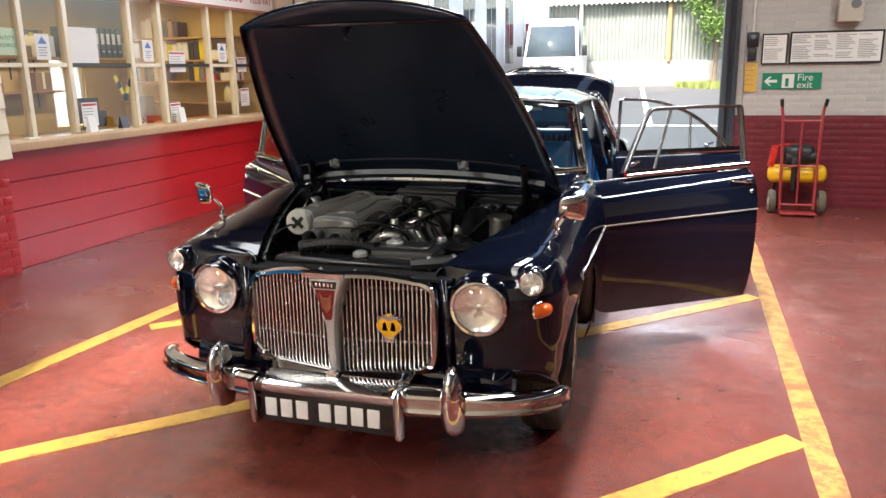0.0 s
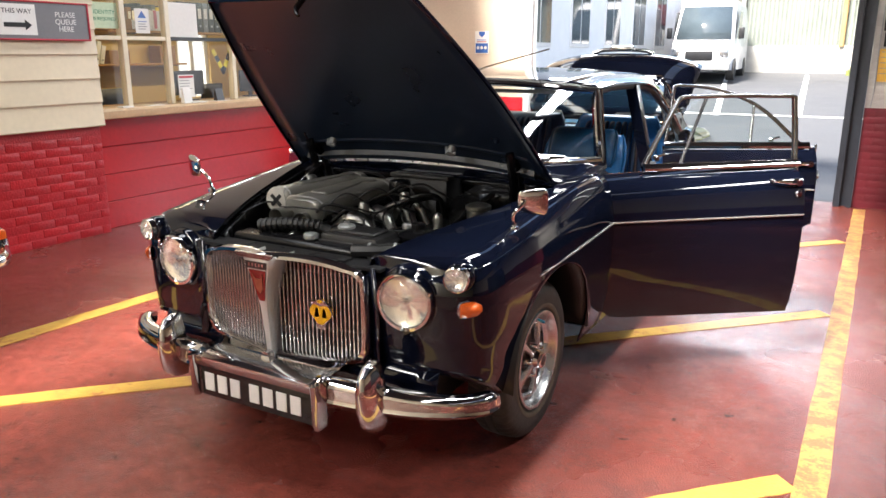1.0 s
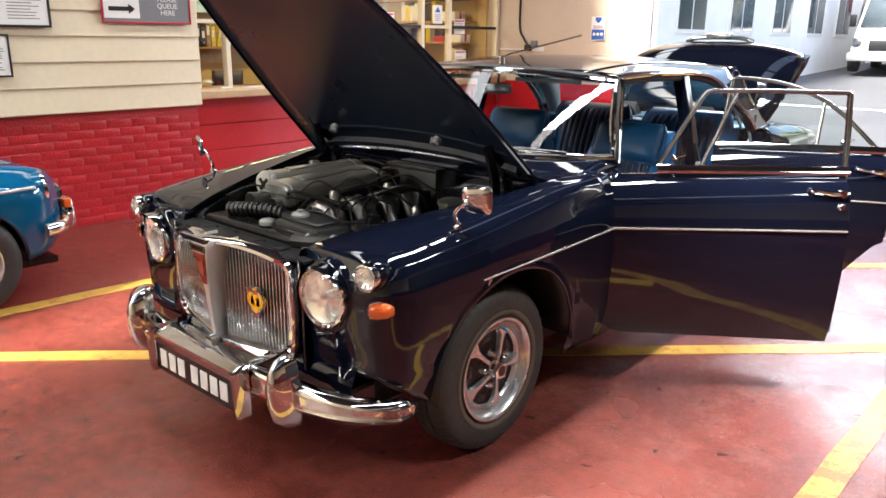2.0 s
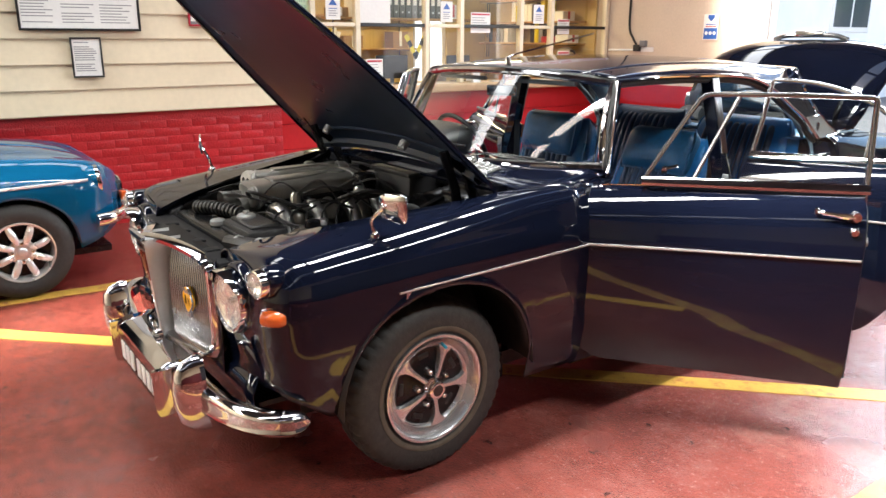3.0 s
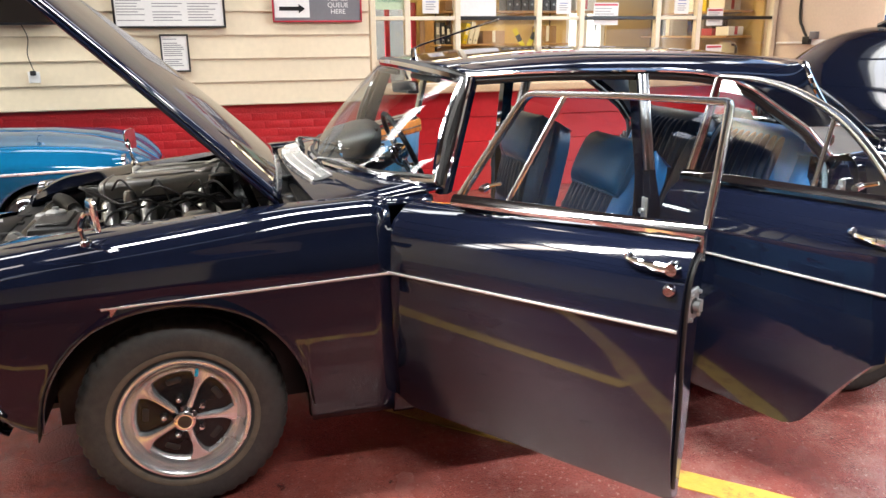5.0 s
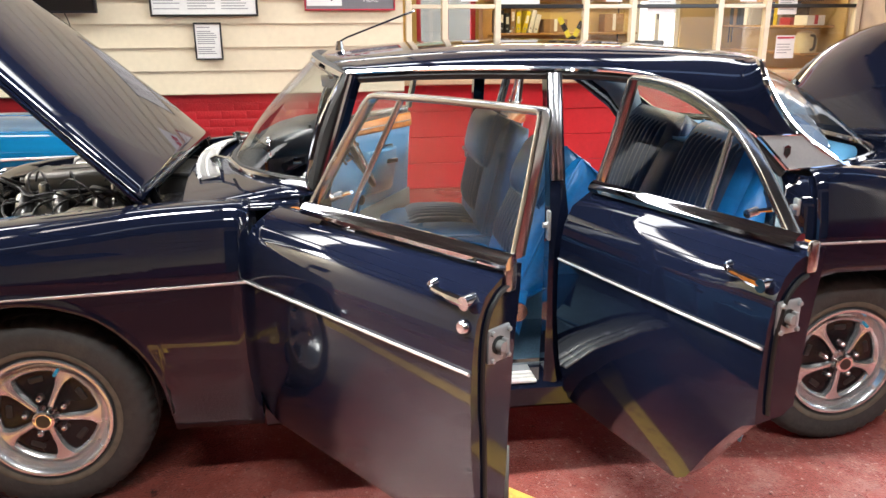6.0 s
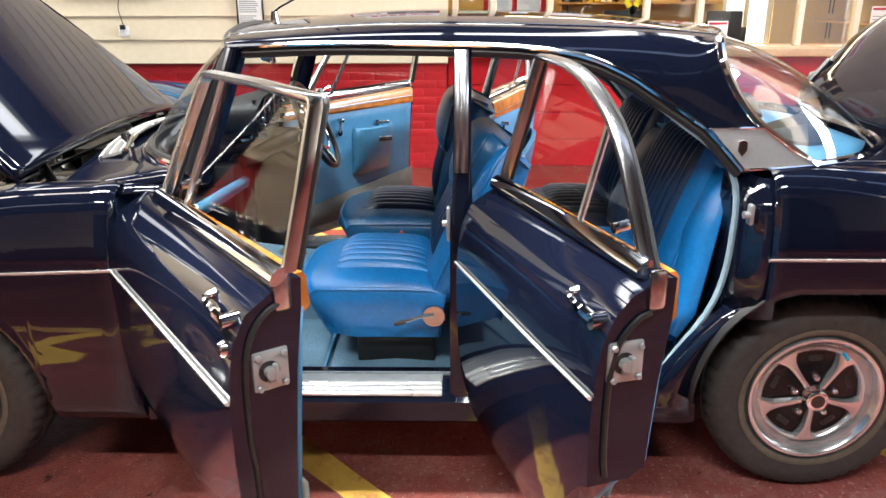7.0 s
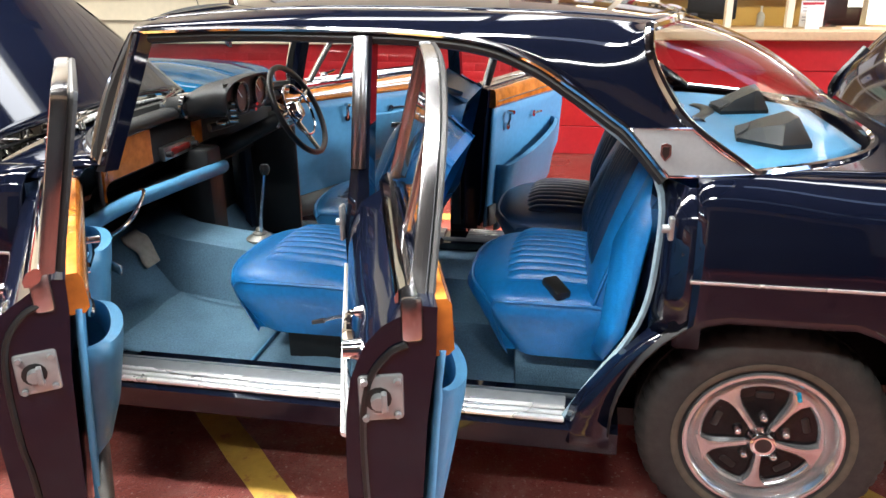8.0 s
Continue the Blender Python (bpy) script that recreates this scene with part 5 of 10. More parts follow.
        bar = [(2.21, (b0 + b1) / 2), (2.222, 1.288)]
        panes = [[(1.74, b0), (2.21, (b0 + b1) / 2), (2.222, 1.288)] + [(p.y, p.z) for p in arc[8::-1]] + [(1.775, 1.386)], [(2.212, (b0 + b1) / 2), (2.475, b1), (2.405, 1.142), (2.325, 1.216), (2.235, 1.282)]]
    bmx = bmesh.new()
    rows = []
    for i, (y, z) in enumerate(smooth_path):
        a, b = smooth_path[max(0, i - 1)], smooth_path[min(len(smooth_path) - 1, i + 1)]
        t = Vector((0, b[0] - a[0], b[1] - a[1])).normalized()
        nn = Vector((0, -t.z, t.y)) * (0.009 if front else lerp(i, (0, 4, 10, 20), (0.009, 0.009, 0.010, 0.0115)))
        row = []
        for dx, k in ((0.010, 0.7), (0.012, 0.0), (0.010, -0.7), (0.004, -1.0), (-0.016, -1.0), (-0.019, -0.6), (-0.019, 0.6), (-0.016, 1.0), (0.004, 1.0)):
            row.append(loc(Vector((wx(z) + dx, y, z)) + nn * k))
        rows.append(row)
    loft(bmx, rows, True, True)
    fr = part("window_frame", bmx, SATIN_FRAME, d, "satin chrome window frame")
    bmx = bmesh.new()
    tube(bmx, [loc((wx(z) - 0.025, y, z)) for y, z in smooth_path], 0.0075, 6)
    part("frame_seal", bmx, RUBBER, fr)
    bmx = bmesh.new()
    tube(bmx, [loc((wx(z), y, z)) for y, z in bar], 0.0085, 8)
    part("quarter_bar", bmx, SATIN_FRAME, fr, "chrome quarter light bar")
    bmx = bmesh.new()
    tube(bmx, [loc((0.775, y0 + (0.195 if front else 0.01), b0 - 0.004)), loc((0.775, y1 + (0.012 if front else -0.03), b1 - 0.004))], 0.013, 8, flat=1.7)
    part("waist_trim", bmx, CHROME, fr, "chrome waist moulding")
    for pn in panes:
        bmx = bmesh.new()
        f = [bmx.verts.new(loc((wx(z) - 0.004, y, z))) for y, z in pn]
        bmx.faces.new(f)
        part("window_pane", bmx, GLASS, d, smooth=0)
    bmx = bmesh.new()
    _cy = 0.98 if front else 2.33
    cyl(bmx, loc((0.735, _cy, b0 + 0.03)), loc((0.70, _cy, b0 + 0.035)), 0.012, seg=10)
    tube(bmx, [loc((0.705, _cy, b0 + 0.035)), loc((0.70, _cy + 0.05, b0 + 0.05))], 0.006, 6)
    part("window_catch", bmx, CHROME, d)

    # strip, handle, lock, latch
    n = 18
    bmx = bmesh.new()
    tube(bmx, [loc(side(y, 0.804 + 0.018 * (y - 0.69) / 1.85) + Vector((0.004, 0, 0))) for y in [y0 + 0.004 + (y1 - y0 - 0.008) * i / n for i in range(n + 1)]], 0.0065, 6, flat=0.6)
    part("side_trim", bmx, ALLOY_STRIP, d, "thin chrome side strip")
    ye = y1 - 0.035
    hz = 0.966 if front else 0.955
    hx = side(ye, hz).x
    hzz = lift(ye, hz)
    bmx = bmesh.new()
    lever = spline([(hx + 0.002, ye - 0.125, hzz + 0.006), (hx + 0.013, ye - 0.12, hzz + 0.006), (hx + 0.018, ye - 0.09, hzz + 0.003), (hx + 0.017, ye - 0.04, hzz - 0.002), (hx + 0.014, ye, hzz - 0.004)], 16)
    tube(bmx, [loc(p) for p in lever], [0.006] * 6 + [0.008] * 5 + [0.012] * 6, 8)
    cyl(bmx, loc((hx - 0.01, ye, hzz - 0.004)), loc((hx + 0.026, ye, hzz - 0.004)), 0.018, 0.016, 14)
    cyl(bmx, loc((hx - 0.01, ye - 0.125, hzz + 0.006)), loc((hx + 0.006, ye - 0.125, hzz + 0.006)), 0.012, 0.008, 12)
    part("door_handle", bmx, CHROME, d, "chrome door handle with push button")
    if front:
        bmx = bmesh.new()
        revolve(bmx, [(0, 0.014), (0.012, 0.014), (0.017, 0.008), (0.018, 0)], Matrix.Translation(loc((side(ye, 0.91).x - 0.002, ye, lift(ye, 0.91)))) @ pose(0, 0, 0, 0, 90 * s, 0), 16)
        part("door_lock", bmx, CHROME, d, "round chrome key lock")
    bmx = bmesh.new()
    box(bmx, -0.037, 0.037, -0.006, 0.006, -0.042, 0.042, 0.006)
    bmesh.ops.translate(bmx, verts=bmx.verts, vec=loc((0.80 if front else 0.82, y1, 0.868 if front else 0.905)))
    lt = part("latch_plate", bmx, STEEL, d, "bare steel latch plate")
    bmx = bmesh.new()
    p0 = loc((0.805 if front else 0.825, y1, 0.868 if front else 0.905))
    cyl(bmx, p0, p0 + Vector((0, 0.024, 0)), 0.013, 0.012, 12)
    box(bmx, p0.x - 0.016, p0.x + 0.006, p0.y + 0.006, p0.y + 0.02, p0.z - 0.022, p0.z - 0.010, 0.004)
    box(bmx, p0.x - 0.014, p0.x - 0.004, p0.y + 0.010, p0.y + 0.026, p0.z - 0.016, p0.z + 0.018, 0.003)
    part("latch_claw", bmx, STEEL, lt)
    bmx = bmesh.new()
    cyl(bmx, p0 + Vector((0, 0.005, 0)), p0 + Vector((0, 0.008, 0)), 0.022, 0.022, 14)
    part("latch_hole", bmx, RUBBER, lt)
    # screws of the plate
    for dx, dz in ((-0.027, 0.031), (0.027, 0.033), (-0.026, -0.031), (0.026, -0.033)):
        bmx = bmesh.new()
        q = p0 + Vector((dx * s - 0.005 * s, 0.008, dz))
        cyl(bmx, q, q + Vector((0, 0.006, 0)), 0.007, 0.005, 8)
        part("screw", bmx, STEEL, lt)
    # steel corner cover at the waist, edge rubber
    bmx = bmesh.new()
    box(bmx, -0.016, 0.019, -0.004, 0.007, -0.03, 0.047, 0.008)
    bmesh.ops.translate(bmx, verts=bmx.verts, vec=loc((0.765, y1 + 0.002, belt(y1) - 0.03)))
    part("corner_cover", bmx, CHROME_DULL, d, "bright corner cover")
    bmx = bmesh.new()
    tube(bmx, [loc(p) for p in spline([(0.775, y1 + 0.004, 1.0), (0.805, y1 + 0.004, 0.985), (0.838, y1 + 0.004, 0.94), (0.852, y1 + 0.004, 0.86), (0.852, y1 + 0.004, 0.72), (0.846, y1 + 0.004, 0.66)] + ([(0.842, y1 + 0.004, 0.52), (0.838, y1 + 0.003, max(zb(y1) + 0.05, 0.35))] if front else []), 24)], 0.006, 6)
    part("edge_rubber", bmx, RUBBER, d, "black edge seal")
    # inner handles
    bmx = bmesh.new()
    iy = y0 + (0.66 if front else 0.43)
    cyl(bmx, loc((0.735, iy, 0.87)), loc((0.70, iy, 0.87)), 0.017, seg=12)
    tube(bmx, [loc((0.703, iy, 0.87)), loc((0.70, iy + 0.05, 0.872)), loc((0.703, iy + 0.085, 0.868))], 0.007, 6)
    part("inner_handle", bmx, CHROME, d, "chrome inner door handle")
    bmx = bmesh.new()
    iy = y0 + (0.385 if front else 0.155)
    cyl(bmx, loc((0.735, iy, 0.85)), loc((0.70, iy, 0.85)), 0.017, seg=12)
    tube(bmx, [loc((0.705, iy, 0.85)), loc((0.69, iy - 0.005, 0.885)), loc((0.688, iy - 0.008, 0.92))], 0.007, 6)
    cyl(bmx, loc((0.70, iy - 0.008, 0.92)), loc((0.665, iy - 0.008, 0.92)), 0.010, seg=10)
    part("window_winder", bmx, CHROME, d, "chrome window winder")
    return d


door(1, "front", 54)
door(1, "rear", 72.7)
door(-1, "front", 50)
door(-1, "rear", 68)
# ---- bonnet ----
BA = radians(41)
B_O, B_D, B_N = Vector((0, 0.363, 1.032)), Vector((0, -math.cos(BA), math.sin(BA))), Vector((0, math.sin(BA), math.cos(BA)))


def bonnet_pt(u, v, off=0.0):
    f = 2 * v - 1
    L = (1.225 - 0.11 * f * f) * u
    x = (0.708 - 0.225 * L + 0.042 * math.sin(math.pi * min(1.0, L / 1.2))) * f
    h = 0.062 * (1 - (abs(x) / 0.72) ** 2.2) - 0.03 * max(0, (L - 0.95) / 0.28) ** 2 * (1 - f * f) + 0.012 * math.sin(math.pi * L / 1.24) - 0.012 * (abs(f) ** 10)
    return B_O + B_D * L + B_N * (h + off) + Vector((x, 0, 0))


bm = bmesh.new()
_us = [i / 30 for i in range(26)] + [0.85, 0.88, 0.91, 0.94, 0.96, 0.98, 0.992, 1.0]
loft(bm, [[bonnet_pt(u, j / 28) for j in range(29)] for u in sorted(set(_us))], False)
bonnet = part("bonnet", bm, PAINT, car, "navy bonnet propped open", 60, 0.006)
bm = bmesh.new()
rim = [bonnet_pt(u, 0, -0.012) for u in sorted(set(_us))] + [bonnet_pt(u, 1, -0.012) for u in sorted(set(_us))[::-1]]
tube(bm, rim, 0.008, 6, True)
part("bonnet_edge", bm, PAINT, bonnet, "folded bonnet edge")
bm = bmesh.new()
loft(bm, [[bonnet_pt(0.004 + 0.992 * i / 20, 0.006 + 0.988 * j / 20, -0.012) for j in range(21)] for i in range(21)], False)
part("inner_skin", bm, PAINT_IN, bonnet, "dark painted bonnet underside", 60, 0.004)
# ribs of the underside
def rib(a, b, w=0.028, h=0.022):
    bmx = bmesh.new()
    rows = []
    for i in range(17):
        u, v = a[0] + (b[0] - a[0]) * i / 16, a[1] + (b[1] - a[1]) * i / 16
        p = bonnet_pt(u, v, -0.016)
        q = bonnet_pt(u + (b[0] - a[0]) * 0.01, v + (b[1] - a[1]) * 0.01, -0.016)
        d = (q - p).normalized()
        s = d.cross(B_N).normalized()
        rows.append([p + s * w, p + s * w * 0.6 - B_N * h, p - s * w * 0.6 - B_N * h, p - s * w])
    loft(bmx, rows, False)
    part("stiffening_rib", bmx, PAINT_IN, bonnet, "pressed stiffening rib", 60)


rib((0.04, 0.05), (0.04, 0.95))
rib((0.13, 0.05), (0.13, 0.95), 0.012, 0.006)
for _c in (Vector((-0.41, 0.235, 1.165)), Vector((0.26, 0.235, 1.165))):
    bm = bmesh.new()
    cyl(bm, _c, _c - B_N * 0.035, 0.02, 0.017, 12)
    tube(bm, [_c + Vector((-0.03, 0, 0)), _c - B_N * 0.03 + Vector((-0.02, 0, 0)), _c - B_N * 0.03 + Vector((0.025, 0, 0))], 0.008, 6)
    part("bonnet_catch", bm, STEEL, bonnet, "steel bonnet catch")
for s in (1, -1):
    bm = bmesh.new()
    tube(bm, spline([(s * 0.53, 0.47, 0.84), (s * 0.545, 0.38, 0.95), (s * 0.55, 0.33, 1.07), (s * 0.545, 0.25, 1.13)], 10), 0.022, 6, flat=0.6)
    tube(bm, [(s * 0.535, 0.30, 0.93), (s * 0.55, 0.27, 1.02), (s * 0.548, 0.22, 1.16)], 0.02, 6, flat=0.6)
    part("bonnet_hinge", bm, BLACK_METAL, bonnet, "black bonnet hinge arm")
bm = bmesh.new()
tube(bm, [(-0.50, 0.02, 0.93), (-0.53, 0.20, 0.985), (-0.545, 0.30, 1.02)], 0.017, 8)
tube(bm, [(-0.545, 0.30, 1.02), (-0.53, 0.16, 1.20)], 0.004, 6)
part("bonnet_stay", bm, BLACK_METAL, bonnet, "black bonnet spring stay with its cable")
bm = bmesh.new()
_h = bonnet_pt(0.9, 0.5, -0.03)
tube(bm, [_h, _h - B_N * 0.05 + Vector((-0.01, 0, 0)), _h - B_N * 0.075 + Vector((0.005, 0, 0)), _h - B_N * 0.085 + Vector((0.02, 0, 0))], [0.012, 0.011, 0.008, 0.006], 8)
part("bonnet_pin", bm, BLACK_METAL, bonnet, "black sprung bonnet pin")

# ---- grille ----
def gy(x):
    return -0.702 + 0.052 * (abs(x) / 0.4) ** 0.9


def bow(x, z):
    """How far the shell bows forward to meet the spine, top and bottom."""
    return max(0.0, 1 - abs(x) / 0.33) ** 1.4 * lerp(z, (0.47, 0.56, 0.74, 0.83), (0.014, 0.0, 0.0, 0.065))


def spine_y(z):
    return lerp(z, (0.45, 0.66, 0.87), (-0.738, -0.757, -0.786))


def spine_plate(name, pts, material, parent, t0, t1, label=""):
    bmx = bmesh.new()
    loft(bmx, [[(x, spine_y(z) - t0, z) for x, z in pts], [(x, spine_y(z) - t1, z) for x, z in pts]], True, True)
    return part(name, bmx, material, parent, label)


def g_top(x):
    return 0.868 - 0.062 * (abs(x) / 0.40) ** 2.3


def g_bot(x):
    return 0.452 + 0.012 * (abs(x) / 0.4) ** 2


def g_outline(n=14, inset=0.0):
    hw, r = 0.394 - inset, 0.07
    pts = []
    for i in range(n + 1):
        x = -(hw - r) + 2 * (hw - r) * i / n
        pts.append((x, g_top(x) - inset))
    zt, zb_ = g_top(hw) - inset, g_bot(hw) + inset
    for k in range(1, 6):
        a = radians(90 - 90 * k / 6)
        pts.append((hw - r + r * math.cos(a), g_top(hw - r) - inset - 0.05 + 0.05 * math.sin(a)))
    pts.append((hw, (zt + zb_) / 2 + 0.1))
    pts.append((hw + 0.004, (zt + zb_) / 2 - 0.05))
    for k in range(0, 7):
        a = radians(-90 * k / 6)
        pts.append((hw - r + r * math.cos(a), zb_ + r + r * math.sin(a)))
    for i in range(1, n):
        x = (hw - r) - 2 * (hw - r) * i / n
        pts.append((x, g_bot(x) + inset))
    for k in range(0, 7):
        a = radians(-90 - 90 * k / 6)
        pts.append((-(hw - r) + r * math.cos(a), zb_ + r + r * math.sin(a)))
    pts.append((-hw - 0.004, (zt + zb_) / 2 - 0.05))
    pts.append((-hw, (zt + zb_) / 2 + 0.1))
    for k in range(1, 6):
        a = radians(180 - 90 * k / 6)
        pts.append((-(hw - r) + r * math.cos(a), g_top(hw - r) - inset - 0.05 + 0.05 * math.sin(a)))
    return pts


bm = bmesh.new()
rings = []
for _ins, _dy in ((-0.003, 0.026), (-0.006, 0.0), (0.002, -0.016), (0.014, -0.018), (0.02, -0.004), (0.022, 0.05)):
    rings.append([(x, gy(x) - bow(x, z) + _dy, z) for x, z in g_outline(24, _ins)])
loft(bm, rings, True)
grille = part("grille_shell", bm, CHROME, car, "chrome radiator grille shell", 40)
bm = bmesh.new()
_o = g_outline(14, 0.018)
_c = bm.verts.new((0, -0.63, 0.66))
_vs = [bm.verts.new((x, gy(x) + 0.055, z)) for x, z in _o]
for _i in range(len(_vs)):
    bm.faces.new((_c, _vs[_i], _vs[(_i + 1) % len(_vs)]))
part("grille_backing", bm, RUBBER, grille, "", 0)
for _i in range(44):
    _x = -0.370 + 0.740 * _i / 43
    if abs(_x) < 0.022:
        continue
    _hi, _lo = g_top(_x) - 0.02, g_bot(_x) + 0.018
    if abs(_x) > 0.33:
        _k = (abs(_x) - 0.33) / 0.06
        _hi, _lo = _hi - 0.02 * _k * _k, _lo + 0.04 * _k * _k
    bm = bmesh.new()
    box(bm, _x - 0.0036, _x + 0.0036, gy(_x) + 0.0, gy(_x) + 0.03, _lo, _hi, 0.002, 1)
    part("grille_slat", bm, GRILLE_SATIN, grille)
for _z in (0.575, 0.79):
    bm = bmesh.new()
    tube(bm, [(x, gy(x) + 0.032, _z) for x in [-0.375 + 0.75 * i / 20 for i in range(21)]], 0.006, 6)
    part("grille_bar", bm, CHROME_DULL, grille)
# centre spine and badges
bm = bmesh.new()
loft(bm, [[(-w, -0.655, z), (-w * 0.97, spine_y(z) + 0.006, z), (-w * 0.87, spine_y(z), z), (w * 0.87, spine_y(z), z), (w * 0.97, spine_y(z) + 0.006, z), (w, -0.655, z)] for z, w in ((0.45, 0.012), (0.55, 0.012), (0.66, 0.017), (0.74, 0.031), (0.81, 0.055), (0.862, 0.073))], False)
part("grille_spine", bm, SPINE, grille, "satin silver grille spine flaring at the top", 40, 0.003)
spine_plate("name_bar", [(-0.054, 0.842), (0.050, 0.842), (0.043, 0.813), (-0.047, 0.813)], BLACK_FRAME, grille, -0.001, 0.004, "black enamel name bar")
_b = spine_plate("shield_badge", [(-0.043, 0.808), (0.039, 0.808), (0.015, 0.70), (0.010, 0.685), (-0.014, 0.685), (-0.019, 0.70)], RED_BADGE, grille, -0.001, 0.004, "dark red enamel shield badge")
spine_plate("badge_relief", [(-0.026, 0.795), (-0.012, 0.775), (0.010, 0.775), (0.022, 0.795), (0.014, 0.735), (-0.002, 0.715), (-0.018, 0.735)], mat("bronze_relief", (0.34, 0.13, 0.08), 0.3, 0.8, var=0.2), _b, 0.003, 0.007)
for _k in range(5):
    bm = bmesh.new()
    box(bm, -0.038 + 0.016 * _k, -0.030 + 0.016 * _k, spine_y(0.829) - 0.006, spine_y(0.829) - 0.003, 0.822, 0.835)
    part("letter_bar", bm, CHROME, grille, smooth=0)
bm = bmesh.new()
prism(bm, [(-0.09, 0.876), (0.09, 0.876), (0.075, 0.858), (-0.075, 0.858)], "y", -0.800, -0.786)
part("top_badge", bm, CHROME_DULL, grille, "small bright badge on the grille top")
bm = bmesh.new()
cyl(bm, (0, -0.74, 0.462), (0, -0.768, 0.462), 0.024, 0.021, 14)
part("crank_plug", bm, CHROME, grille)
# yellow motoring badge
bm = bmesh.new()
_cx, _cz = 0.215, 0.655
_pts = []
for _k in range(24):
    _a = 2 * math.pi * _k / 24
    _r = 0.044 + 0.004 * math.cos(4 * _a)
    _pts.append((_cx + _r * 1.05 * math.cos(_a), _cz + _r * math.sin(_a)))
prism(bm, _pts, "y", -0.694, -0.680)
bdg = part("motoring_badge", bm, YELLOW_BADGE, car, "yellow and chrome motoring club badge", 30)
bm = bmesh.new()
tube(bm, [(x, -0.690, z) for x, z in _pts], 0.004, 6, True)
prism(bm, [(_cx - 0.05, _cz + 0.03), (_cx - 0.02, _cz + 0.044), (_cx, _cz + 0.036), (_cx + 0.02, _cz + 0.044), (_cx + 0.05, _cz + 0.03), (_cx + 0.02, _cz + 0.03), (_cx, _cz + 0.024), (_cx - 0.02, _cz + 0.03)], "y", -0.698, -0.686)
prism(bm, [(_cx - 0.022, _cz - 0.04), (_cx + 0.022, _cz - 0.04), (_cx + 0.018, _cz - 0.066), (_cx - 0.018, _cz - 0.066)], "y", -0.693, -0.680)
part("badge_wings", bm, CHROME_DULL, bdg, "chrome wing and tab of the badge", 30)
for _dx in (-0.017, 0.017):
    bm = bmesh.new()
    prism(bm, [(_cx + _dx - 0.006, _cz + 0.014), (_cx + _dx + 0.006, _cz + 0.014), (_cx + _dx + 0.012, _cz - 0.02), (_cx + _dx - 0.012, _cz - 0.02)], "y", -0.694, -0.689)
    part("badge_sign", bm, CHROME_DULL, bdg)

# ---- nose panels ----
bm = bmesh.new()
loft(bm, [[(x, -0.60, 0.826 + 0.02 * (1 - (x / 0.5) ** 2)), (x, gy(x) - bow(x, 0.85) + 0.02, g_top(min(0.4, abs(x))) - 0.016), (x, gy(x) - bow(x, 0.85) + 0.015, g_top(min(0.4, abs(x))) - 0.02)] for x in [-0.36 + 0.72 * i / 20 for i in range(21)]], False)
part("nose_top", bm, SATIN_BLACK, car, "black panel behind the grille top", 60, 0.005)
bm = bmesh.new()
loft(bm, [[(x, -0.62 + 0.0 * x, 0.50), (x, -0.645, 0.44), (x, -0.64, 0.36), (x, -0.55, 0.30)] for x in [-0.68 + 1.36 * i / 16 for i in range(17)]], False)
part("front_valance", bm, PAINT, car, "navy front valance", 60, 0.005)
for s in (1, -1):
    bm = bmesh.new()
    loft(bm, [[(s * x, gy(0.4) + 0.02, z), (s * (x + 0.05), -0.655, z)] for x, z in ((0.385, 0.84), (0.40, 0.66), (0.40, 0.44))], False)
    part("grille_cheek", bm, PAINT, car, "", 60, 0.005)


def lamp(name, c, r, depth, tilt, material_lens, label, s):
    m = Matrix.Translation(c) @ pose(0, 0, 0, 90, 0, tilt)
    bmx = bmesh.new()
    revolve(bmx, [(r * 1.0, -depth), (r * 1.17, -depth * 0.5), (r * 1.2, 0.0), (r * 1.14, 0.018), (r * 1.03, 0.02), (r * 0.98, 0.008)], m, 36)
    o = part(name, bmx, CHROME, car, label, 50)
    bmx = bmesh.new()
    rings = []
    for f, z, q in ((0.98, 0.012, 0.0), (0.88, 0.007, 0.5), (0.75, 0.0025, 0.8), (0.6, -0.001, 1.0), (0.45, -0.0035, 1.0), (0.3, -0.0052, 0.8), (0.15, -0.0062, 0.4)):
        rings.append([m @ Vector((r * f * math.cos(2 * math.pi * k / 48), r * f * math.sin(2 * math.pi * k / 48), z + q * r * (0.011 * math.cos(2 * math.pi * k / 8) + 0.008 * math.sin(2 * math.pi * k / 16 + 9 * f)))) for k in range(48)])
    loft(bmx, rings, True)
    bmx.faces.new([bmx.verts.new(p) for p in rings[-1]])
    part("reflector", bmx, REFLECTOR, o, "silvered reflector bowl", 60)
    bmx = bmesh.new()
    revolve(bmx, [(r * 0.99, 0.010), (r * 0.9, 0.02), (r * 0.6, 0.032), (r * 0.3, 0.037), (0, 0.038)], m, 36)
    part("lens", bmx, material_lens, o, "fluted clear glass lens", 60).visible_shadow = False
    bmx = bmesh.new()
    for k in range(-6, 7):
        x = r * 0.13 * k
        h = math.sqrt(max(0, (r * 0.9) ** 2 - x * x))
        tube(bmx, [m @ Vector((x, -h, 0.010)), m @ Vector((x, -h * 0.4, 0.028)), m @ Vector((x, h * 0.4, 0.028)), m @ Vector((x, h, 0.010))], 0.0009, 4)
    part("lens_flutes", bmx, LENS, o).visible_shadow = False
    bmx = bmesh.new()
    revolve(bmx, [(0.0, 0.014), (r * 0.10, 0.012), (r * 0.13, 0.004), (r * 0.13, -0.006)], m, 16)
    part("bulb_shield", bmx, CHROME, o)
    return o


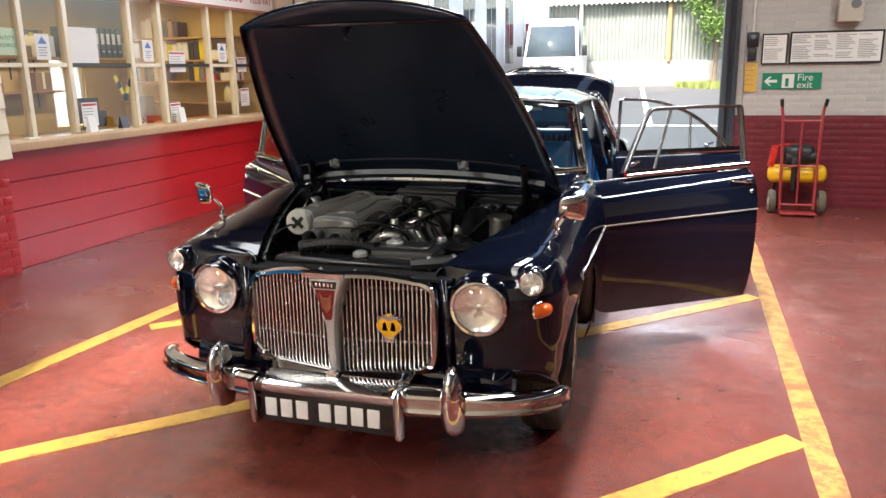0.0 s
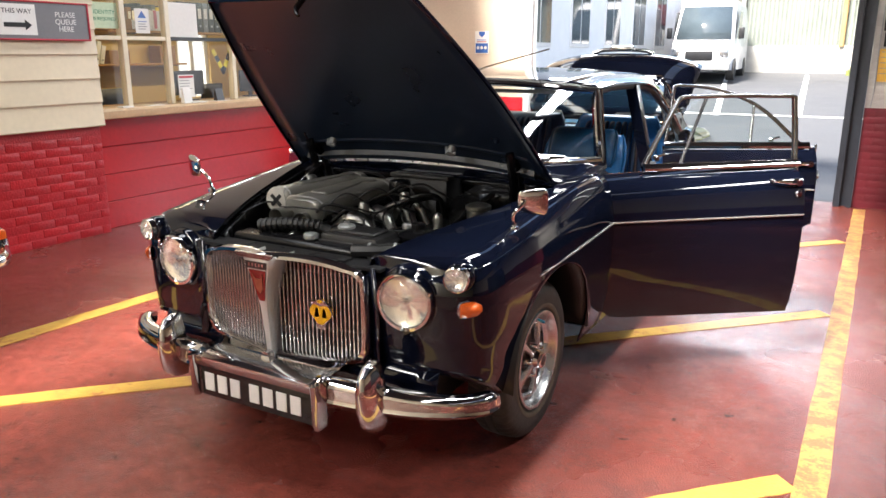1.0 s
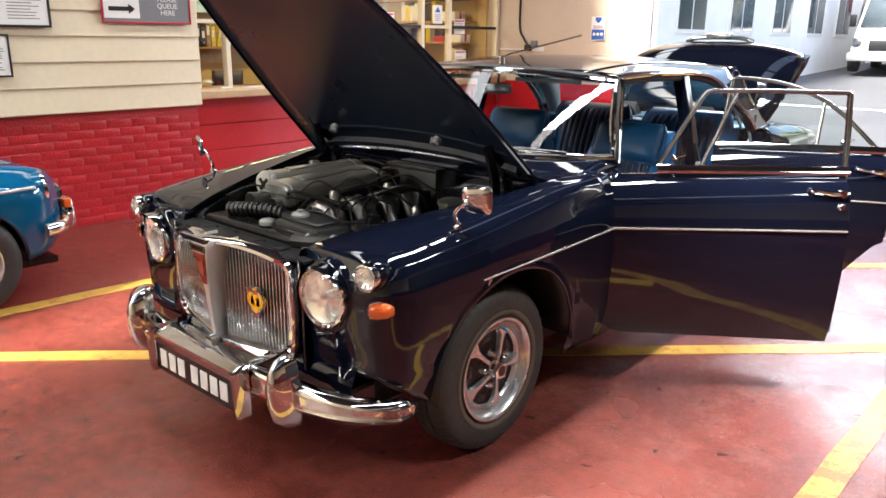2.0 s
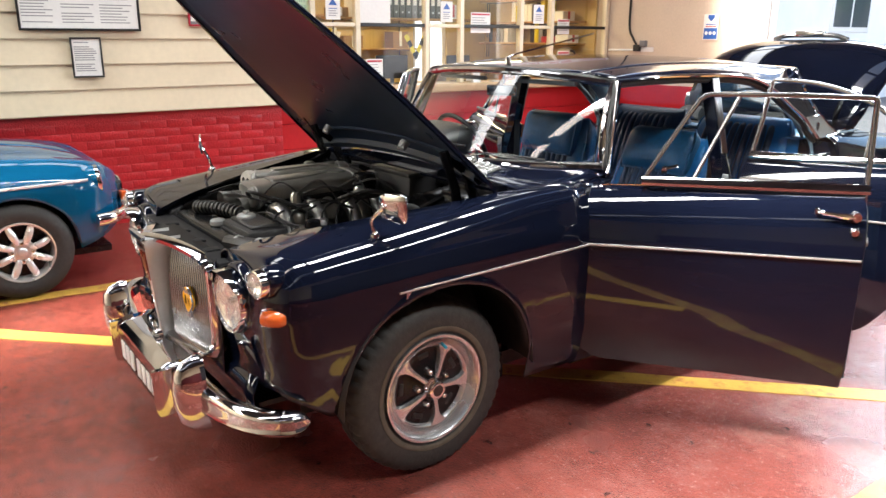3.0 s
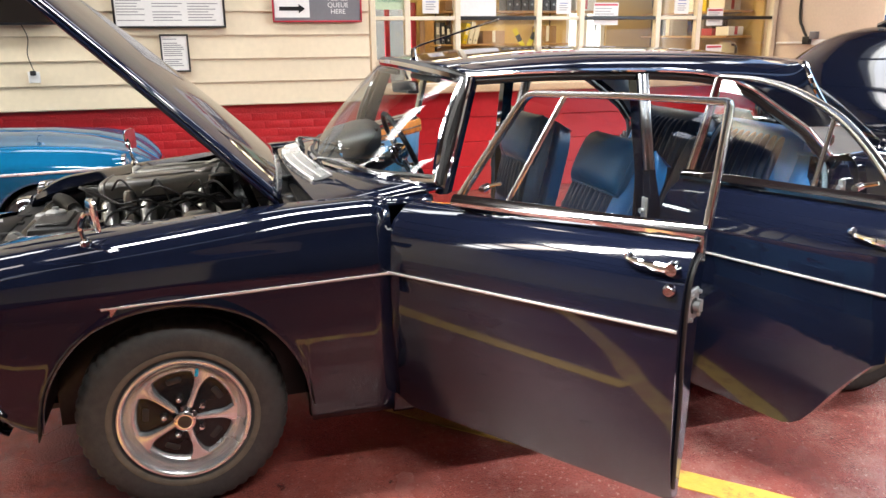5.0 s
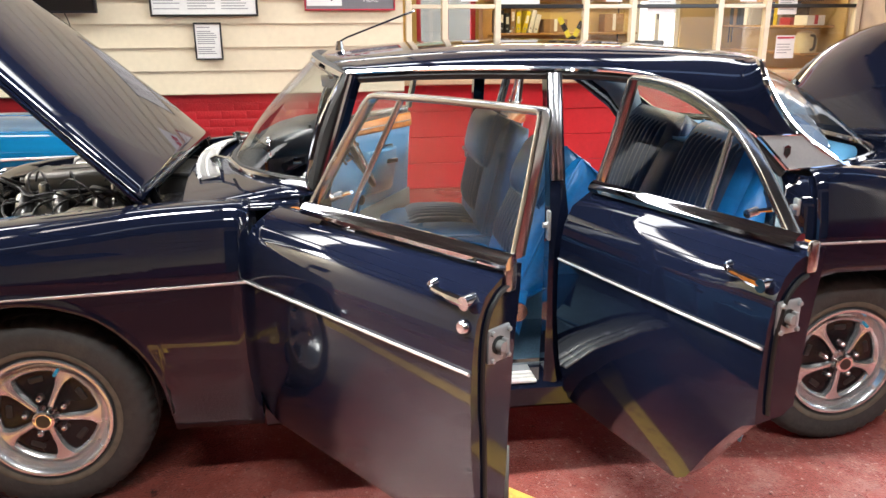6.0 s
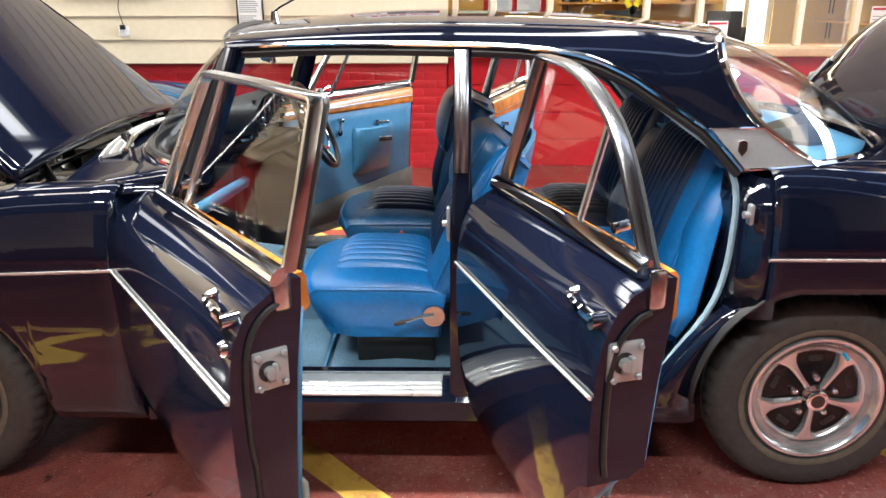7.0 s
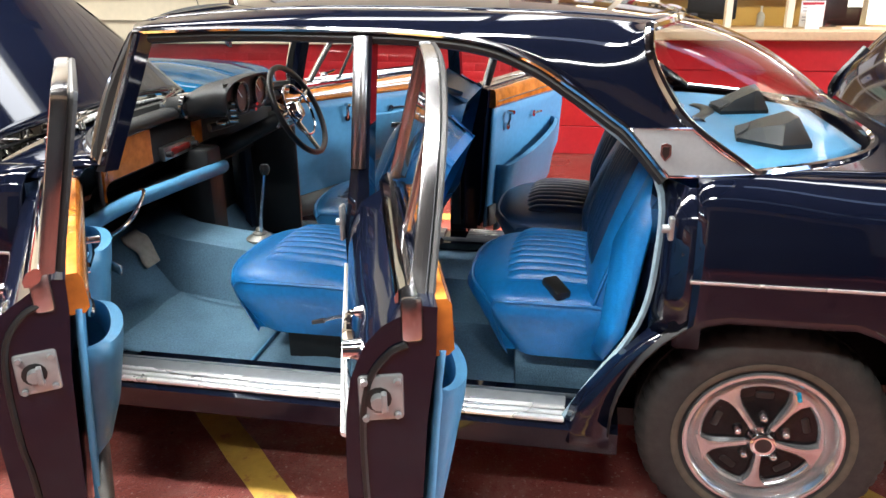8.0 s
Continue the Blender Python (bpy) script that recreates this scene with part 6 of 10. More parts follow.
for s in (1, -1):
    c = Vector((s * 0.558, -0.648, 0.742))
    bm = bmesh.new()
    revolve(bm, [(0.128, -0.09), (0.124, -0.03), (0.112, -0.006)], Matrix.Translation(c) @ pose(0, 0, 0, 90, 0, 4 * s), 36)
    part("lamp_pod", bm, PAINT, car, "navy headlamp pod", 60, 0.004)
    lamp("headlamp", c, 0.093, 0.03, 4 * s, LENS, "round headlamp in a chrome rim", s)
    # chrome peak over the headlamp
    bm = bmesh.new()
    m = Matrix.Translation(c) @ pose(0, 0, 0, 90, 0, 4 * s)
    rows = []
    for _k in range(17):
        _a = radians(20 + 140 * _k / 16)
        _d = 0.03 * math.sin(math.pi * _k / 16)
        rows.append([m @ Vector((0.109 * math.cos(_a), 0.109 * math.sin(_a), 0.0)), m @ Vector((0.110 * math.cos(_a), 0.110 * math.sin(_a), 0.022 + _d)), m @ Vector((0.116 * math.cos(_a), 0.116 * math.sin(_a), 0.0))])
    loft(bm, rows, False)
    part("lamp_peak", bm, CHROME, car, "chrome peak over the headlamp", 50, 0.003)
    c = Vector((s * 0.750, -0.625, 0.845))
    bm = bmesh.new()
    revolve(bm, [(0.052, -0.12), (0.050, -0.03), (0.047, -0.008)], Matrix.Translation(c) @ pose(0, 0, 0, 90, 0, 8 * s), 28)
    part("lamp_pod", bm, PAINT, car, "navy side lamp pod", 60, 0.004)
    lamp("side_lamp", c, 0.040, 0.03, 8 * s, LENS, "small round side lamp in a chrome rim", s)
    # amber indicator on the wing corner
    bm = bmesh.new()
    rings = []
    for _t, _w, _o in ((0, 0.010, 0.0), (0.08, 0.024, 0.02), (0.35, 0.028, 0.034), (0.7, 0.027, 0.034), (0.93, 0.022, 0.022), (1.0, 0.014, 0.0)):
        p = Vector((s * (0.762 + 0.052 * _t), -0.636 + 0.07 * _t, 0.735))
        n = Vector((s * (0.45 + 0.4 * _t), -0.9 + 0.35 * _t, 0)).normalized()
        rings.append([p + n * (_o * max(0, math.cos(a))) + Vector((0, 0, _w * math.sin(a))) - n * 0.01 for a in [radians(-90 + 180 * k / 10) for k in range(11)]])
    loft(bm, rings, False)
    ind = part("indicator", bm, AMBER, car, "amber indicator lens in a chrome base", 60, 0.003)
    bm = bmesh.new()
    rings = []
    for _t, _w, _o in ((-0.08, 0.012, 0.0), (0.02, 0.030, 0.010), (0.35, 0.035, 0.012), (0.8, 0.034, 0.013), (1.0, 0.028, 0.014), (1.1, 0.020, 0.010), (1.18, 0.006, 0.0)):
        p = Vector((s * (0.762 + 0.052 * _t), -0.636 + 0.07 * _t, 0.735))
        n = Vector((s * (0.45 + 0.4 * min(1, _t)), -0.9 + 0.35 * min(1, _t), 0)).normalized()
        rings.append([p + n * (_o * max(0, math.cos(a))) + Vector((0, 0, _w * math.sin(a))) - n * 0.01 for a in [radians(-90 + 180 * k / 10) for k in range(11)]])
    loft(bm, rings, False)
    part("indicator_base", bm, CHROME, ind, "chrome indicator base")

# ---- front bumper ----
bp_keys = [(-0.872, -0.535, 0.405), (-0.845, -0.625, 0.405), (-0.72, -0.705, 0.40), (-0.49, -0.752, 0.393), (0, -0.79, 0.39), (0.49, -0.752, 0.393), (0.72, -0.705, 0.40), (0.845, -0.625, 0.405), (0.872, -0.535, 0.405)]
path = spline(bp_keys, 56)
bm = bmesh.new()
rings = []
for _i, p in enumerate(path):
    a, b = path[max(0, _i - 1)], path[min(56, _i + 1)]
    t = (b - a).normalized()
    n = Vector((t.y, -t.x, 0))
    k = math.sqrt(max(0.02, 1 - (1 - min(1.0, min(_i, 56 - _i) / 5)) ** 2))
    f = lerp(abs(p.x), (0.45, 0.6, 0.87), (1.0, 0.86, 0.68))
    rings.append([p + n * (o * k) + Vector((0, 0, h * k * f)) for o, h in ((-0.03, 0.052), (-0.005, 0.058), (0.018, 0.045), (0.026, 0.02), (0.022, -0.01), (0.03, -0.03), (0.02, -0.048), (-0.005, -0.054), (-0.02, -0.04), (-0.008, 0.0))])
loft(bm, rings, True, True)
bumper = part("front_bumper", bm, CHROME, car, "curved chrome front bumper", 50)
for _x in (-0.49, 0.49):
    bm = bmesh.new()
    rings = []
    for _z, _w, _d in ((0.275, 0.010, 0.03), (0.285, 0.03, 0.055), (0.32, 0.044, 0.085), (0.38, 0.050, 0.10), (0.44, 0.048, 0.105), (0.50, 0.038, 0.095), (0.535, 0.026, 0.07), (0.552, 0.008, 0.03)):
        rings.append([(_x + _w * math.cos(a), -0.735 - (0.012 if _z > 0.3 else 0) - _d * max(0.0, math.sin(a)) + 0.02 * min(0, math.sin(a)), _z) for a in [2 * math.pi * k / 18 for k in range(18)]])
    loft(bm, rings, True, True)
    part("overrider", bm, CHROME, bumper, "chrome bumper overrider", 60)
# step over the number plate, plate and guards
bm = bmesh.new()
loft(bm, [[(x, -0.655, 0.462), (x, -0.80, 0.449), (x, -0.838, 0.432), (x, -0.842, 0.402)] for x in [-0.31 + 0.62 * i / 12 for i in range(13)]], False)
part("bumper_step", bm, CHROME, bumper, "chrome step above the number plate", 40, 0.006)
for _x in (-0.30, 0.30):
    bm = bmesh.new()
    rings = []
    for _z, _d in ((0.27, 0.012), (0.30, 0.02), (0.42, 0.024), (0.445, 0.03)):
        rings.append([(_x - 0.013, -0.80, _z), (_x - 0.013, -0.835 - _d, _z), (_x - 0.004, -0.842 - _d, _z), (_x + 0.008, -0.842 - _d, _z), (_x + 0.013, -0.835 - _d, _z), (_x + 0.013, -0.80, _z)])
    loft(bm, rings, True, True)
    part("plate_guard", bm, CHROME, bumper, "chrome plate guard", 40)
bm = bmesh.new()
box(bm, -0.275, 0.28, -0.836, -0.828, 0.275, 0.398, 0.004)
plate = part("number_plate", bm, PLATE_BLACK, car, "black number plate with raised pale bars")
_x = -0.255
for _w in (0.058, 0.058, 0.058, -0.03, 0.058, 0.058, 0.058, 0.058):
    if _w < 0:
        _x += 0.03
        continue
    bm = bmesh.new()
    box(bm, _x, _x + 0.05, -0.8395, -0.835, 0.300, 0.374, 0.002, 1)
    part("character_bar", bm, PLATE_WHITE, plate)
    _x += 0.0665

# ---- wing mirrors ----
for s, base, head in ((1, Vector((0.777, -0.226, 0.948)), Vector((0.832, -0.185, 1.045))), (-1, Vector((-0.788, -0.222, 0.953)), Vector((-0.868, -0.235, 1.06)))):
    bm = bmesh.new()
    revolve(bm, [(0.0, 0.018), (0.009, 0.014), (0.011, 0.006), (0.017, 0.003), (0.018, -0.01)], Matrix.Translation(base), 16)
    mir = part("wing_mirror", bm, CHROME, car, "chrome wing mirror on a curved stalk")
    bm = bmesh.new()
    tube(bm, spline([base, base + Vector((0, -0.012, 0.05)), base.lerp(head, 0.6) + Vector((0, -0.015, 0.035)), head + Vector((-0.032 * s, -0.024, 0.0))], 12), [0.008, 0.008, 0.007, 0.007, 0.0065, 0.0065, 0.0065, 0.0065, 0.0065, 0.007, 0.008, 0.009, 0.010], 8)
    part("mirror_stalk", bm, CHROME, mir)
    bm = bmesh.new()
    mm = Matrix.Translation(head) @ pose(0, 0, 0, 4, 0, 20 * s)
    rings = []
    for _o, _f in ((0.0, 1.0), (-0.003, 1.015), (-0.007, 1.0), (-0.011, 0.90), (-0.014, 0.45)):
        ring = []
        for _k in range(24):
            a = 2 * math.pi * _k / 24
            cx, cz = math.copysign(abs(math.cos(a)) ** 0.45, math.cos(a)) * 0.056, math.copysign(abs(math.sin(a)) ** 0.45, math.sin(a)) * 0.048
            ring.append(mm @ Vector((cx * _f, _o, cz * _f * (1 + 0.12 * cx / 0.056 * s))))
        rings.append(ring)
    loft(bm, rings, True, True)
    part("mirror_head", bm, CHROME, mir, "squared chrome mirror head", 40)

# roof aerial
bm = bmesh.new()
cyl(bm, (0.0, 1.0, 1.455), (0.0, 1.0, 1.49), 0.018, 0.012, 12)
tube(bm, [(0.0, 1.0, 1.487), (0.03, 1.03, 1.505), (0.30, 1.27, 1.60)], 0.004, 6)
part("roof_aerial", bm, CHROME, car, "thin chrome roof aerial")


# ---- wheels ----
def road_wheel(s, y, turn):
    m = Matrix.Translation((s * (0.714 if y < 1 else 0.70), y, 0.336)) @ pose(0, 0, 0, 0, 90 * s, 0) @ pose(0, 0, 0, 0, 0, turn)
    prof = [(0.205, 0.075), (0.225, 0.088), (0.25, 0.094), (0.285, 0.094), (0.312, 0.089), (0.330, 0.078), (0.341, 0.062), (0.3455, 0.04), (0.3455, 0.024), (0.338, 0.022), (0.338, 0.016), (0.346, 0.014), (0.346, -0.014), (0.338, -0.016), (0.338, -0.022), (0.3455, -0.024), (0.3455, -0.04), (0.341, -0.062), (0.330, -0.078), (0.30, -0.09), (0.21, -0.085)]
    seg = 144
    rings = []
    prof = [(0.212 + (r - 0.212) * 0.935, h) for r, h in prof]
    for r, h in prof:
        ring = []
        for k in range(seg):
            a = 2 * math.pi * k / seg
            rr = r - (0.007 if (k % 3 == 0 and r > 0.310 and abs(h) > 0.02) else 0)
            ring.append(m @ Vector((rr * math.cos(a), rr * math.sin(a), h)))
        rings.append(ring)
    bmx = bmesh.new()
    loft(bmx, rings, True)
    w = part("wheel", bmx, TYRE, car, "black treaded tyre on a chrome five-spoke steel wheel", 30)
    bmx = bmesh.new()
    revolve(bmx, [(0.222, 0.0915), (0.228, 0.0945), (0.238, 0.0965), (0.242, 0.0955)], m, 64)
    part("tyre_band", bmx, TYRE_RING, w, "brown scuffed tyre wall band", 60)
    bmx = bmesh.new()
    revolve(bmx, [(0.200, 0.06), (0.212, 0.086), (0.210, 0.094), (0.203, 0.096), (0.196, 0.090), (0.186, 0.070), (0.178, 0.054), (0.170, 0.056), (0.164, 0.066), (0.158, 0.064), (0.152, 0.05)], m, 64)
    part("rim", bmx, RIM_STEEL, w, "satin chromed wheel rim", 60)
    bmx = bmesh.new()
    revolve(bmx, [(0.172, 0.050), (0.15, 0.046), (0.10, 0.052), (0.055, 0.066), (0.03, 0.072), (0, 0.072)], m, 48)
    part("wheel_disc", bmx, BLACK_METAL, w, "black wheel centre", 60)
    for k in range(5):
        mk = m @ pose(0, 0, 0, 0, 0, 72 * k)
        bmx = bmesh.new()
        rings = []
        for r, hw, h in ((0.038, 0.011, 0.082), (0.07, 0.010, 0.080), (0.11, 0.012, 0.074), (0.135, 0.020, 0.070), (0.152, 0.036, 0.068), (0.165, 0.058, 0.067)):
            rings.append([mk @ Vector((r, -hw, h - 0.022)), mk @ Vector((r, -hw * 0.75, h - 0.003)), mk @ Vector((r, 0, h)), mk @ Vector((r, hw * 0.75, h - 0.003)), mk @ Vector((r, hw, h - 0.022))])
        loft(bmx, rings, False)
        part("spoke", bmx, RIM_STEEL, w, "", 50)
        mk = m @ pose(0, 0, 0, 0, 0, 72 * k + 36)
        bmx = bmesh.new()
        revolve(bmx, [(0.015, 0.058), (0.012, 0.066), (0.010, 0.082), (0.006, 0.087), (0, 0.088)], mk @ Matrix.Translation((0.066, 0, 0)), 8)
        part("wheel_nut", bmx, CHROME, w, "", 50)
        bmx = bmesh.new()
        vs = box(bmx, 0.112, 0.134, -0.024, 0.024, 0.044, 0.053, 0.006)
        bmesh.ops.transform(bmx, matrix=mk, verts=bmx.verts)
        part("vent_slot", bmx, RUBBER, w)
    bmx = bmesh.new()
    revolve(bmx, [(0.042, 0.07), (0.040, 0.085), (0.034, 0.094), (0.034, 0.106), (0.028, 0.111), (0.022, 0.110)], m, 32)
    hub = part("hub_cap", bmx, CHROME, w, "chrome hub cap with a dark badge", 50)
    bmx = bmesh.new()
    revolve(bmx, [(0.0225, 0.1095), (0.0, 0.111)], m, 24)
    part("hub_badge", bmx, BLACK_FRAME, hub)
    bmx = bmesh.new()
    mk = m @ pose(0, 0, 0, 0, 0, 150)
    cyl(bmx, mk @ Vector((0.165, 0, 0.06)), mk @ Vector((0.158, 0, 0.09)), 0.006, seg=8)
    part("valve_cap", bmx, mat("blue_valve_cap", (0.0, 0.25, 0.42), 0.4), w, "small blue valve cap")


for _s in (1, -1):
    road_wheel(_s, 0.0, 12)
    road_wheel(_s, 2.807, 0)
for _x in (0.60,):
    bm = bmesh.new()
    box(bm, _x, _x + 0.04, 0.42, 0.47, 0.19, 0.3, 0.01)
    part("jacking_point", bm, BLACK_METAL, car)
# ---- engine bay ----
def bay(name, bmx, material, label="", smooth=40, parent=None, solid=0.0):
    return part(name, bmx, material, parent or car, label, smooth, solid)


for s in (1, -1):
    bm = bmesh.new()
    rows = []
    for _i in range(14):
        y = -0.56 + 1.05 * _i / 13
        xi, zi = opening(y)
        rows.append([(s * (xi - 0.002), y, zi - 0.026), (s * (xi - 0.03), y, zi - 0.03), (s * (xi - 0.04), y, zi - 0.075), (s * (xi - 0.06), y, 0.72), (s * 0.40, y, 0.55), (s * 0.36, y, 0.30)])
    loft(bm, rows, False)
    bay("inner_wing", bm, BLACK_METAL, "black inner wing", 50, None, 0.004)
bm = bmesh.new()
box(bm, -0.60, 0.60, 0.465, 0.49, 0.28, 0.995)
box(bm, -0.58, 0.58, 0.43, 0.47, 0.965, 0.985, 0.004)
bay("bulkhead", bm, BLACK_METAL, "black engine bulkhead", 20)
bm = bmesh.new()
box(bm, -0.45, 0.45, -0.62, 0.47, 0.27, 0.29)
bay("undertray", bm, RUBBER, "", 0)
# radiator, slam panel
bm = bmesh.new()
box(bm, -0.45, 0.45, -0.645, -0.545, 0.825, 0.84, 0.005)
box(bm, -0.45, 0.45, -0.555, -0.545, 0.76, 0.838)
for _x in (-0.2, -0.06, 0.12, 0.27):
    box(bm, _x - 0.02, _x + 0.02, -0.63, -0.58, 0.838, 0.848, 0.004)
bay("slam_panel", bm, SATIN_BLACK, "black panel behind the grille", 30)
bm = bmesh.new()
box(bm, -0.34, 0.34, -0.535, -0.46, 0.36, 0.80, 0.008)
bay("radiator_core", bm, BLACK_METAL, "black radiator core", 30)
bm = bmesh.new()
box(bm, -0.35, 0.33, -0.545, -0.44, 0.80, 0.865, 0.018, 3)
rad = bay("radiator_tank", bm, BLACK_METAL, "black radiator top tank", 40)
bm = bmesh.new()
revolve(bm, [(0, 0.03), (0.022, 0.03), (0.03, 0.024), (0.032, 0.01), (0.02, 0.0)], pose(0.02, -0.49, 0.862), 16)
bay("radiator_cap", bm, STEEL, "steel radiator cap", 40, rad)
for _k in range(9):
    bm = bmesh.new()
    _x = -0.26 + 0.055 * _k
    box(bm, _x, _x + 0.03, -0.435, -0.40, 0.80, 0.845, 0.006, 1)
    bay("cowl_fin", bm, RUBBER, "", 30, rad)
bm = bmesh.new()
box(bm, 0.06, 0.33, -0.49, -0.33, 0.80, 0.900, 0.016, 2)
box(bm, 0.09, 0.30, -0.465, -0.355, 0.896, 0.912, 0.006, 1)
box(bm, 0.055, 0.335, -0.495, -0.325, 0.862, 0.874, 0.004, 1)
bay("fuse_box", bm, BLACK_PLASTIC, "black ribbed expansion box", 40)
bm = bmesh.new()
revolve(bm, [(0.036, 0.0), (0.036, 0.012), (0.03, 0.018), (0.012, 0.02), (0.012, 0.03), (0, 0.03)], pose(0.143, -0.42, 0.908), 16)
bay("box_cap", bm, STEEL, "steel filler cap", 40)
# hoses
for pts, r, mt, lb in (
    ([(0.46, -0.42, 0.84), (0.42, -0.48, 0.868), (0.35, -0.525, 0.868), (0.26, -0.54, 0.86)], 0.026, RUBBER, "black radiator hose"),
    ([(-0.26, -0.48, 0.89), (-0.16, -0.44, 0.90), (-0.06, -0.40, 0.895), (0.02, -0.36, 0.87)], 0.024, RUBBER, "ribbed black hose"),
    ([(0.10, 0.02, 0.93), (0.20, 0.06, 0.97), (0.24, 0.14, 0.95), (0.22, 0.22, 0.86)], 0.009, RUBBER, "black rubber pipe"),
    ([(-0.10, -0.30, 0.93), (0.0, -0.35, 0.98), (0.06, -0.25, 0.94), (0.12, -0.1, 0.86)], 0.007, RUBBER, "black cable"),
    ([(0.02, -0.28, 0.88), (0.18, -0.25, 0.86), (0.30, -0.15, 0.85), (0.34, 0.05, 0.84)], 0.005, RUBBER, "black cable"),
    ([(0.32, -0.32, 0.83), (0.42, -0.28, 0.88), (0.43, -0.18, 0.84), (0.38, -0.1, 0.78)], 0.012, RUBBER, "black rubber pipe"),
    ([(-0.36, 0.36, 0.98), (-0.30, 0.30, 1.0), (-0.22, 0.34, 0.99), (-0.14, 0.38, 0.93)], 0.007, RUBBER, "bundle of black wires"),
    ([(-0.40, 0.38, 0.96), (-0.33, 0.28, 0.985), (-0.24, 0.30, 0.97), (-0.18, 0.36, 0.90)], 0.007, RUBBER, "bundle of black wires"),
    ([(0.26, 0.18, 0.78), (0.33, 0.20, 0.86), (0.40, 0.24, 0.92), (0.44, 0.30, 0.96)], 0.013, BLACK_METAL, "coiled black spring"),
):
    bm = bmesh.new()
    tube(bm, spline(pts, 18), r, 8)
    bay("hose", bm, mt, lb)
# ribs of the corrugated hose
for _k in range(12):
    bm = bmesh.new()
    p = Vector((-0.25, -0.476, 0.890)).lerp(Vector((-0.02, -0.385, 0.893)), _k / 11) + Vector((0, 0, 0.008 * math.sin(math.pi * _k / 11)))
    cyl(bm, p - Vector((0.004, 0.0015, 0)), p + Vector((0.004, 0.0015, 0)), 0.0285, seg=14)
    bay("hose_rib", bm, RUBBER)
# loose wiring over the inlet pipes
for pts in (
    [(-0.02, -0.30, 0.90), (0.05, -0.27, 0.955), (0.13, -0.20, 0.93), (0.16, -0.10, 0.945), (0.19, 0.02, 0.90)],
    [(0.02, -0.12, 0.95), (0.10, -0.05, 0.985), (0.17, 0.04, 0.95), (0.21, 0.12, 0.88)],
    [(-0.05, -0.33, 0.86), (0.08, -0.31, 0.905), (0.22, -0.26, 0.875), (0.33, -0.10, 0.86)],
    [(0.05, 0.10, 0.97), (0.14, 0.16, 1.0), (0.22, 0.22, 0.95), (0.27, 0.30, 0.90)],
    [(-0.46, -0.36, 0.90), (-0.43, -0.25, 0.93), (-0.47, -0.10, 0.90), (-0.50, 0.05, 0.93)],
):
    bm = bmesh.new()
    tube(bm, spline(pts, 18), 0.0045, 6)
    bay("wire", bm, RUBBER, "thin black wire")
for _f in (0.0, 0.75):
    bm = bmesh.new()
    p, q = Vector((0.42, -0.48, 0.868)).lerp(Vector((0.30, -0.535, 0.864)), _f), Vector((0.42, -0.48, 0.868)).lerp(Vector((0.30, -0.535, 0.864)), _f + 0.1)
    cyl(bm, p, q, 0.030, seg=14)
    bay("hose_clip", bm, STEEL, "steel hose clip")
# engine block and manifold
bm = bmesh.new()
box(bm, -0.30, 0.26, -0.36, 0.34, 0.42, 0.72, 0.03)
bay("engine_block", bm, BLACK_METAL, "dark engine block", 40)
for s in (1, -1):
    bm = bmesh.new()
    box(bm, -0.075, 0.075, -0.30, 0.30, -0.03, 0.045, 0.02, 2, m=pose(s * 0.26 - 0.03, 0.0, 0.755, 0, 28 * s, 0))
    bay("rocker_cover", bm, ALU, "cast aluminium rocker cover", 40)
for _k, (_x, _y) in enumerate(((0.10, -0.24), (0.12, -0.10), (0.13, 0.05), (0.12, 0.18))):
    bm = bmesh.new()
    tube(bm, spline([(_x - 0.16, _y, 0.83), (_x - 0.07, _y - 0.01, 0.90), (_x - 0.01, _y, 0.89), (_x + 0.05, _y, 0.78)], 10), 0.030, 10)
    bay("inlet_pipe", bm, ALU, "cast aluminium inlet pipe")
for _x, _y in ((0.05, -0.17), (0.08, 0.11)):
    bm = bmesh.new()
    revolve(bm, [(0.05, 0.0), (0.05, 0.05), (0.04, 0.07), (0.024, 0.08), (0.022, 0.13), (0.015, 0.14), (0, 0.14)], pose(_x, _y, 0.825), 18)
    bay("carburettor_dome", bm, ALU, "aluminium carburettor dome")
bm = bmesh.new()
cyl(bm, (0.0, 0.0, 0.89), (0.09, -0.035, 0.885), 0.030, 0.030, 14)
cyl(bm, (0.09, -0.035, 0.885), (0.10, -0.039, 0.885), 0.04, 0.038, 14)
bay("breather", bm, ALU, "round aluminium breather")


# fluid canister on the bulkhead, black drum with a filler cap, plug leads
bm = bmesh.new()
revolve(bm, [(0.0, 0.036), (0.040, 0.034), (0.047, 0.026), (0.047, 0.012), (0.044, 0.010), (0.044, -0.03), (0.036, -0.036)], pose(-0.10, 0.30, 0.952), 28)
can = bay("fluid_canister", bm, BRUSHED, "dull silver fluid canister", 40)
bm = bmesh.new()
box(bm, -0.032, 0.032, 0.0, 0.006, -0.045, 0.04, 0.002, m=pose(-0.04, 0.335, 0.955))
bay("canister_bracket", bm, BRUSHED, "", 0, can)
bm = bmesh.new()
revolve(bm, [(0.0, 0.022), (0.02, 0.021), (0.07, 0.012), (0.078, 0.0), (0.078, -0.012), (0.06, -0.03)], pose(0.255, -0.17, 0.852), 32)
drum = bay("vacuum_drum", bm, BLACK_METAL, "round black enamelled drum", 50)
bm = bmesh.new()
revolve(bm, [(0.0, 0.042), (0.018, 0.041), (0.022, 0.034), (0.022, 0.018), (0.016, 0.014)], pose(0.265, -0.165, 0.852), 16)
bay("filler_cap", bm, BRUSHED, "", 30, drum)
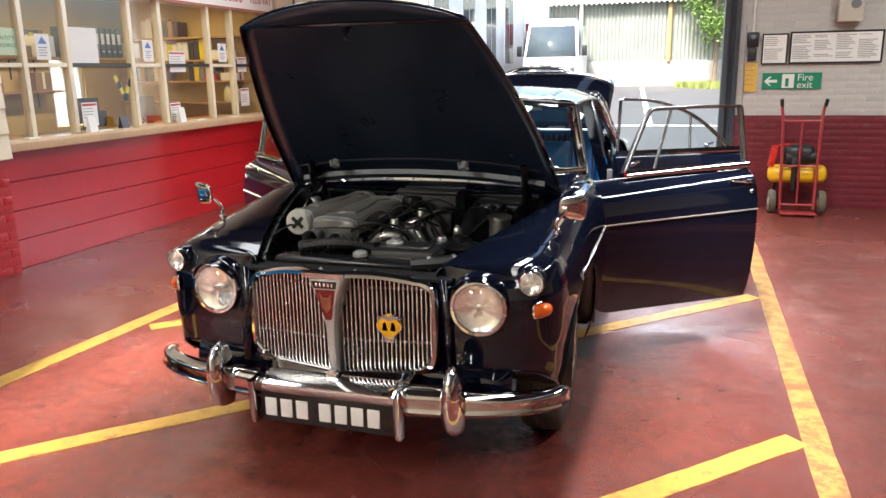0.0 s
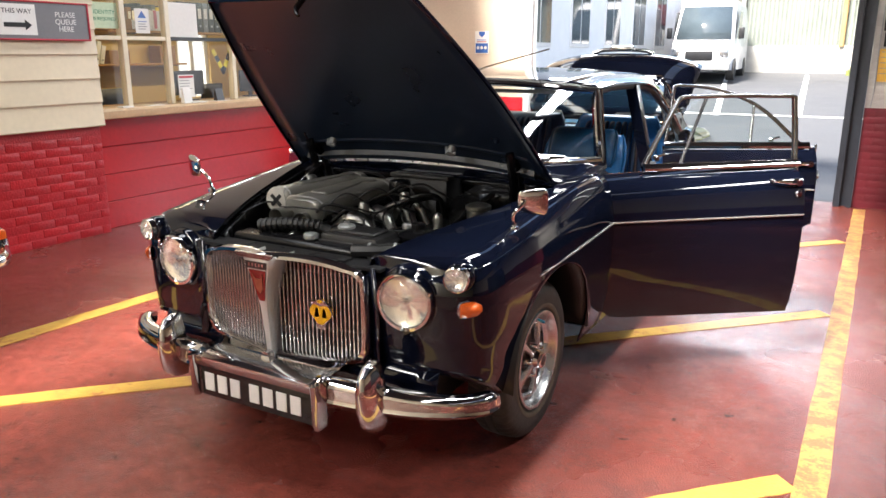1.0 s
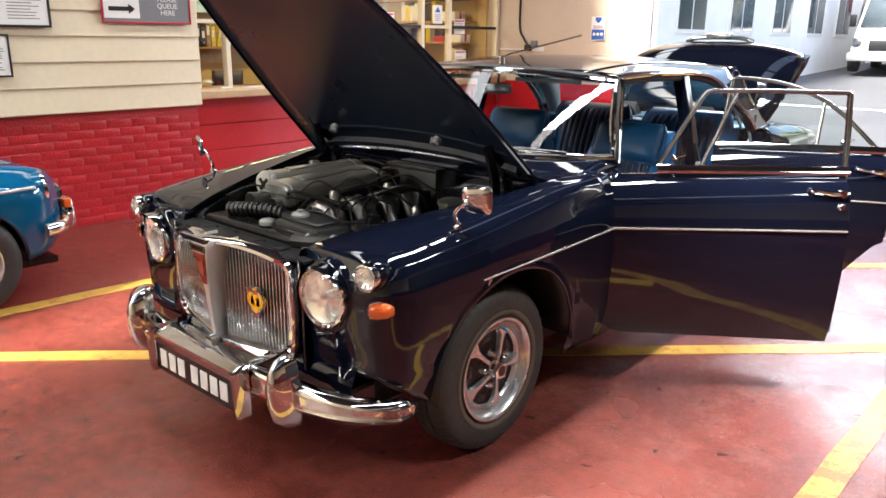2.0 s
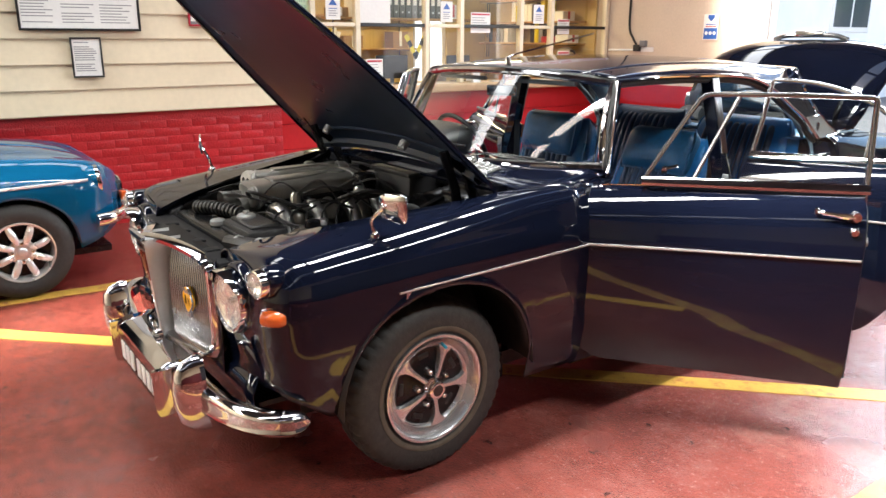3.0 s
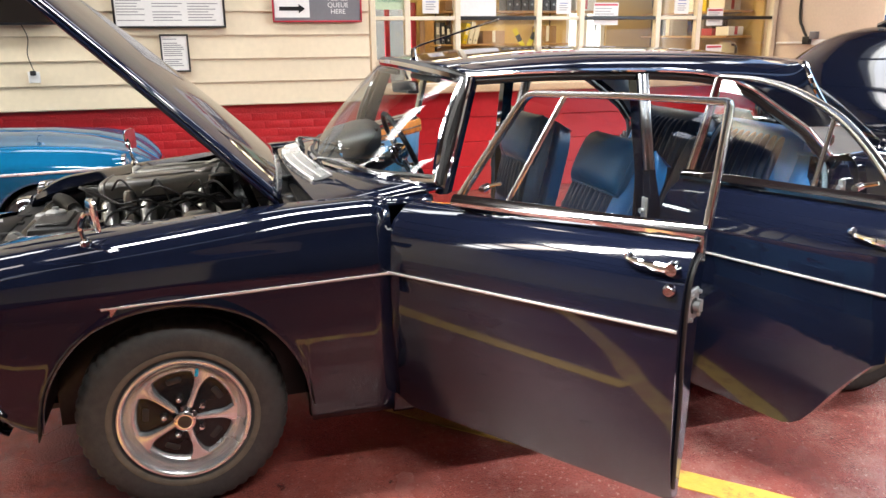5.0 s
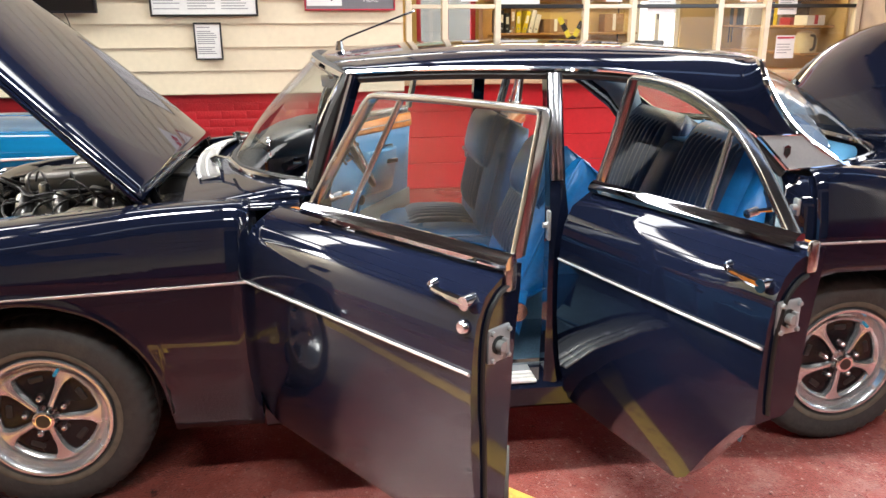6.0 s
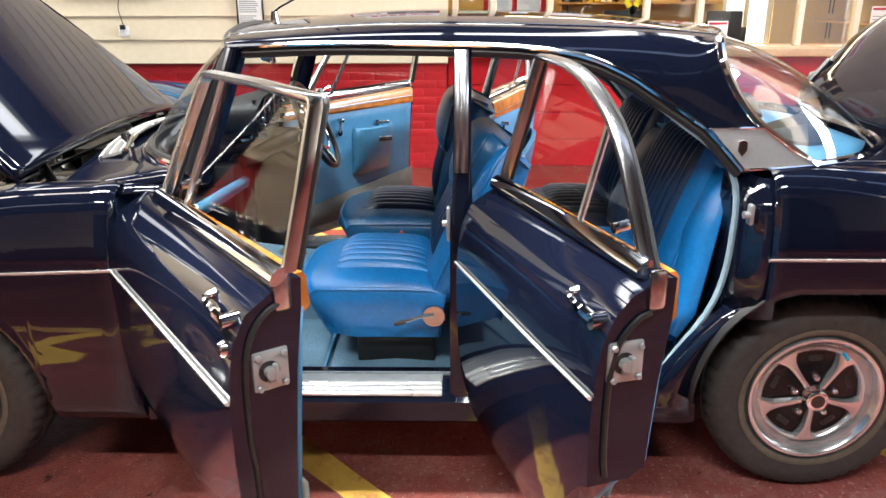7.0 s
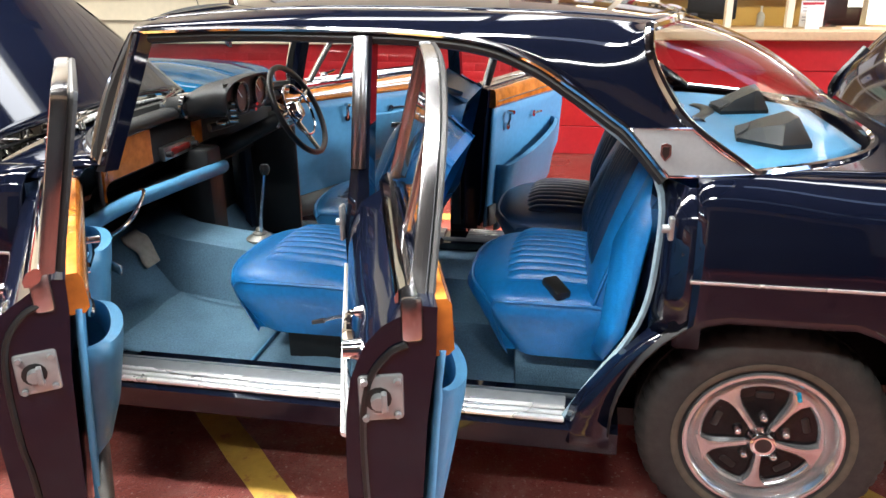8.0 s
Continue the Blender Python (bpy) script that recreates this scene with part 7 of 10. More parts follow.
for _k, (_a, _m, _b) in enumerate((((-0.10, -0.26, 0.93), (-0.01, -0.20, 1.0), (0.09, -0.12, 0.91)), ((-0.05, -0.10, 0.95), (0.06, -0.06, 1.005), (0.14, 0.0, 0.90)), ((0.02, 0.05, 0.96), (0.10, 0.10, 1.0), (0.16, 0.12, 0.90)), ((-0.30, -0.30, 0.93), (-0.12, -0.36, 0.955), (0.06, -0.24, 0.92)))):
    bm = bmesh.new()
    tube(bm, spline([_a, _m, _b], 16), 0.0042, 6)
    bay("plug_lead", bm, BLACK_PLASTIC, "thin black lead", 40)
# air cleaner: two oval canisters with snorkels
def canister(c0, c1, w, h, name, label, tilt=0):
    c0, c1 = Vector(c0), Vector(c1)
    d = (c1 - c0).normalized()
    sx = d.cross(Vector((0, 0, 1))).normalized()
    up = sx.cross(d)
    rings = []
    for f, k in ((0, 0.0), (0.0, 0.82), (0.015, 0.94), (0.04, 1.0), (0.93, 1.0), (0.975, 0.93), (1.0, 0.75), (1.0, 0.0)):
        p = c0.lerp(c1, f)
        rings.append([p + sx * (w * k * math.copysign(abs(math.cos(a)) ** 0.55, math.cos(a))) + up * (h * k * math.copysign(abs(math.sin(a)) ** 0.6, math.sin(a))) for a in [2 * math.pi * i / 28 for i in range(28)]])
    bmx = bmesh.new()
    loft(bmx, rings, True)
    o = bay(name, bmx, AIRBOX, label, 45)
    for f in (0.05, 0.90):
        bmx = bmesh.new()
        p = c0.lerp(c1, f)
        tube(bmx, [p + sx * (w * 1.01 * math.copysign(abs(math.cos(a)) ** 0.55, math.cos(a))) + up * (h * 1.01 * math.copysign(abs(math.sin(a)) ** 0.6, math.sin(a))) for a in [2 * math.pi * i / 28 for i in range(28)]], 0.004, 6, True)
        bay("seam", bmx, STEEL, "raised rolled seam", 45, o)
    # moulded channel along the top
    rows = []
    for i in range(11):
        f = 0.2 + 0.66 * i / 10
        p = c0.lerp(c1, f) + up * (h * 0.94)
        hw = w * 0.5 * math.sin(math.pi * min(1.0, 0.25 + f)) ** 0.4 if f < 0.75 else w * 0.5
        rows.append([p - sx * hw, p - sx * hw * 0.8 + up * 0.006, p + sx * hw * 0.8 + up * 0.006, p + sx * hw])
    bmx = bmesh.new()
    loft(bmx, rows, False)
    bay("top_channel", bmx, AIRBOX, "", 30, o, 0.004)
    return o


ac = canister((-0.195, -0.29, 0.928), (-0.135, 0.22, 0.955), 0.112, 0.050, "air_cleaner", "grey enamelled oval air cleaner")
ac2 = canister((-0.415, -0.17, 0.932), (-0.24, 0.24, 0.968), 0.072, 0.052, "air_cleaner", "grey enamelled air cleaner with a slotted end cap")
bm = bmesh.new()
tube(bm, [(-0.065, -0.26, 0.895), (-0.01, 0.22, 0.92)], 0.02, 8)
bay("fuel_rail", bm, BLACK_METAL, "black pipe under the air cleaner", 40)
for _x, _d in ((-0.272, 0.0), (-0.17, 0.04)):
    bm = bmesh.new()
    m = Matrix.Translation((_x, -0.285 + _d, 0.905 - 0.4 * _d)) @ pose(0, 0, 0, 90, 0, 4)
    revolve(bm, [(0.030, -0.03), (0.031, 0.05), (0.036, 0.085), (0.034, 0.088), (0.028, 0.06), (0.024, -0.02), (0, -0.02)], m, 22)
    bay("intake_snorkel", bm, AIRBOX, "flared grey intake snorkel", 50, ac)
bm = bmesh.new()
m = Matrix.Translation((-0.417, -0.174, 0.932)) @ pose(0, 0, 0, 90, 0, 8)
revolve(bm, [(0.058, -0.01), (0.06, 0.01), (0.054, 0.022), (0.0, 0.026)], m, 28)
cap = bay("end_cap", bm, mat("pale_end_cap", (0.5, 0.49, 0.45), 0.5), "pale round end cap with a cross slot", 50, ac2)
bm = bmesh.new()
for _a in (45, -45):
    vs = box(bm, -0.034, 0.034, -0.008, 0.008, 0.022, 0.030, 0.002, 1, m=m @ pose(0, 0, 0, 0, 0, _a))
bay("cross_slot", bm, RUBBER, "", 20, cap)
bm = bmesh.new()
revolve(bm, [(0, 0.025), (0.02, 0.025), (0.028, 0.018), (0.03, -0.02)], pose(-0.505, 0.167, 0.965), 14)
bay("filler_cap", bm, AIRBOX, "", 50, ac2)
# master cylinder, heater, battery and reservoirs
bm = bmesh.new()
revolve(bm, [(0.046, -0.16), (0.048, 0.0), (0.052, 0.004), (0.052, 0.03), (0.046, 0.05), (0.02, 0.056), (0, 0.056)], pose(0.012, 0.178, 0.955), 24)
bay("fluid_reservoir", bm, BLACK_METAL, "grey metal fluid reservoir can", 45)
bm = bmesh.new()
box(bm, -0.10, 0.20, 0.29, 0.46, 0.70, 1.005, 0.012)
box(bm, -0.11, 0.21, 0.28, 0.46, 1.0, 1.018, 0.004)
bay("battery_box", bm, BLACK_PLASTIC, "black box on the bulkhead", 40)
bm = bmesh.new()
cyl(bm, (0.10, 0.3, 0.86), (0.10, 0.40, 0.86), 0.10, 0.10, 28)
cyl(bm, (0.33, 0.26, 0.85), (0.33, 0.44, 0.86), 0.105, 0.115, 28)
bay("servo", bm, BLACK_METAL, "black round brake servo", 40)
bm = bmesh.new()
box(bm, 0.28, 0.52, 0.33, 0.46, 0.86, 0.965, 0.03, 3)
bay("heater_box", bm, BLACK_METAL, "black rounded heater box", 45)
bm = bmesh.new()
revolve(bm, [(0.05, -0.1), (0.05, 0.0), (0.056, 0.004), (0.056, 0.018), (0.04, 0.026), (0, 0.028)], pose(0.464, 0.096, 0.925), 24)
bay("reservoir_cap", bm, ALU, "aluminium capped reservoir", 45)
bm = bmesh.new()
revolve(bm, [(0.08, -0.03), (0.085, 0.0), (0.07, 0.012), (0.03, 0.02), (0.028, 0.045), (0.0, 0.047)], pose(0.375, -0.255, 0.878), 28)
bay("steering_reservoir", bm, BLACK_METAL, "flat round black reservoir with a cap", 45)
for _k, (_x, _y, _z) in enumerate(((0.28, -0.20, 0.83), (0.30, -0.05, 0.82), (0.26, 0.10, 0.86))):
    bm = bmesh.new()
    revolve(bm, [(0.022, -0.05), (0.024, 0.0), (0.018, 0.02), (0.008, 0.03), (0, 0.03)], pose(_x, _y, _z), 14)
    bay("small_canister", bm, ALU if _k else BLACK_METAL, "", 45)
bm = bmesh.new()
box(bm, 0.13, 0.21, 0.17, 0.25, 0.83, 0.93, 0.012)
bay("coil_box", bm, BLACK_PLASTIC, "black electrical box", 40)
for _a in range(6):
    bm = bmesh.new()
    tube(bm, spline([(0.17, 0.21, 0.93), (0.16 - 0.02 * _a, 0.16 - 0.05 * _a, 0.955 - 0.01 * _a), (0.14, 0.05 - 0.07 * _a, 0.90), (0.23, -0.02 - 0.06 * _a, 0.80)], 14), 0.0045, 6)
    bay("ignition_lead", bm, RUBBER, "black ignition lead")

# ---- cabin ----
bm = bmesh.new()
rows = [[(x, y, z) for x in (-0.63, -0.45, -0.14, -0.10, 0.10, 0.14, 0.45, 0.63)] for y, z in ((1.0, 0.312), (1.5, 0.31), (2.0, 0.31), (2.4, 0.31))]
rows = [[(x, y, z + ((0.22 if y < 1.2 else 0.16) if abs(x) < 0.12 else 0)) for x, y, z in r] for r in rows]
toe = [[(x, 0.50, 0.62) for x in (-0.63, -0.45, -0.14, -0.10, 0.10, 0.14, 0.45, 0.63)], [(x, 0.70, 0.36 + (0.21 if abs(x) < 0.12 else 0)) for x in (-0.63, -0.45, -0.14, -0.10, 0.10, 0.14, 0.45, 0.63)]]
loft(bm, toe + rows, False)
carpet = part("carpet", bm, CARPET, car, "worn blue floor carpet", 50, 0.01)
bm = bmesh.new()
grid(bm, lambda u, v: Vector((0.18 + 0.45 * v, 0.74 + 0.48 * u, 0.325 + 0.006 * math.sin(9 * u + 5 * v) * math.sin(7 * v) + (0.05 * (1 - u) ** 4))), 14, 14)
part("loose_mat", bm, CARPET, car, "rumpled loose blue carpet mat", 60, 0.008)
bm = bmesh.new()
tube(bm, [(0.63, 0.76, 0.335), (0.63, 1.22, 0.333), (0.18, 1.22, 0.333)], 0.007, 6)
part("mat_binding", bm, VINYL_BLUE, car, "pale blue mat binding")
bm = bmesh.new()
grid(bm, lambda u, v: Vector((0.28 + 0.36 * v, 1.24 + 0.36 * u, 0.328 + 0.005 * math.sin(8 * u + 4 * v))), 8, 8)
part("loose_mat", bm, CARPET, car, "rumpled loose blue carpet mat", 60, 0.012)
for s in (1, -1):
    bm = bmesh.new()
    loft(bm, [[(s * 0.635, y, 0.31), (s * 0.66, y, 0.45 if y < 0.71 else 0.352), (s * 0.68, y, 0.95 if y < 0.71 else 0.356)] for y in (0.5, 0.66, 0.70, 0.72, 1.6, 2.3)], False)
    part("kick_panel", bm, mat("dark_trim_board", (0.06, 0.075, 0.09), 0.6, var=0.2), car, "", 50, 0.01)


def cushion(name, x0, x1, y0, y1, z0, z1, m, label, parent, mtl, flutes=0, fl_mat=None, crown=0.03, front_drop=0.0, bow=0.0):
    """A padded squab: rounded block with a raised fluted panel and piping."""
    bmx = bmesh.new()
    nx, ny = 22, 22

    def top(u, v):
        e = math.sqrt(max(0, (1 - abs(2 * u - 1) ** 5) * (1 - abs(2 * v - 1) ** 5)))
        sq = 1 - 0.10 * max(0.0, 1 - v / 0.25) ** 2
        if name in ("backrest", "head_pad"):
            sq -= 0.16 * max(0.0, (v - 0.7) / 0.3) ** 2.5
        return Vector(((x0 + x1) / 2 + (x1 - x0) * (u - 0.5) * sq, y0 + (y1 - y0) * v + bow * abs(2 * u - 1) ** 3 * (1 - v) ** 2, z1 - 0.055 * (1 - e) + crown * math.sin(math.pi * u) * math.sin(math.pi * v) - front_drop * (1 - v) ** 3))
    rows = []
    for j in range(ny + 1):
        v = j / ny
        ta, tb = top(0, v), top(1, v)
        lo = y0 + 0.10 + (y1 - y0 - 0.12) * v + bow * 0.8 * (1 - v) ** 2
        row = [Vector((ta.x + 0.04, lo, z0)), Vector((ta.x + 0.012, y0 + 0.012 + (y1 - y0 - 0.02) * v + bow * (1 - v) ** 2, ta.z * 0.65 + z0 * 0.35))] + [top(i / nx, v) for i in range(nx + 1)] + [Vector((tb.x - 0.012, y0 + 0.012 + (y1 - y0 - 0.02) * v + bow * (1 - v) ** 2, tb.z * 0.65 + z0 * 0.35)), Vector((tb.x - 0.04, lo, z0))]
        rows.append(row)
    a = [Vector((p.x, y0 + 0.10 + bow * 0.8 * abs(2 * (p.x - x0) / (x1 - x0) - 1) ** 3, z0)) for p in rows[0]]
    b = [Vector((p.x, y1 - 0.03, z0)) for p in rows[-1]]
    loft(bmx, [a] + rows + [b], False)
    bmesh.ops.transform(bmx, matrix=m, verts=bmx.verts)
    o = part(name, bmx, mtl, parent, label, 70)
    if flutes:
        fx0, fx1, fy0, fy1 = x0 + 0.09, x1 - 0.09, y0 + 0.12, y1 - 0.05
        bmx = bmesh.new()
        w = (fx1 - fx0) / flutes
        n2 = flutes * 6
        rows = []
        for j in range(13):
            v = (fy0 + (fy1 - fy0) * j / 12 - y0) / (y1 - y0)
            row = []
            for i in range(n2 + 1):
                u = (fx0 + (fx1 - fx0) * i / n2 - x0) / (x1 - x0)
                p = top(u, v)
                row.append(p + Vector((0, 0, -0.008 + 0.026 * abs(math.sin(math.pi * i / 6)) ** 0.6 * min(1, j * 0.7, (12 - j) * 0.7 + 0.2))))
            rows.append(row)
        loft(bmx, rows, False)
        bmesh.ops.transform(bmx, matrix=m, verts=bmx.verts)
        part("fluted_panel", bmx, fl_mat or mtl, o, "pleated leather panel", 60)
    bmx = bmesh.new()
    ring = [top(i / 16, 0.03) for i in range(17)] + [top(0.985, j / 12) for j in range(1, 13)]
    ring = [top(0.015, 1 - j / 12) for j in range(12)] + ring
    tube(bmx, ring, 0.006, 6)
    bmesh.ops.transform(bmx, matrix=m, verts=bmx.verts)
    part("piping", bmx, mtl, o)
    return o


def front_seat(x, dy, worn, lean):
    st = part("seat_base", (lambda b: (box(b, x - 0.17, x + 0.17, 1.33 + dy, 1.60 + dy, 0.32, 0.46, 0.01), b)[1])(bmesh.new()), RUBBER, car, "black seat frame")
    tagged(st, "blue leather front seat on a black frame")
    # worn picks the dimmer leather copies, with shade in their colour
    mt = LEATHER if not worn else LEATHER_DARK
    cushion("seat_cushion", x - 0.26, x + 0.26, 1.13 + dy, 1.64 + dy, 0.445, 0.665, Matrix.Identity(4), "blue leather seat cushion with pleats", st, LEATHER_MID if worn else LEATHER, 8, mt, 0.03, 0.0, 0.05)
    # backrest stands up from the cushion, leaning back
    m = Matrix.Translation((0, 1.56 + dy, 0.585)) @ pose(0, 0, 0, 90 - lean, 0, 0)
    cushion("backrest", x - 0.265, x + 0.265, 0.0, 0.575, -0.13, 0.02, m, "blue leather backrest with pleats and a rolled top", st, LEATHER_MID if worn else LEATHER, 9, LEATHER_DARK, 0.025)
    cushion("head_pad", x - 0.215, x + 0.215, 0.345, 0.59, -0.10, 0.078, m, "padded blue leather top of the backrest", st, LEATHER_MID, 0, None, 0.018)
    bmx = bmesh.new()
    cyl(bmx, (x + 0.275, 1.60 + dy, 0.545), (x + 0.262, 1.60 + dy, 0.545), 0.036, seg=28)
    tube(bmx, [(x + 0.275, 1.60 + dy, 0.55), (x + 0.28, 1.55 + dy, 0.545), (x + 0.285, 1.50 + dy, 0.53)], [0.009, 0.006, 0.006], 8)
    lv = part("recline_lever", bmx, CHROME_DULL, st, "chrome recliner disc and lever")
    bmx = bmesh.new()
    tube(bmx, [(x + 0.285, 1.51 + dy, 0.532), (x + 0.287, 1.47 + dy, 0.522)], [0.009, 0.007], 8)
    part("lever_tip", bmx, BLACK_PLASTIC, lv, "black lever tip")
    return st


front_seat(0.36, 0.0, False, 25)
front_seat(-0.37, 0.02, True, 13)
bm = bmesh.new()
tube(bm, [(0.075, 1.60, 0.46), (0.085, 1.56, 0.56), (0.10, 1.50, 0.625)], [0.012, 0.012, 0.014], 8, flat=1.6)
box(bm, -0.022, 0.022, -0.045, 0.03, -0.012, 0.012, 0.006, m=pose(0.112, 1.495, 0.632, -40, 0, 0))
buckle = part("belt_buckle", bm, BLACK_PLASTIC, car, "black belt buckle on a stalk")
bm = bmesh.new()
box(bm, -0.017, 0.017, -0.012, 0.012, -0.010, 0.010, 0.003, m=pose(0.116, 1.461, 0.602 + 0.058, -40, 0, 0))
part("release_button", bm, RED_PLASTIC, buckle, "red release button")
bm = bmesh.new()
box(bm, 0.092, 0.128, 1.466, 1.472, 0.635, 0.655)
part("buckle_button", bm, mat("red_button", (0.5, 0.03, 0.015), 0.4), car)
# rear bench
bench = part("rear_bench", (lambda b: (box(b, -0.57, 0.57, 2.10, 2.40, 0.31, 0.49, 0.02), b)[1])(bmesh.new()), CARPET, car, "blue leather rear bench seat")
# far half and backrest pleats take the dark copy, shade painted in
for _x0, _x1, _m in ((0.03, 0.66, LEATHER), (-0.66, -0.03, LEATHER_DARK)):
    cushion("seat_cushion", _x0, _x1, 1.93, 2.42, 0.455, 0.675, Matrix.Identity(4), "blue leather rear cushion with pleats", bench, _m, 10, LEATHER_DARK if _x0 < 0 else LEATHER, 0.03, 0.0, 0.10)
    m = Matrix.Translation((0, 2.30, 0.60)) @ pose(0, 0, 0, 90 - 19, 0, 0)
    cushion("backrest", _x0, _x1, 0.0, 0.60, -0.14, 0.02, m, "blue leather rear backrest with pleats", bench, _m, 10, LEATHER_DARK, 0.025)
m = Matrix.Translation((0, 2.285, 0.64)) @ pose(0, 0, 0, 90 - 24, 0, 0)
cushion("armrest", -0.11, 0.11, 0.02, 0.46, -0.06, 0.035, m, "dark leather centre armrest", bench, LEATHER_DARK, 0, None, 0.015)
bm = bmesh.new()
box(bm, -0.045, 0.045, -0.025, 0.025, -0.014, 0.014, 0.008, m=pose(0.605, 2.225, 0.676, 0, 14, 35))
part("belt_buckle", bm, RUBBER, bench, "black belt buckle on the seat")
for s in (1, -1):
    bm = bmesh.new()
    loft(bm, [[(s * 0.67, 2.34, 0.52), (s * 0.735, 2.37, 0.52)], [(s * 0.67, 2.36, 0.60), (s * 0.735, 2.42, 0.60)], [(s * 0.655, 2.38, 0.85), (s * 0.73, 2.46, 0.85)], [(s * 0.64, 2.47, 1.06), (s * 0.70, 2.50, 1.06)]], False)
    part("quarter_trim", bm, LEATHER, car, "blue rear quarter trim", 60, 0.012)
    bm = bmesh.new()
    loft(bm, [[(s * 0.665, 2.58, 1.065), (s * 0.70, 2.49, 1.065)], [(s * 0.645, 2.52, 1.22), (s * 0.675, 2.36, 1.22)], [(s * 0.60, 2.42, 1.36), (s * 0.645, 2.18, 1.34)], [(s * 0.55, 2.36, 1.40), (s * 0.60, 2.05, 1.39)]], False)
    part("pillar_lining", bm, mat("pale_grey_cloth", (0.34, 0.35, 0.35), 0.9, var=0.1), car, "pale grey cloth pillar lining", 60, 0.008)
# parcel shelf with loudspeakers
bm = bmesh.new()
grid(bm, lambda u, v: Vector(((2 * v - 1) * (0.69 - 0.38 * u**3), 2.46 + 0.62 * u, 1.062 - 0.004 * u)), 12, 12)
shelf = part("parcel_shelf", bm, VINYL_BLUE, car, "blue rear parcel shelf", 60, 0.012)
for s in (1, -1):
    base = [(0.15, 2.75), (0.31, 2.73), (0.41, 2.84), (0.37, 2.93), (0.20, 2.92)]
    crest = [(0.19, 2.80), (0.285, 2.775), (0.365, 2.85), (0.34, 2.89), (0.22, 2.885)]
    bm = bmesh.new()
    loft(bm, [[(s * x, y, 1.064) for x, y in base], [(s * x, y, 1.078) for x, y in base], [(s * x, y, lerp(y, (2.77, 2.89), (1.10, 1.15))) for x, y in crest]], True, True)
    spk = part("loudspeaker", bm, BLACK_PLASTIC, shelf, "black wedge loudspeaker", 25)
    bm = bmesh.new()
    front = [((0.165, 2.752), (0.305, 2.735), (0.28, 2.768), (0.195, 2.79)), (1.082, 1.082, 1.097, 1.101)]
    bm.faces.new([bm.verts.new((s * p[0], p[1] - 0.004, z + 0.003)) for p, z in zip(front[0], front[1])])
    part("speaker_mesh", bm, mat("grey_speaker_mesh", (0.03, 0.03, 0.032), 0.6, var=0.2, bump=0.5, bscale=500), spk, "", 0, 0.003)
# dark sunshade cloth folded on the shelf
bm = bmesh.new()
grid(bm, lambda u, v: Vector((-0.34 + 0.34 * v, 2.66 + 0.05 * u + 0.03 * math.sin(5 * v), 1.066 + 0.007 * math.sin(math.pi * u) * (1 + 0.5 * math.sin(9 * v)))), 8, 14)
part("folded_strap", bm, BLACK_PLASTIC, shelf, "black belt webbing lying on the shelf", 60, 0.004)
# dashboard: far forward, wrapping back at its ends along the curved windscreen
def dash_y(x):
    return max(0.672, ws_bot(x).y + 0.04)


bm = bmesh.new()
rows = []
for _i in range(37):
    x = -0.68 + 1.36 * _i / 36
    yf = dash_y(x)
    yb = ws_bot(x).y + 0.012
    zt = 1.056 - 0.016 * (abs(x) / 0.68) ** 2
    rows.append([(x, yb, zt - 0.014), (x, yb + (yf - yb) * 0.5, zt - 0.002), (x, yf - 0.012, zt), (x, yf, zt - 0.008), (x, yf + 0.006, zt - 0.022), (x, yf, zt - 0.034), (x, yf - 0.014, zt - 0.04)])
loft(bm, rows, False)
dash = part("dashboard", bm, BLACK_PLASTIC, car, "black padded dashboard top", 50, 0.008)
bm = bmesh.new()
rows = [[(x, dash_y(x) - 0.02, 1.02), (x, dash_y(x) - 0.024, 0.88), (x, dash_y(x) - 0.06, 0.86)] for x in [-0.66 + 0.04 * i for i in range(34)]]
loft(bm, rows, False)
part("dash_face", bm, BLACK_PLASTIC, dash, "", 40, 0.012)
for _x0, _x1, _z0, _z1 in ((0.125, 0.64, 0.882, 1.014), (-0.265, -0.20, 0.882, 0.98)):
    bm = bmesh.new()
    loft(bm, [[(x, dash_y(x) - 0.02 + d, z) for d, z in ((0.0, _z1), (0.018, _z1), (0.018, _z1 - 0.004), (0.014, _z0), (-0.004, _z0))] for x in [_x0 + (_x1 - _x0) * i / 20 for i in range(21)]], True, True)
    wf = part("wood_facia", bm, WOOD, dash, "varnished walnut facia panel", 30)
    bm = bmesh.new()
    tube(bm, [(x, dash_y(x), _z1 + 0.003) for x in [_x0 + (_x1 - _x0) * i / 20 for i in range(21)]], 0.003, 6)
    part("bright_bead", bm, CHROME_DULL, wf)
bm = bmesh.new()
box(bm, -0.18, 0.06, 0.65, 0.678, 0.872, 0.926, 0.004)
radio = part("radio", bm, ALU, dash, "small chrome fronted radio", 30)
bm = bmesh.new()
box(bm, -0.13, 0.01, 0.676, 0.682, 0.885, 0.913, 0.002)
part("radio_dial", bm, RED_BADGE, radio, "dull red tuning dial", 30)
for _x in (-0.16, 0.04):
    bm = bmesh.new()
    cyl(bm, (_x, 0.672, 0.898), (_x, 0.70, 0.898), 0.014, 0.011, 14)
    part("knob", bm, BLACK_PLASTIC, radio)
bm = bmesh.new()
cyl(bm, (-0.12, 0.60, 1.045), (-0.12, 0.684, 1.056), 0.044, 0.046, 20)
vh = part("air_vent", bm, BLACK_PLASTIC, dash, "round swivelling air vent with a chrome rim", 50)
bm = bmesh.new()
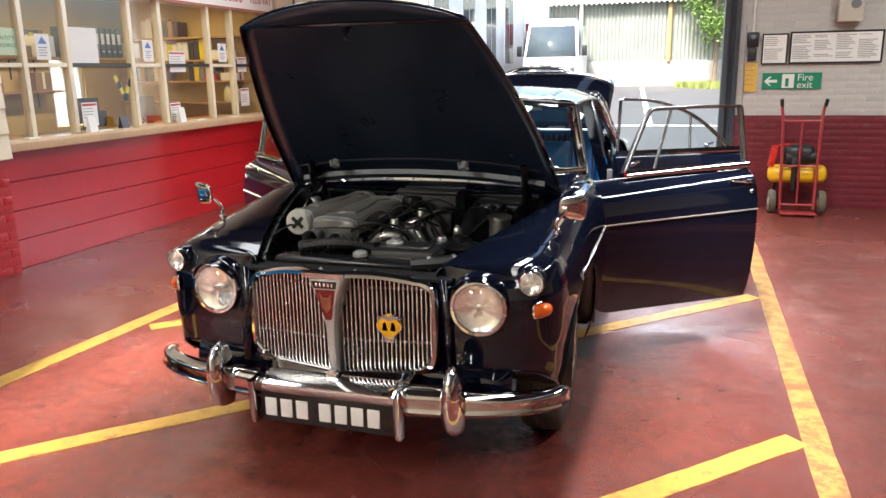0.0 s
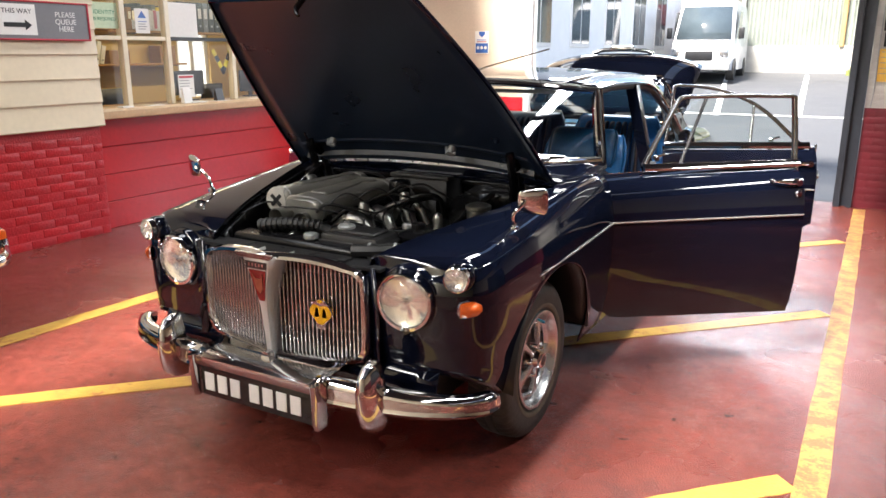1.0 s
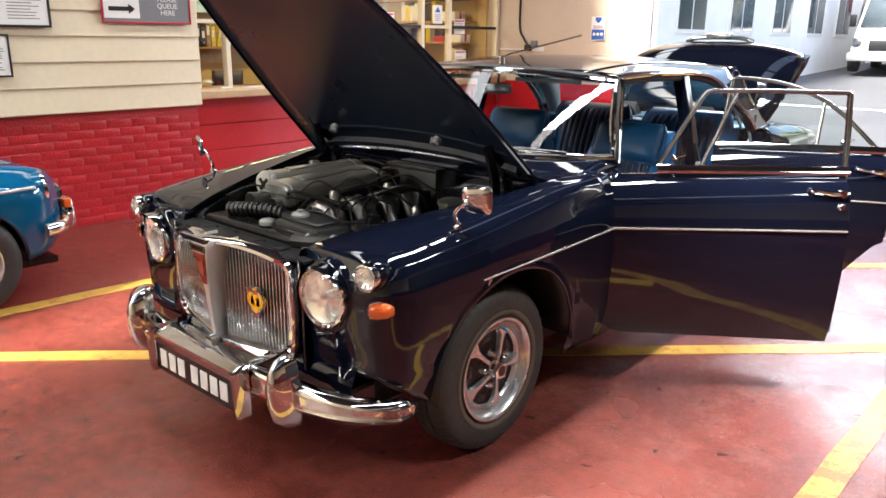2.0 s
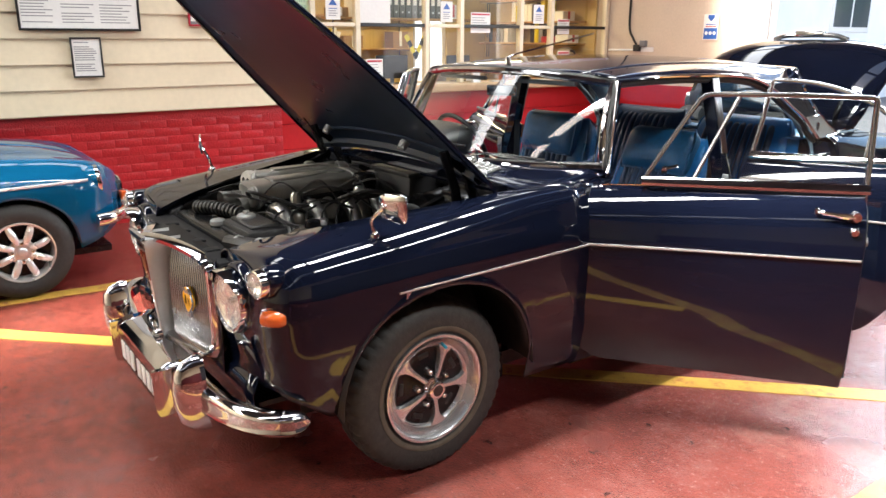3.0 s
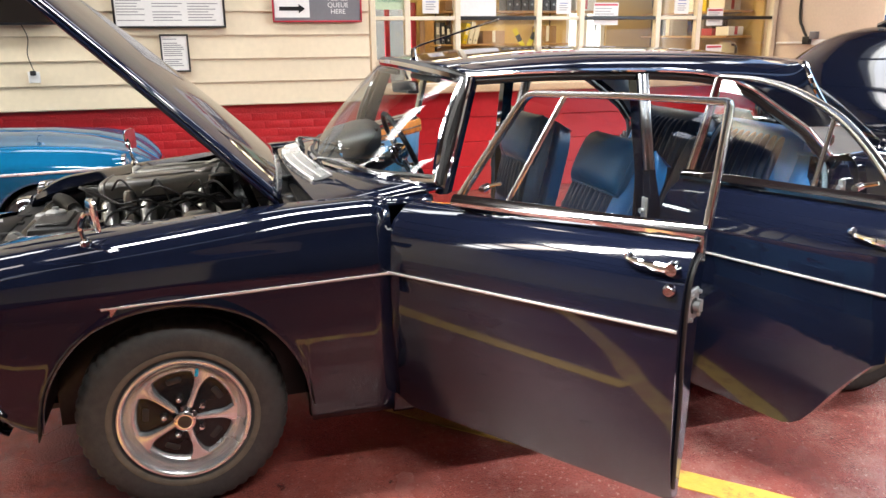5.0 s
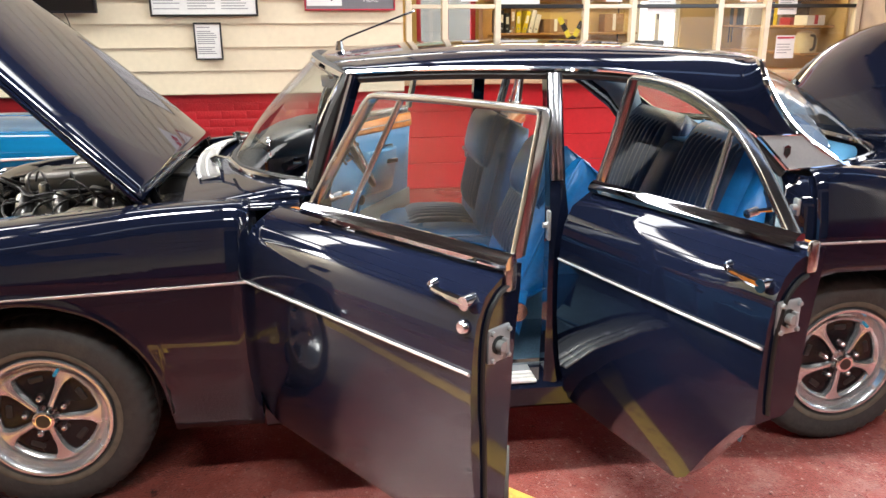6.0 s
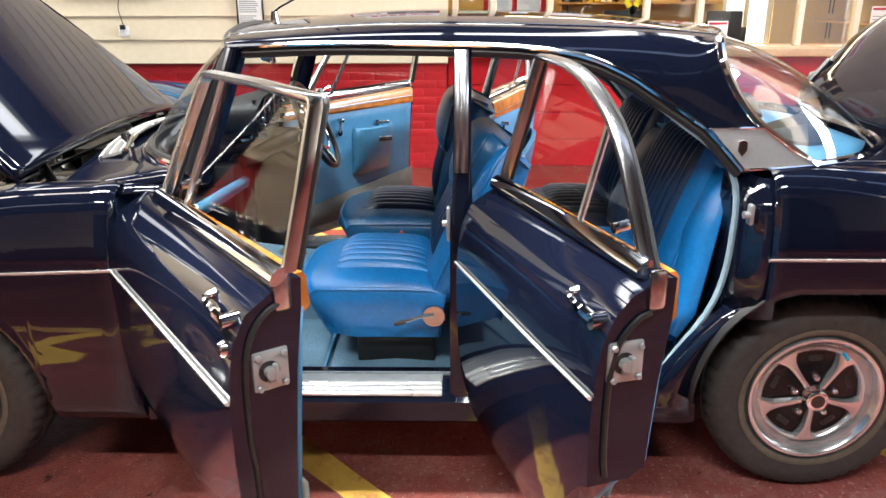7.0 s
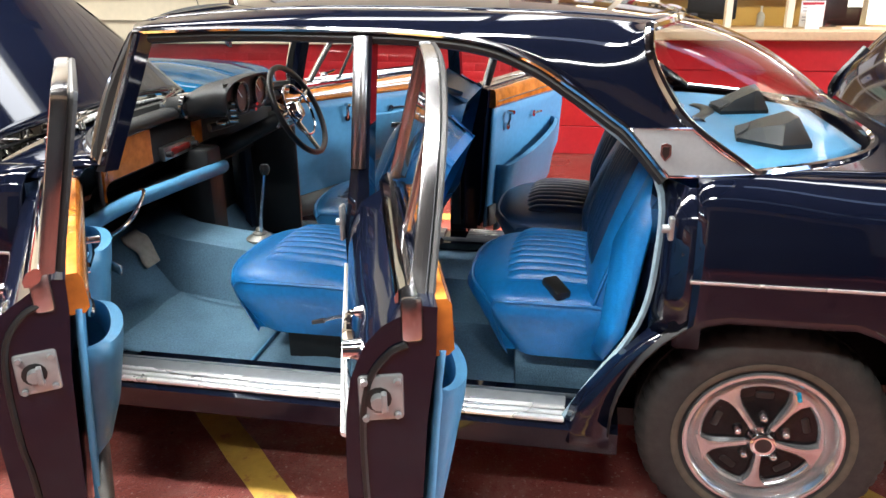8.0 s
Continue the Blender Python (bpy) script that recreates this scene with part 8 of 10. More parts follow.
revolve(bm, [(0.046, -0.004), (0.046, 0.008), (0.039, 0.012), (0.034, 0.0), (0.02, -0.004), (0.016, 0.004), (0, 0.006)], Matrix.Translation((-0.12, 0.686, 1.056)) @ pose(0, 0, 0, -90, 0, 0), 24)
part("vent_rim", bm, CHROME, vh, "chrome vent rim", 50)
# switch tube under the pad
bm = bmesh.new()
cyl(bm, (-0.20, 0.74, 0.955), (-0.30, 0.80, 0.965), 0.018, 0.016, 14)
part("switch_tube", bm, BLACK_PLASTIC, dash)
for _x in (-0.20, -0.235):
    bm = bmesh.new()
    cyl(bm, (_x, 0.78, 0.975), (_x, 0.815, 0.978), 0.012, 0.010, 12)
    part("switch", bm, CHROME, dash, "small chrome switch")
# instrument binnacle
bm = bmesh.new()
rings = []
for _y, _k, _dz in ((0.62, 0.80, -0.05), (0.70, 0.92, -0.02), (0.80, 1.0, 0.0), (0.862, 1.03, 0.003), (0.874, 1.01, 0.003), (0.874, 0.96, 0.002), (0.864, 0.94, 0.0)):
    ring = []
    for _q in range(36):
        a = 2 * math.pi * _q / 36
        ring.append((-0.335 + 0.225 * _k * math.copysign(abs(math.cos(a)) ** 0.6, math.cos(a)), _y + 0.014 * math.sin(a), 1.076 + _dz + 0.078 * _k * math.copysign(abs(math.sin(a)) ** 0.7, math.sin(a))))
    rings.append(ring)
loft(bm, rings, True)
binn = part("instrument_binnacle", bm, BLACK_PLASTIC, dash, "black instrument binnacle with twin dials", 50)
bm = bmesh.new()
box(bm, -0.54, -0.13, 0.856, 0.866, 1.006, 1.146)
part("instrument_face", bm, BLACK_FRAME, binn, "", 0)
# brown reflections on the dials are put into the face colour
DIAL_FACE = mat("brown_dial", (0.16, 0.085, 0.06), 0.22, var=0.3, scale=18)
for _x, _r in ((-0.43, 0.063), (-0.25, 0.063)):
    at_dial = Matrix.Translation((_x, 0.866, 1.078)) @ pose(0, 0, 0, -90, 0, 0)
    bm = bmesh.new()
    revolve(bm, [(_r, 0.0), (_r, 0.016), (_r * 0.94, 0.017), (_r * 0.9, 0.004), (0, 0.003)], at_dial, 28)
    g = part("dial", bm, CHROME_DULL, binn, "round chrome rimmed dial", 50)
    bm = bmesh.new()
    revolve(bm, [(_r * 0.89, 0.006), (0, 0.0065)], at_dial, 24)
    part("dial_face", bm, DIAL_FACE, g)
    bm = bmesh.new()
    tube(bm, [at_dial @ Vector((0, 0, 0.009)), at_dial @ Vector((_r * 0.5, -_r * 0.55, 0.009))], 0.0016, 5)
    part("dial_needle", bm, PLATE_WHITE, g)
for _x, _z in ((-0.15, 1.02), (-0.145, 1.045), (-0.145, 1.07), (-0.16, 0.998), (-0.52, 1.03), (-0.525, 1.06), (-0.525, 1.09), (-0.51, 1.005), (-0.33, 1.015), (-0.345, 1.035)):
    bm = bmesh.new()
    cyl(bm, (_x, 0.86, _z), (_x, 0.896, _z), 0.0095, 0.008, 12)
    part("switch", bm, CHROME, binn)
# lower parcel shelf roll, grab rail
bm = bmesh.new()
tube(bm, spline([(0.66, 0.715, 0.795), (0.43, 0.735, 0.812), (0.10, 0.75, 0.80), (-0.24, 0.76, 0.782)], 20), 0.032, 12, flat=0.8)
part("shelf_roll", bm, VINYL_BLUE, dash, "padded blue shelf roll", 60)
bm = bmesh.new()
loft(bm, [[(x, 0.52, 0.785), (x, 0.72, 0.79)] for x in (-0.66, -0.2, 0.2, 0.66)], False)
part("shelf", bm, BLACK_PLASTIC, dash, "", 40, 0.012)
bm = bmesh.new()
tube(bm, spline([(0.67, 0.73, 0.745), (0.58, 0.77, 0.755), (0.48, 0.785, 0.785), (0.36, 0.76, 0.835), (0.35, 0.74, 0.84)], 14), 0.007, 8)
part("grab_rail", bm, CHROME, dash, "slim chrome grab rail")
# black board at the side of the far footwell
bm = bmesh.new()
box(bm, -0.665, -0.645, 0.70, 0.93, 0.33, 0.95, 0.006)
# black sheet added for the shade under the dash
box(bm, -0.645, -0.24, 0.58, 0.60, 0.36, 0.93, 0.006)
part("footwell_board", bm, BLACK_PLASTIC, car, "black footwell side board with a black sheet for shade under the dash", 40)
# centre column, gear lever, pedals
bm = bmesh.new()
box(bm, -0.24, -0.12, 0.60, 0.76, 0.50, 0.88, 0.015)
part("centre_console", bm, BLACK_PLASTIC, car, "black centre console", 40)
bm = bmesh.new()
tube(bm, [(-0.03, 1.00, 0.50), (-0.01, 1.02, 0.64), (0.0, 1.055, 0.82)], 0.007, 8)
gl = part("gear_lever", bm, CHROME_DULL, car, "chrome gear lever with a black knob")
bm = bmesh.new()
revolve(bm, [(0, 0.024), (0.014, 0.02), (0.02, 0.008), (0.02, -0.006), (0.012, -0.02)], pose(0.0, 1.06, 0.84), 14)
part("knob", bm, BLACK_PLASTIC, gl)
bm = bmesh.new()
revolve(bm, [(0.0, 0.045), (0.012, 0.045), (0.018, 0.034), (0.016, 0.030), (0.030, 0.022), (0.028, 0.017), (0.046, 0.008), (0.056, 0.0), (0.056, -0.10)], pose(-0.03, 1.0, 0.545), 24)
part("gaiter", bm, mat("worn_steel_gaiter", (0.22, 0.21, 0.19), 0.35, 0.5, var=0.2), gl, "ringed grey gaiter", 30)
bm = bmesh.new()
grid(bm, lambda u, v: Vector((0.14 + 0.065 * (2 * v - 1) + 0.01 * math.sin(9 * u), 0.53 + 0.10 * u, 0.60 - 0.12 * u + 0.04 * math.sin(math.pi * u) * math.sin(math.pi * v))), 10, 10)
part("cloth", bm, mat("grey_duster", (0.33, 0.29, 0.24), 0.9, var=0.2), car, "crumpled grey cloth in the footwell", 60, 0.006)
# steering wheel
SW = Matrix.Translation((-0.42, 1.05, 1.0)) @ pose(0, 0, 0, -64, 0, 0)
bm = bmesh.new()
tube(bm, [SW @ Vector((0.198 * math.cos(a), 0.198 * math.sin(a), 0)) for a in [2 * math.pi * k / 40 for k in range(40)]], 0.0125, 10, True)
wheel = part("steering_wheel", bm, BLACK_PLASTIC, car, "black thin-rimmed steering wheel with a chrome horn ring")
bm = bmesh.new()
for _a in (200, 340, 90):
    a = radians(_a)
    tube(bm, [SW @ Vector((0.03 * math.cos(a), 0.03 * math.sin(a), -0.03)), SW @ Vector((0.2 * math.cos(a), 0.2 * math.sin(a), 0))], 0.010, 6)
part("wheel_spokes", bm, CHROME_DULL, wheel)
bm = bmesh.new()
tube(bm, [SW @ Vector((0.115 * math.cos(a), 0.115 * math.sin(a), 0.004)) for a in [2 * math.pi * k / 32 for k in range(32)]], 0.0055, 8, True)
part("horn_ring", bm, CHROME, wheel, "chrome horn ring")
bm = bmesh.new()
revolve(bm, [(0.05, -0.06), (0.048, -0.01), (0.035, 0.01), (0, 0.014)], SW, 24)
part("wheel_boss", bm, CHROME, wheel)
bm = bmesh.new()
cyl(bm, SW @ Vector((0, 0, -0.05)), SW @ Vector((0, 0, -0.42)), 0.032, 0.04, 14)
tube(bm, [SW @ Vector((0, 0, -0.08)), SW @ Vector((0.15, 0.03, -0.06))], 0.006, 6)
part("steering_column", bm, BLACK_PLASTIC, wheel, "", 40)
bm = bmesh.new()
box(bm, -0.076, 0.076, -0.012, 0.006, -0.026, 0.026, 0.008, m=pose(0.0, 0.965, 1.332, 8, 0, 30))
mr = part("interior_mirror", bm, CHROME_DULL, car, "interior mirror on a chrome stalk")
bm = bmesh.new()
tube(bm, spline([(0.0, 0.975, 1.365), (0.03, 0.95, 1.41), (0.06, 0.96, 1.425)], 8), 0.006, 6)
part("mirror_stalk", bm, CHROME, mr)
for s in (1, -1):
    bm = bmesh.new()
    box(bm, s * 0.12, s * 0.5, 0.955, 0.975, 1.375, 1.395, 0.006)
    part("sun_visor", bm, mat("grey_visor", (0.14, 0.15, 0.16), 0.8), car, "", 40)
# ---- office behind the windows ----
OX = -6.6
bm = bmesh.new()
_cuts = [(1.0, 2.0), (2.75, 4.85), (5.45, 6.2)]
for _a, _b in _cuts:
    box(bm, OX - 0.15, OX, _a, _b, 0, 2.62)
for _a, _b in ((2.0, 2.75), (4.85, 5.45)):
    box(bm, OX - 0.15, OX, _a, _b, 0, 0.95)
    box(bm, OX - 0.15, OX, _a, _b, 1.95, 2.62)
structure("wall_office_back", bm, OFFICE_WALL, "yellow painted office wall with windows", 0)
bm = bmesh.new()
box(bm, OX, -4.3, 0.9, 1.0, 0, 2.62)
structure("wall_office_side", bm, OFFICE_WALL, "yellow painted office wall", 0)
bm = bmesh.new()
box(bm, OX, -4.3, Y_N - 0.03, Y_N - 0.005, 0, 2.62)
structure("wall_office_end", bm, OFFICE_WALL, "yellow painted office wall", 0)
bm = bmesh.new()
box(bm, OX - 0.15, -4.3, 0.9, Y_N, 2.62, 2.7)
structure("ceiling_office", bm, WHITE_RENDER, "white office ceiling", 0)
for _n, (_a, _b, _m) in enumerate(((2.0, 2.75, SIGN_RED), (4.85, 5.45, SIGN_WHITE))):
    w = new("window_%d" % (_n + 2))
    tagged(w, "red framed office window" if _n == 0 else "white framed office window", kind="structure")
    for _y in (_a + 0.03, (_a + _b) / 2, _b - 0.03):
        bm = bmesh.new()
        box(bm, OX - 0.1, OX - 0.04, _y - 0.03, _y + 0.03, 0.95, 1.95, 0.004)
        part("window_post", bm, _m, w)
    bm = bmesh.new()
    box(bm, OX - 0.075, OX - 0.069, _a, _b, 0.95, 1.95)
    g = part("pane", bm, GLASS_OFFICE, w, smooth=0)
    g.visible_shadow = False
van((-9.2, 8.6, -0.13), 158, "white panel van parked outside the office")
# unseen backdrop wall, added to hold back the glare in the office windows
bm = bmesh.new()
box(bm, -13.2, -12.9, -4, 22, -0.14, 3.6)
box(bm, -13.25, -12.85, -4, 22, 3.6, 3.7)
structure("backdrop_wall", bm, CONCRETE, "added grey backdrop wall behind the office windows", 0)

# counter and shelves
bm = bmesh.new()
box(bm, -4.85, -4.27, 1.62, 6.16, 1.03, 1.06, 0.004)
for _y in (1.7, 3.2, 4.7, 6.1):
    box(bm, -4.8, -4.3, _y - 0.02, _y + 0.02, 0, 1.03)
thing("office_counter", bm, OFFICE_WOOD, "pine office counter behind the windows", "counter")


def wall_shelf(x0, x1, y0, y1, z, label="pine wall shelf in the office"):
    bmx = bmesh.new()
    box(bmx, x0, x1, y0, y1, z - 0.012, z + 0.012, 0.003, 1)
    sh = thing("wall_shelf", bmx, OFFICE_WOOD, label, "shelf", "office shelves")
    for y in (y0 + 0.15, y1 - 0.15):
        bmx = bmesh.new()
        tube(bmx, [(x0 + 0.01, y, z - 0.2), (x0 + 0.01, y, z - 0.015), (x1 - 0.02, y, z - 0.015)], 0.008, 6)
        part("bracket", bmx, BLACK_FRAME, sh)


wall_shelf(OX, OX + 0.3, 2.85, 4.75, 1.42)
wall_shelf(OX, OX + 0.3, 2.85, 4.75, 1.85)
for _z in (1.22, 1.50, 1.78, 2.08):
    wall_shelf(-6.3, -4.45, 5.82, 6.16, _z, "pale office shelf against the end wall")
wall_shelf(-5.0, -4.75, 2.55, 4.6, 1.78, "dark shelf behind the office glass")

rnd = random.Random(12)


def box_file(x, y, z, w, d, h, material, lean=0.0, along="y"):
    bmx = bmesh.new()
    box(bmx, -d / 2, d / 2, -w / 2, w / 2, 0, h, 0.003, 1)
    o = thing("box_file", bmx, material, "upright office file on a shelf", "file", "office files")
    o.location = (x, y, z)
    o.rotation_euler = (radians(lean), 0, radians(90 if along == "x" else 0))
    bmx = bmesh.new()
    box(bmx, d / 2, d / 2 + 0.002, -w * 0.3, w * 0.3, h * 0.45, h * 0.8)
    part("spine_label", bmx, PAPER, o, smooth=0)
    bmx = bmesh.new()
    cyl(bmx, (d / 2, 0, h * 0.2), (d / 2 + 0.003, 0, h * 0.2), 0.012, seg=10)
    part("finger_ring", bmx, STEEL, o)


FILE_MATS = [BINDER, BINDER, BINDER, CARD, PAPER, SIGN_GREY, HAZARD]
for _k in range(9):
    box_file(-4.87, 3.30 + 0.085 * _k, 1.793, 0.075, 0.24, 0.31, BINDER if _k != 4 else SIGN_GREY)
for _k in range(8):
    box_file(OX + 0.16, 2.95 + 0.07 * _k, 1.434, 0.055, 0.23, rnd.uniform(0.22, 0.31), rnd.choice(FILE_MATS), lean=-14 if _k > 4 else 0)
for _k in range(9):
    box_file(OX + 0.16, 3.9 + 0.075 * _k, 1.864, 0.065, 0.24, rnd.uniform(0.24, 0.31), rnd.choice(FILE_MATS))
for _z, _x0, _n in ((1.514, -6.1, 6), (1.794, -5.6, 8), (1.514, -5.2, 5), (2.094, -5.9, 7)):
    for _k in range(_n):
        box_file(_x0 + 0.085 * _k, 5.99, _z, 0.075, 0.22, rnd.uniform(0.2, 0.27), rnd.choice(FILE_MATS), 0, "x")


def carton(x, y, z, w, d, h, material, label, rz=0):
    bmx = bmesh.new()
    box(bmx, -d / 2, d / 2, -w / 2, w / 2, 0, h, 0.004, 1)
    o = thing("carton", bmx, material, label, "box", "office boxes")
    o.location, o.rotation_euler = (x, y, z), (0, 0, radians(rz))
    bmx = bmesh.new()
    box(bmx, -d / 2 - 0.001, d / 2 + 0.0015, -0.02, 0.02, h * 0.1, h + 0.0015)
    part("tape", bmx, PAPER if material != PAPER else SIGN_RED, o, smooth=0)
    return o


carton(-4.87, 2.68, 1.793, 0.2, 0.2, 0.10, CARD, "brown cardboard box on a dark shelf")
carton(-4.87, 2.95, 1.793, 0.22, 0.22, 0.20, PAPER, "white carton with a red base")
carton(-4.87, 4.2, 1.793, 0.25, 0.22, 0.16, PAPER, "white carton on a dark shelf")
carton(-4.75, 5.98, 1.794, 0.22, 0.3, 0.12, PAPER, "white carton on an office shelf")
carton(-4.9, 5.98, 1.514, 0.22, 0.2, 0.08, SIGN_RED, "red cash box on an office shelf")
carton(-4.62, 5.98, 1.514, 0.2, 0.24, 0.10, PAPER, "white paper stack box on an office shelf")
carton(OX + 0.17, 2.4 + 1.3, 1.434, 0.3, 0.22, 0.16, CARD, "brown cardboard box on a shelf")
carton(OX + 0.17, 4.45, 1.434, 0.25, 0.22, 0.22, CARD, "brown cardboard box on a shelf")
# wooden pigeonhole, posters, monitor, chairs
bm = bmesh.new()
box(bm, OX + 0.01, OX + 0.28, 2.78, 2.9, 1.3, 1.75, 0.004)
thing("pigeonhole_cabinet", bm, OFFICE_WOOD, "small orange pine cabinet on the office wall", "cabinet")
for _y, _z, _w, _h, _m in ((3.3, 1.12, 0.42, 0.26, BLACK_FRAME), (4.25, 1.1, 0.34, 0.25, BLACK_FRAME)):
    mon = empty("monitor", "black computer monitor on the office counter", "monitor", "office monitors", (-4.72, _y, 1.06))
    bm = bmesh.new()
    box(bm, -0.02, 0.012, -_w / 2, _w / 2, 0.06, 0.06 + _h, 0.008)
    part("screen_case", bm, BLACK_PLASTIC, mon)
    bm = bmesh.new()
    box(bm, -0.05, 0.05, -0.09, 0.09, 0, 0.012, 0.004)
    box(bm, -0.012, 0.0, -0.025, 0.025, 0.01, 0.12)
    part("stand", bm, BLACK_PLASTIC, mon)


def office_chair(x, y, rz):
    c = empty("office_chair", "black office chair behind the counter", "chair", "office chairs", (x, y, 0), rz)
    bmx = bmesh.new()
    box(bmx, -0.22, 0.22, -0.22, 0.22, 0.45, 0.53, 0.03, 3)
    part("seat", bmx, BINDER, c)
    bmx = bmesh.new()
    rings = [[(-0.22 - 0.03 * math.cos(f * 3), -0.2 + 0.4 * k / 8, 0.62 + 0.55 * f) for k in range(9)] for f in (0, 0.25, 0.5, 0.75, 1)]
    loft(bmx, rings, False)
    part("backrest", bmx, BINDER, c, "", 60, 0.05)
    bmx = bmesh.new()
    cyl(bmx, (0, 0, 0.06), (0, 0, 0.46), 0.03)
    part("column", bmx, STEEL, c)
    for k in range(5):
        a = 2 * math.pi * k / 5
        bmx = bmesh.new()
        tube(bmx, [(0, 0, 0.09), (0.26 * math.cos(a), 0.26 * math.sin(a), 0.05)], 0.02, 6)
        cyl(bmx, (0.26 * math.cos(a), 0.26 * math.sin(a), 0.0), (0.26 * math.cos(a), 0.26 * math.sin(a), 0.05), 0.025, seg=10)
        part("leg", bmx, BLACK_PLASTIC, c)


office_chair(-5.5, 3.0, 0)
office_chair(-5.6, 4.7, 10)
# small things on the sill and counter
bt = empty("sanitizer_bottle", "clear pump bottle on the office counter", "bottle", loc=(-4.4, 3.66, 1.06))
bm = bmesh.new()
revolve(bm, [(0, 0), (0.03, 0), (0.032, 0.01), (0.032, 0.11), (0.02, 0.135), (0.012, 0.14)], None, 18)
part("body", bm, mat("milky_plastic", (0.55, 0.55, 0.5), 0.3), bt)
bm = bmesh.new()
cyl(bm, (0, 0, 0.14), (0, 0, 0.19), 0.009, seg=10)
tube(bm, [(0, 0, 0.185), (0.04, 0, 0.185)], 0.006, 6)
part("pump", bm, PAPER, bt)
kt = empty("kettle", "cream plastic appliance on an office shelf", "appliance", loc=(-4.62, 5.96, 1.232))
bm = bmesh.new()
revolve(bm, [(0, 0), (0.11, 0), (0.12, 0.03), (0.12, 0.13), (0.09, 0.2), (0.04, 0.225), (0, 0.23)], None, 24)
part("body", bm, mat("cream_plastic", (0.62, 0.56, 0.35), 0.4), kt)
bm = bmesh.new()
tube(bm, spline([(0.1, 0, 0.18), (0.17, 0, 0.16), (0.165, 0, 0.05), (0.11, 0, 0.03)], 10), 0.014, 8)
part("handle", bm, BLACK_PLASTIC, kt)
for _y, _w in ((1.9, 0.12), (2.22, 0.16), (2.75, 0.2), (3.05, 0.14), (4.3, 0.18), (5.0, 0.2)):
    bm = bmesh.new()
    box(bm, -4.07, -3.985, _y - _w / 2, _y + _w / 2, 1.0905, 1.0925 + 0.012 * rnd.random())
    thing("paper_slip", bm, PAPER, "white paper slip lying on the sill", "paper", "papers on the sill", smooth=0)
for _y, _h in ((2.62, 0.15), (3.05, 0.12), (3.98, 0.16)):
    lf = empty("leaflet_holder", "small upright leaflet card on the sill", "leaflet", "leaflets", (-4.03, _y, 1.09))
    bm = bmesh.new()
    prism(bm, [(-0.03, 0.0), (0.03, 0.0), (0.004, _h), (-0.004, _h)], "y", -0.05, 0.05)
    part("card", bm, BINDER if _y == 3.05 else PAPER, lf, smooth=0)
    bm = bmesh.new()
    box(bm, 0.024, 0.027, -0.035, 0.035, _h * 0.15, _h * 0.22, m=pose(0, 0, 0, 0, -8, 0))
    part("print_bar", bm, SIGN_RED if _y != 3.05 else PAPER, lf, smooth=0)


# ---- flat things on walls and glass ----
def framed(name, parent_label, u0, u1, z0, z1, wall, material_frame, cat, lines=0, cols=1, fw=0.018, paper=PAPER, group=""):
    """A framed sheet with bars of print. wall: 'west' (u is y) or 'north' (u is x)."""
    if wall == "west":
        m = Matrix.Translation((X_W + 0.012, u0, z0)) @ ON_WEST
    elif wall == "glass":
        m = Matrix.Translation((-4.107, u0, z0)) @ ON_WEST
    else:
        m = Matrix.Translation((u0, Y_N - 0.012, z0)) @ ON_NORTH
    w, h = u1 - u0, z1 - z0
    o = empty(name, parent_label, cat, group)
    o.matrix_world = m
    if material_frame:
        for k, (a, b, c, d) in enumerate(((0, w, 0, fw), (0, w, h - fw, h), (0, fw, fw, h - fw), (w - fw, w, fw, h - fw))):
            bmx = bmesh.new()
            box(bmx, a, b, c, d, 0, 0.02, 0.004, 1)
            part("frame_rail", bmx, material_frame, o)
        bmx = bmesh.new()
        box(bmx, fw * 0.8, w - fw * 0.8, fw * 0.8, h - fw * 0.8, 0.002, 0.010)
    else:
        fw = 0.004
        bmx = bmesh.new()
        box(bmx, 0, w, 0, h, 0, 0.0015)
    part("sheet", bmx, paper, o, smooth=0)
    zz = 0.0112 if material_frame else 0.0022
    r = random.Random(int(u0 * 100))
    if lines:
        cw = (w - 2 * fw - 0.02) / cols
        for c in range(cols):
            for i in range(lines):
                if r.random() < 0.12:
                    continue
                y = h - fw - 0.03 - (h - 2 * fw - 0.05) * i / lines
                bmx = bmesh.new()
                x0 = fw + 0.012 + cw * c
                box(bmx, x0, x0 + cw * r.uniform(0.55, 0.9), y, y + min(0.007, 0.4 * h / lines), zz - 0.001, zz)
                part("print_bar", bmx, INK, o, smooth=0)
    return o, m, w, h


framed("notice_board", "large black framed notice with three columns of print", -0.57, 0.335, 1.62, 2.16, "west", BLACK_FRAME, "notice", 20, 3)
framed("framed_notice", "small black framed notice on cream boards", -0.225, 0.01, 1.255, 1.57, "west", BLACK_FRAME, "notice", 14, 1, 0.014)
# queue sign
q, m, w, h = framed("queue_sign", "grey queue sign with a red border and white panel", 0.735, 1.53, 1.665, 1.965, "west", SIGN_RED, "sign", 0, 1, 0.014, SIGN_GREY)
bm = bmesh.new()
box(bm, 0.02, 0.325, 0.04, 0.27, 0.0105, 0.0125)
part("white_panel", bm, SIGN_WHITE, q, smooth=0)
bm = bmesh.new()
prism(bm, [(0.06, 0.098), (0.23, 0.098), (0.23, 0.075), (0.285, 0.115), (0.23, 0.155), (0.23, 0.132), (0.06, 0.132)], "z", 0.0125, 0.0145)
part("arrow", bm, BLACK_FRAME, q, "black arrow", 0)
lettering("words_this_way", "THIS WAY", 0.052, Matrix.Translation((0.172, 0.215, 0.0128)), BLACK_FRAME, q, depth=0.0008)
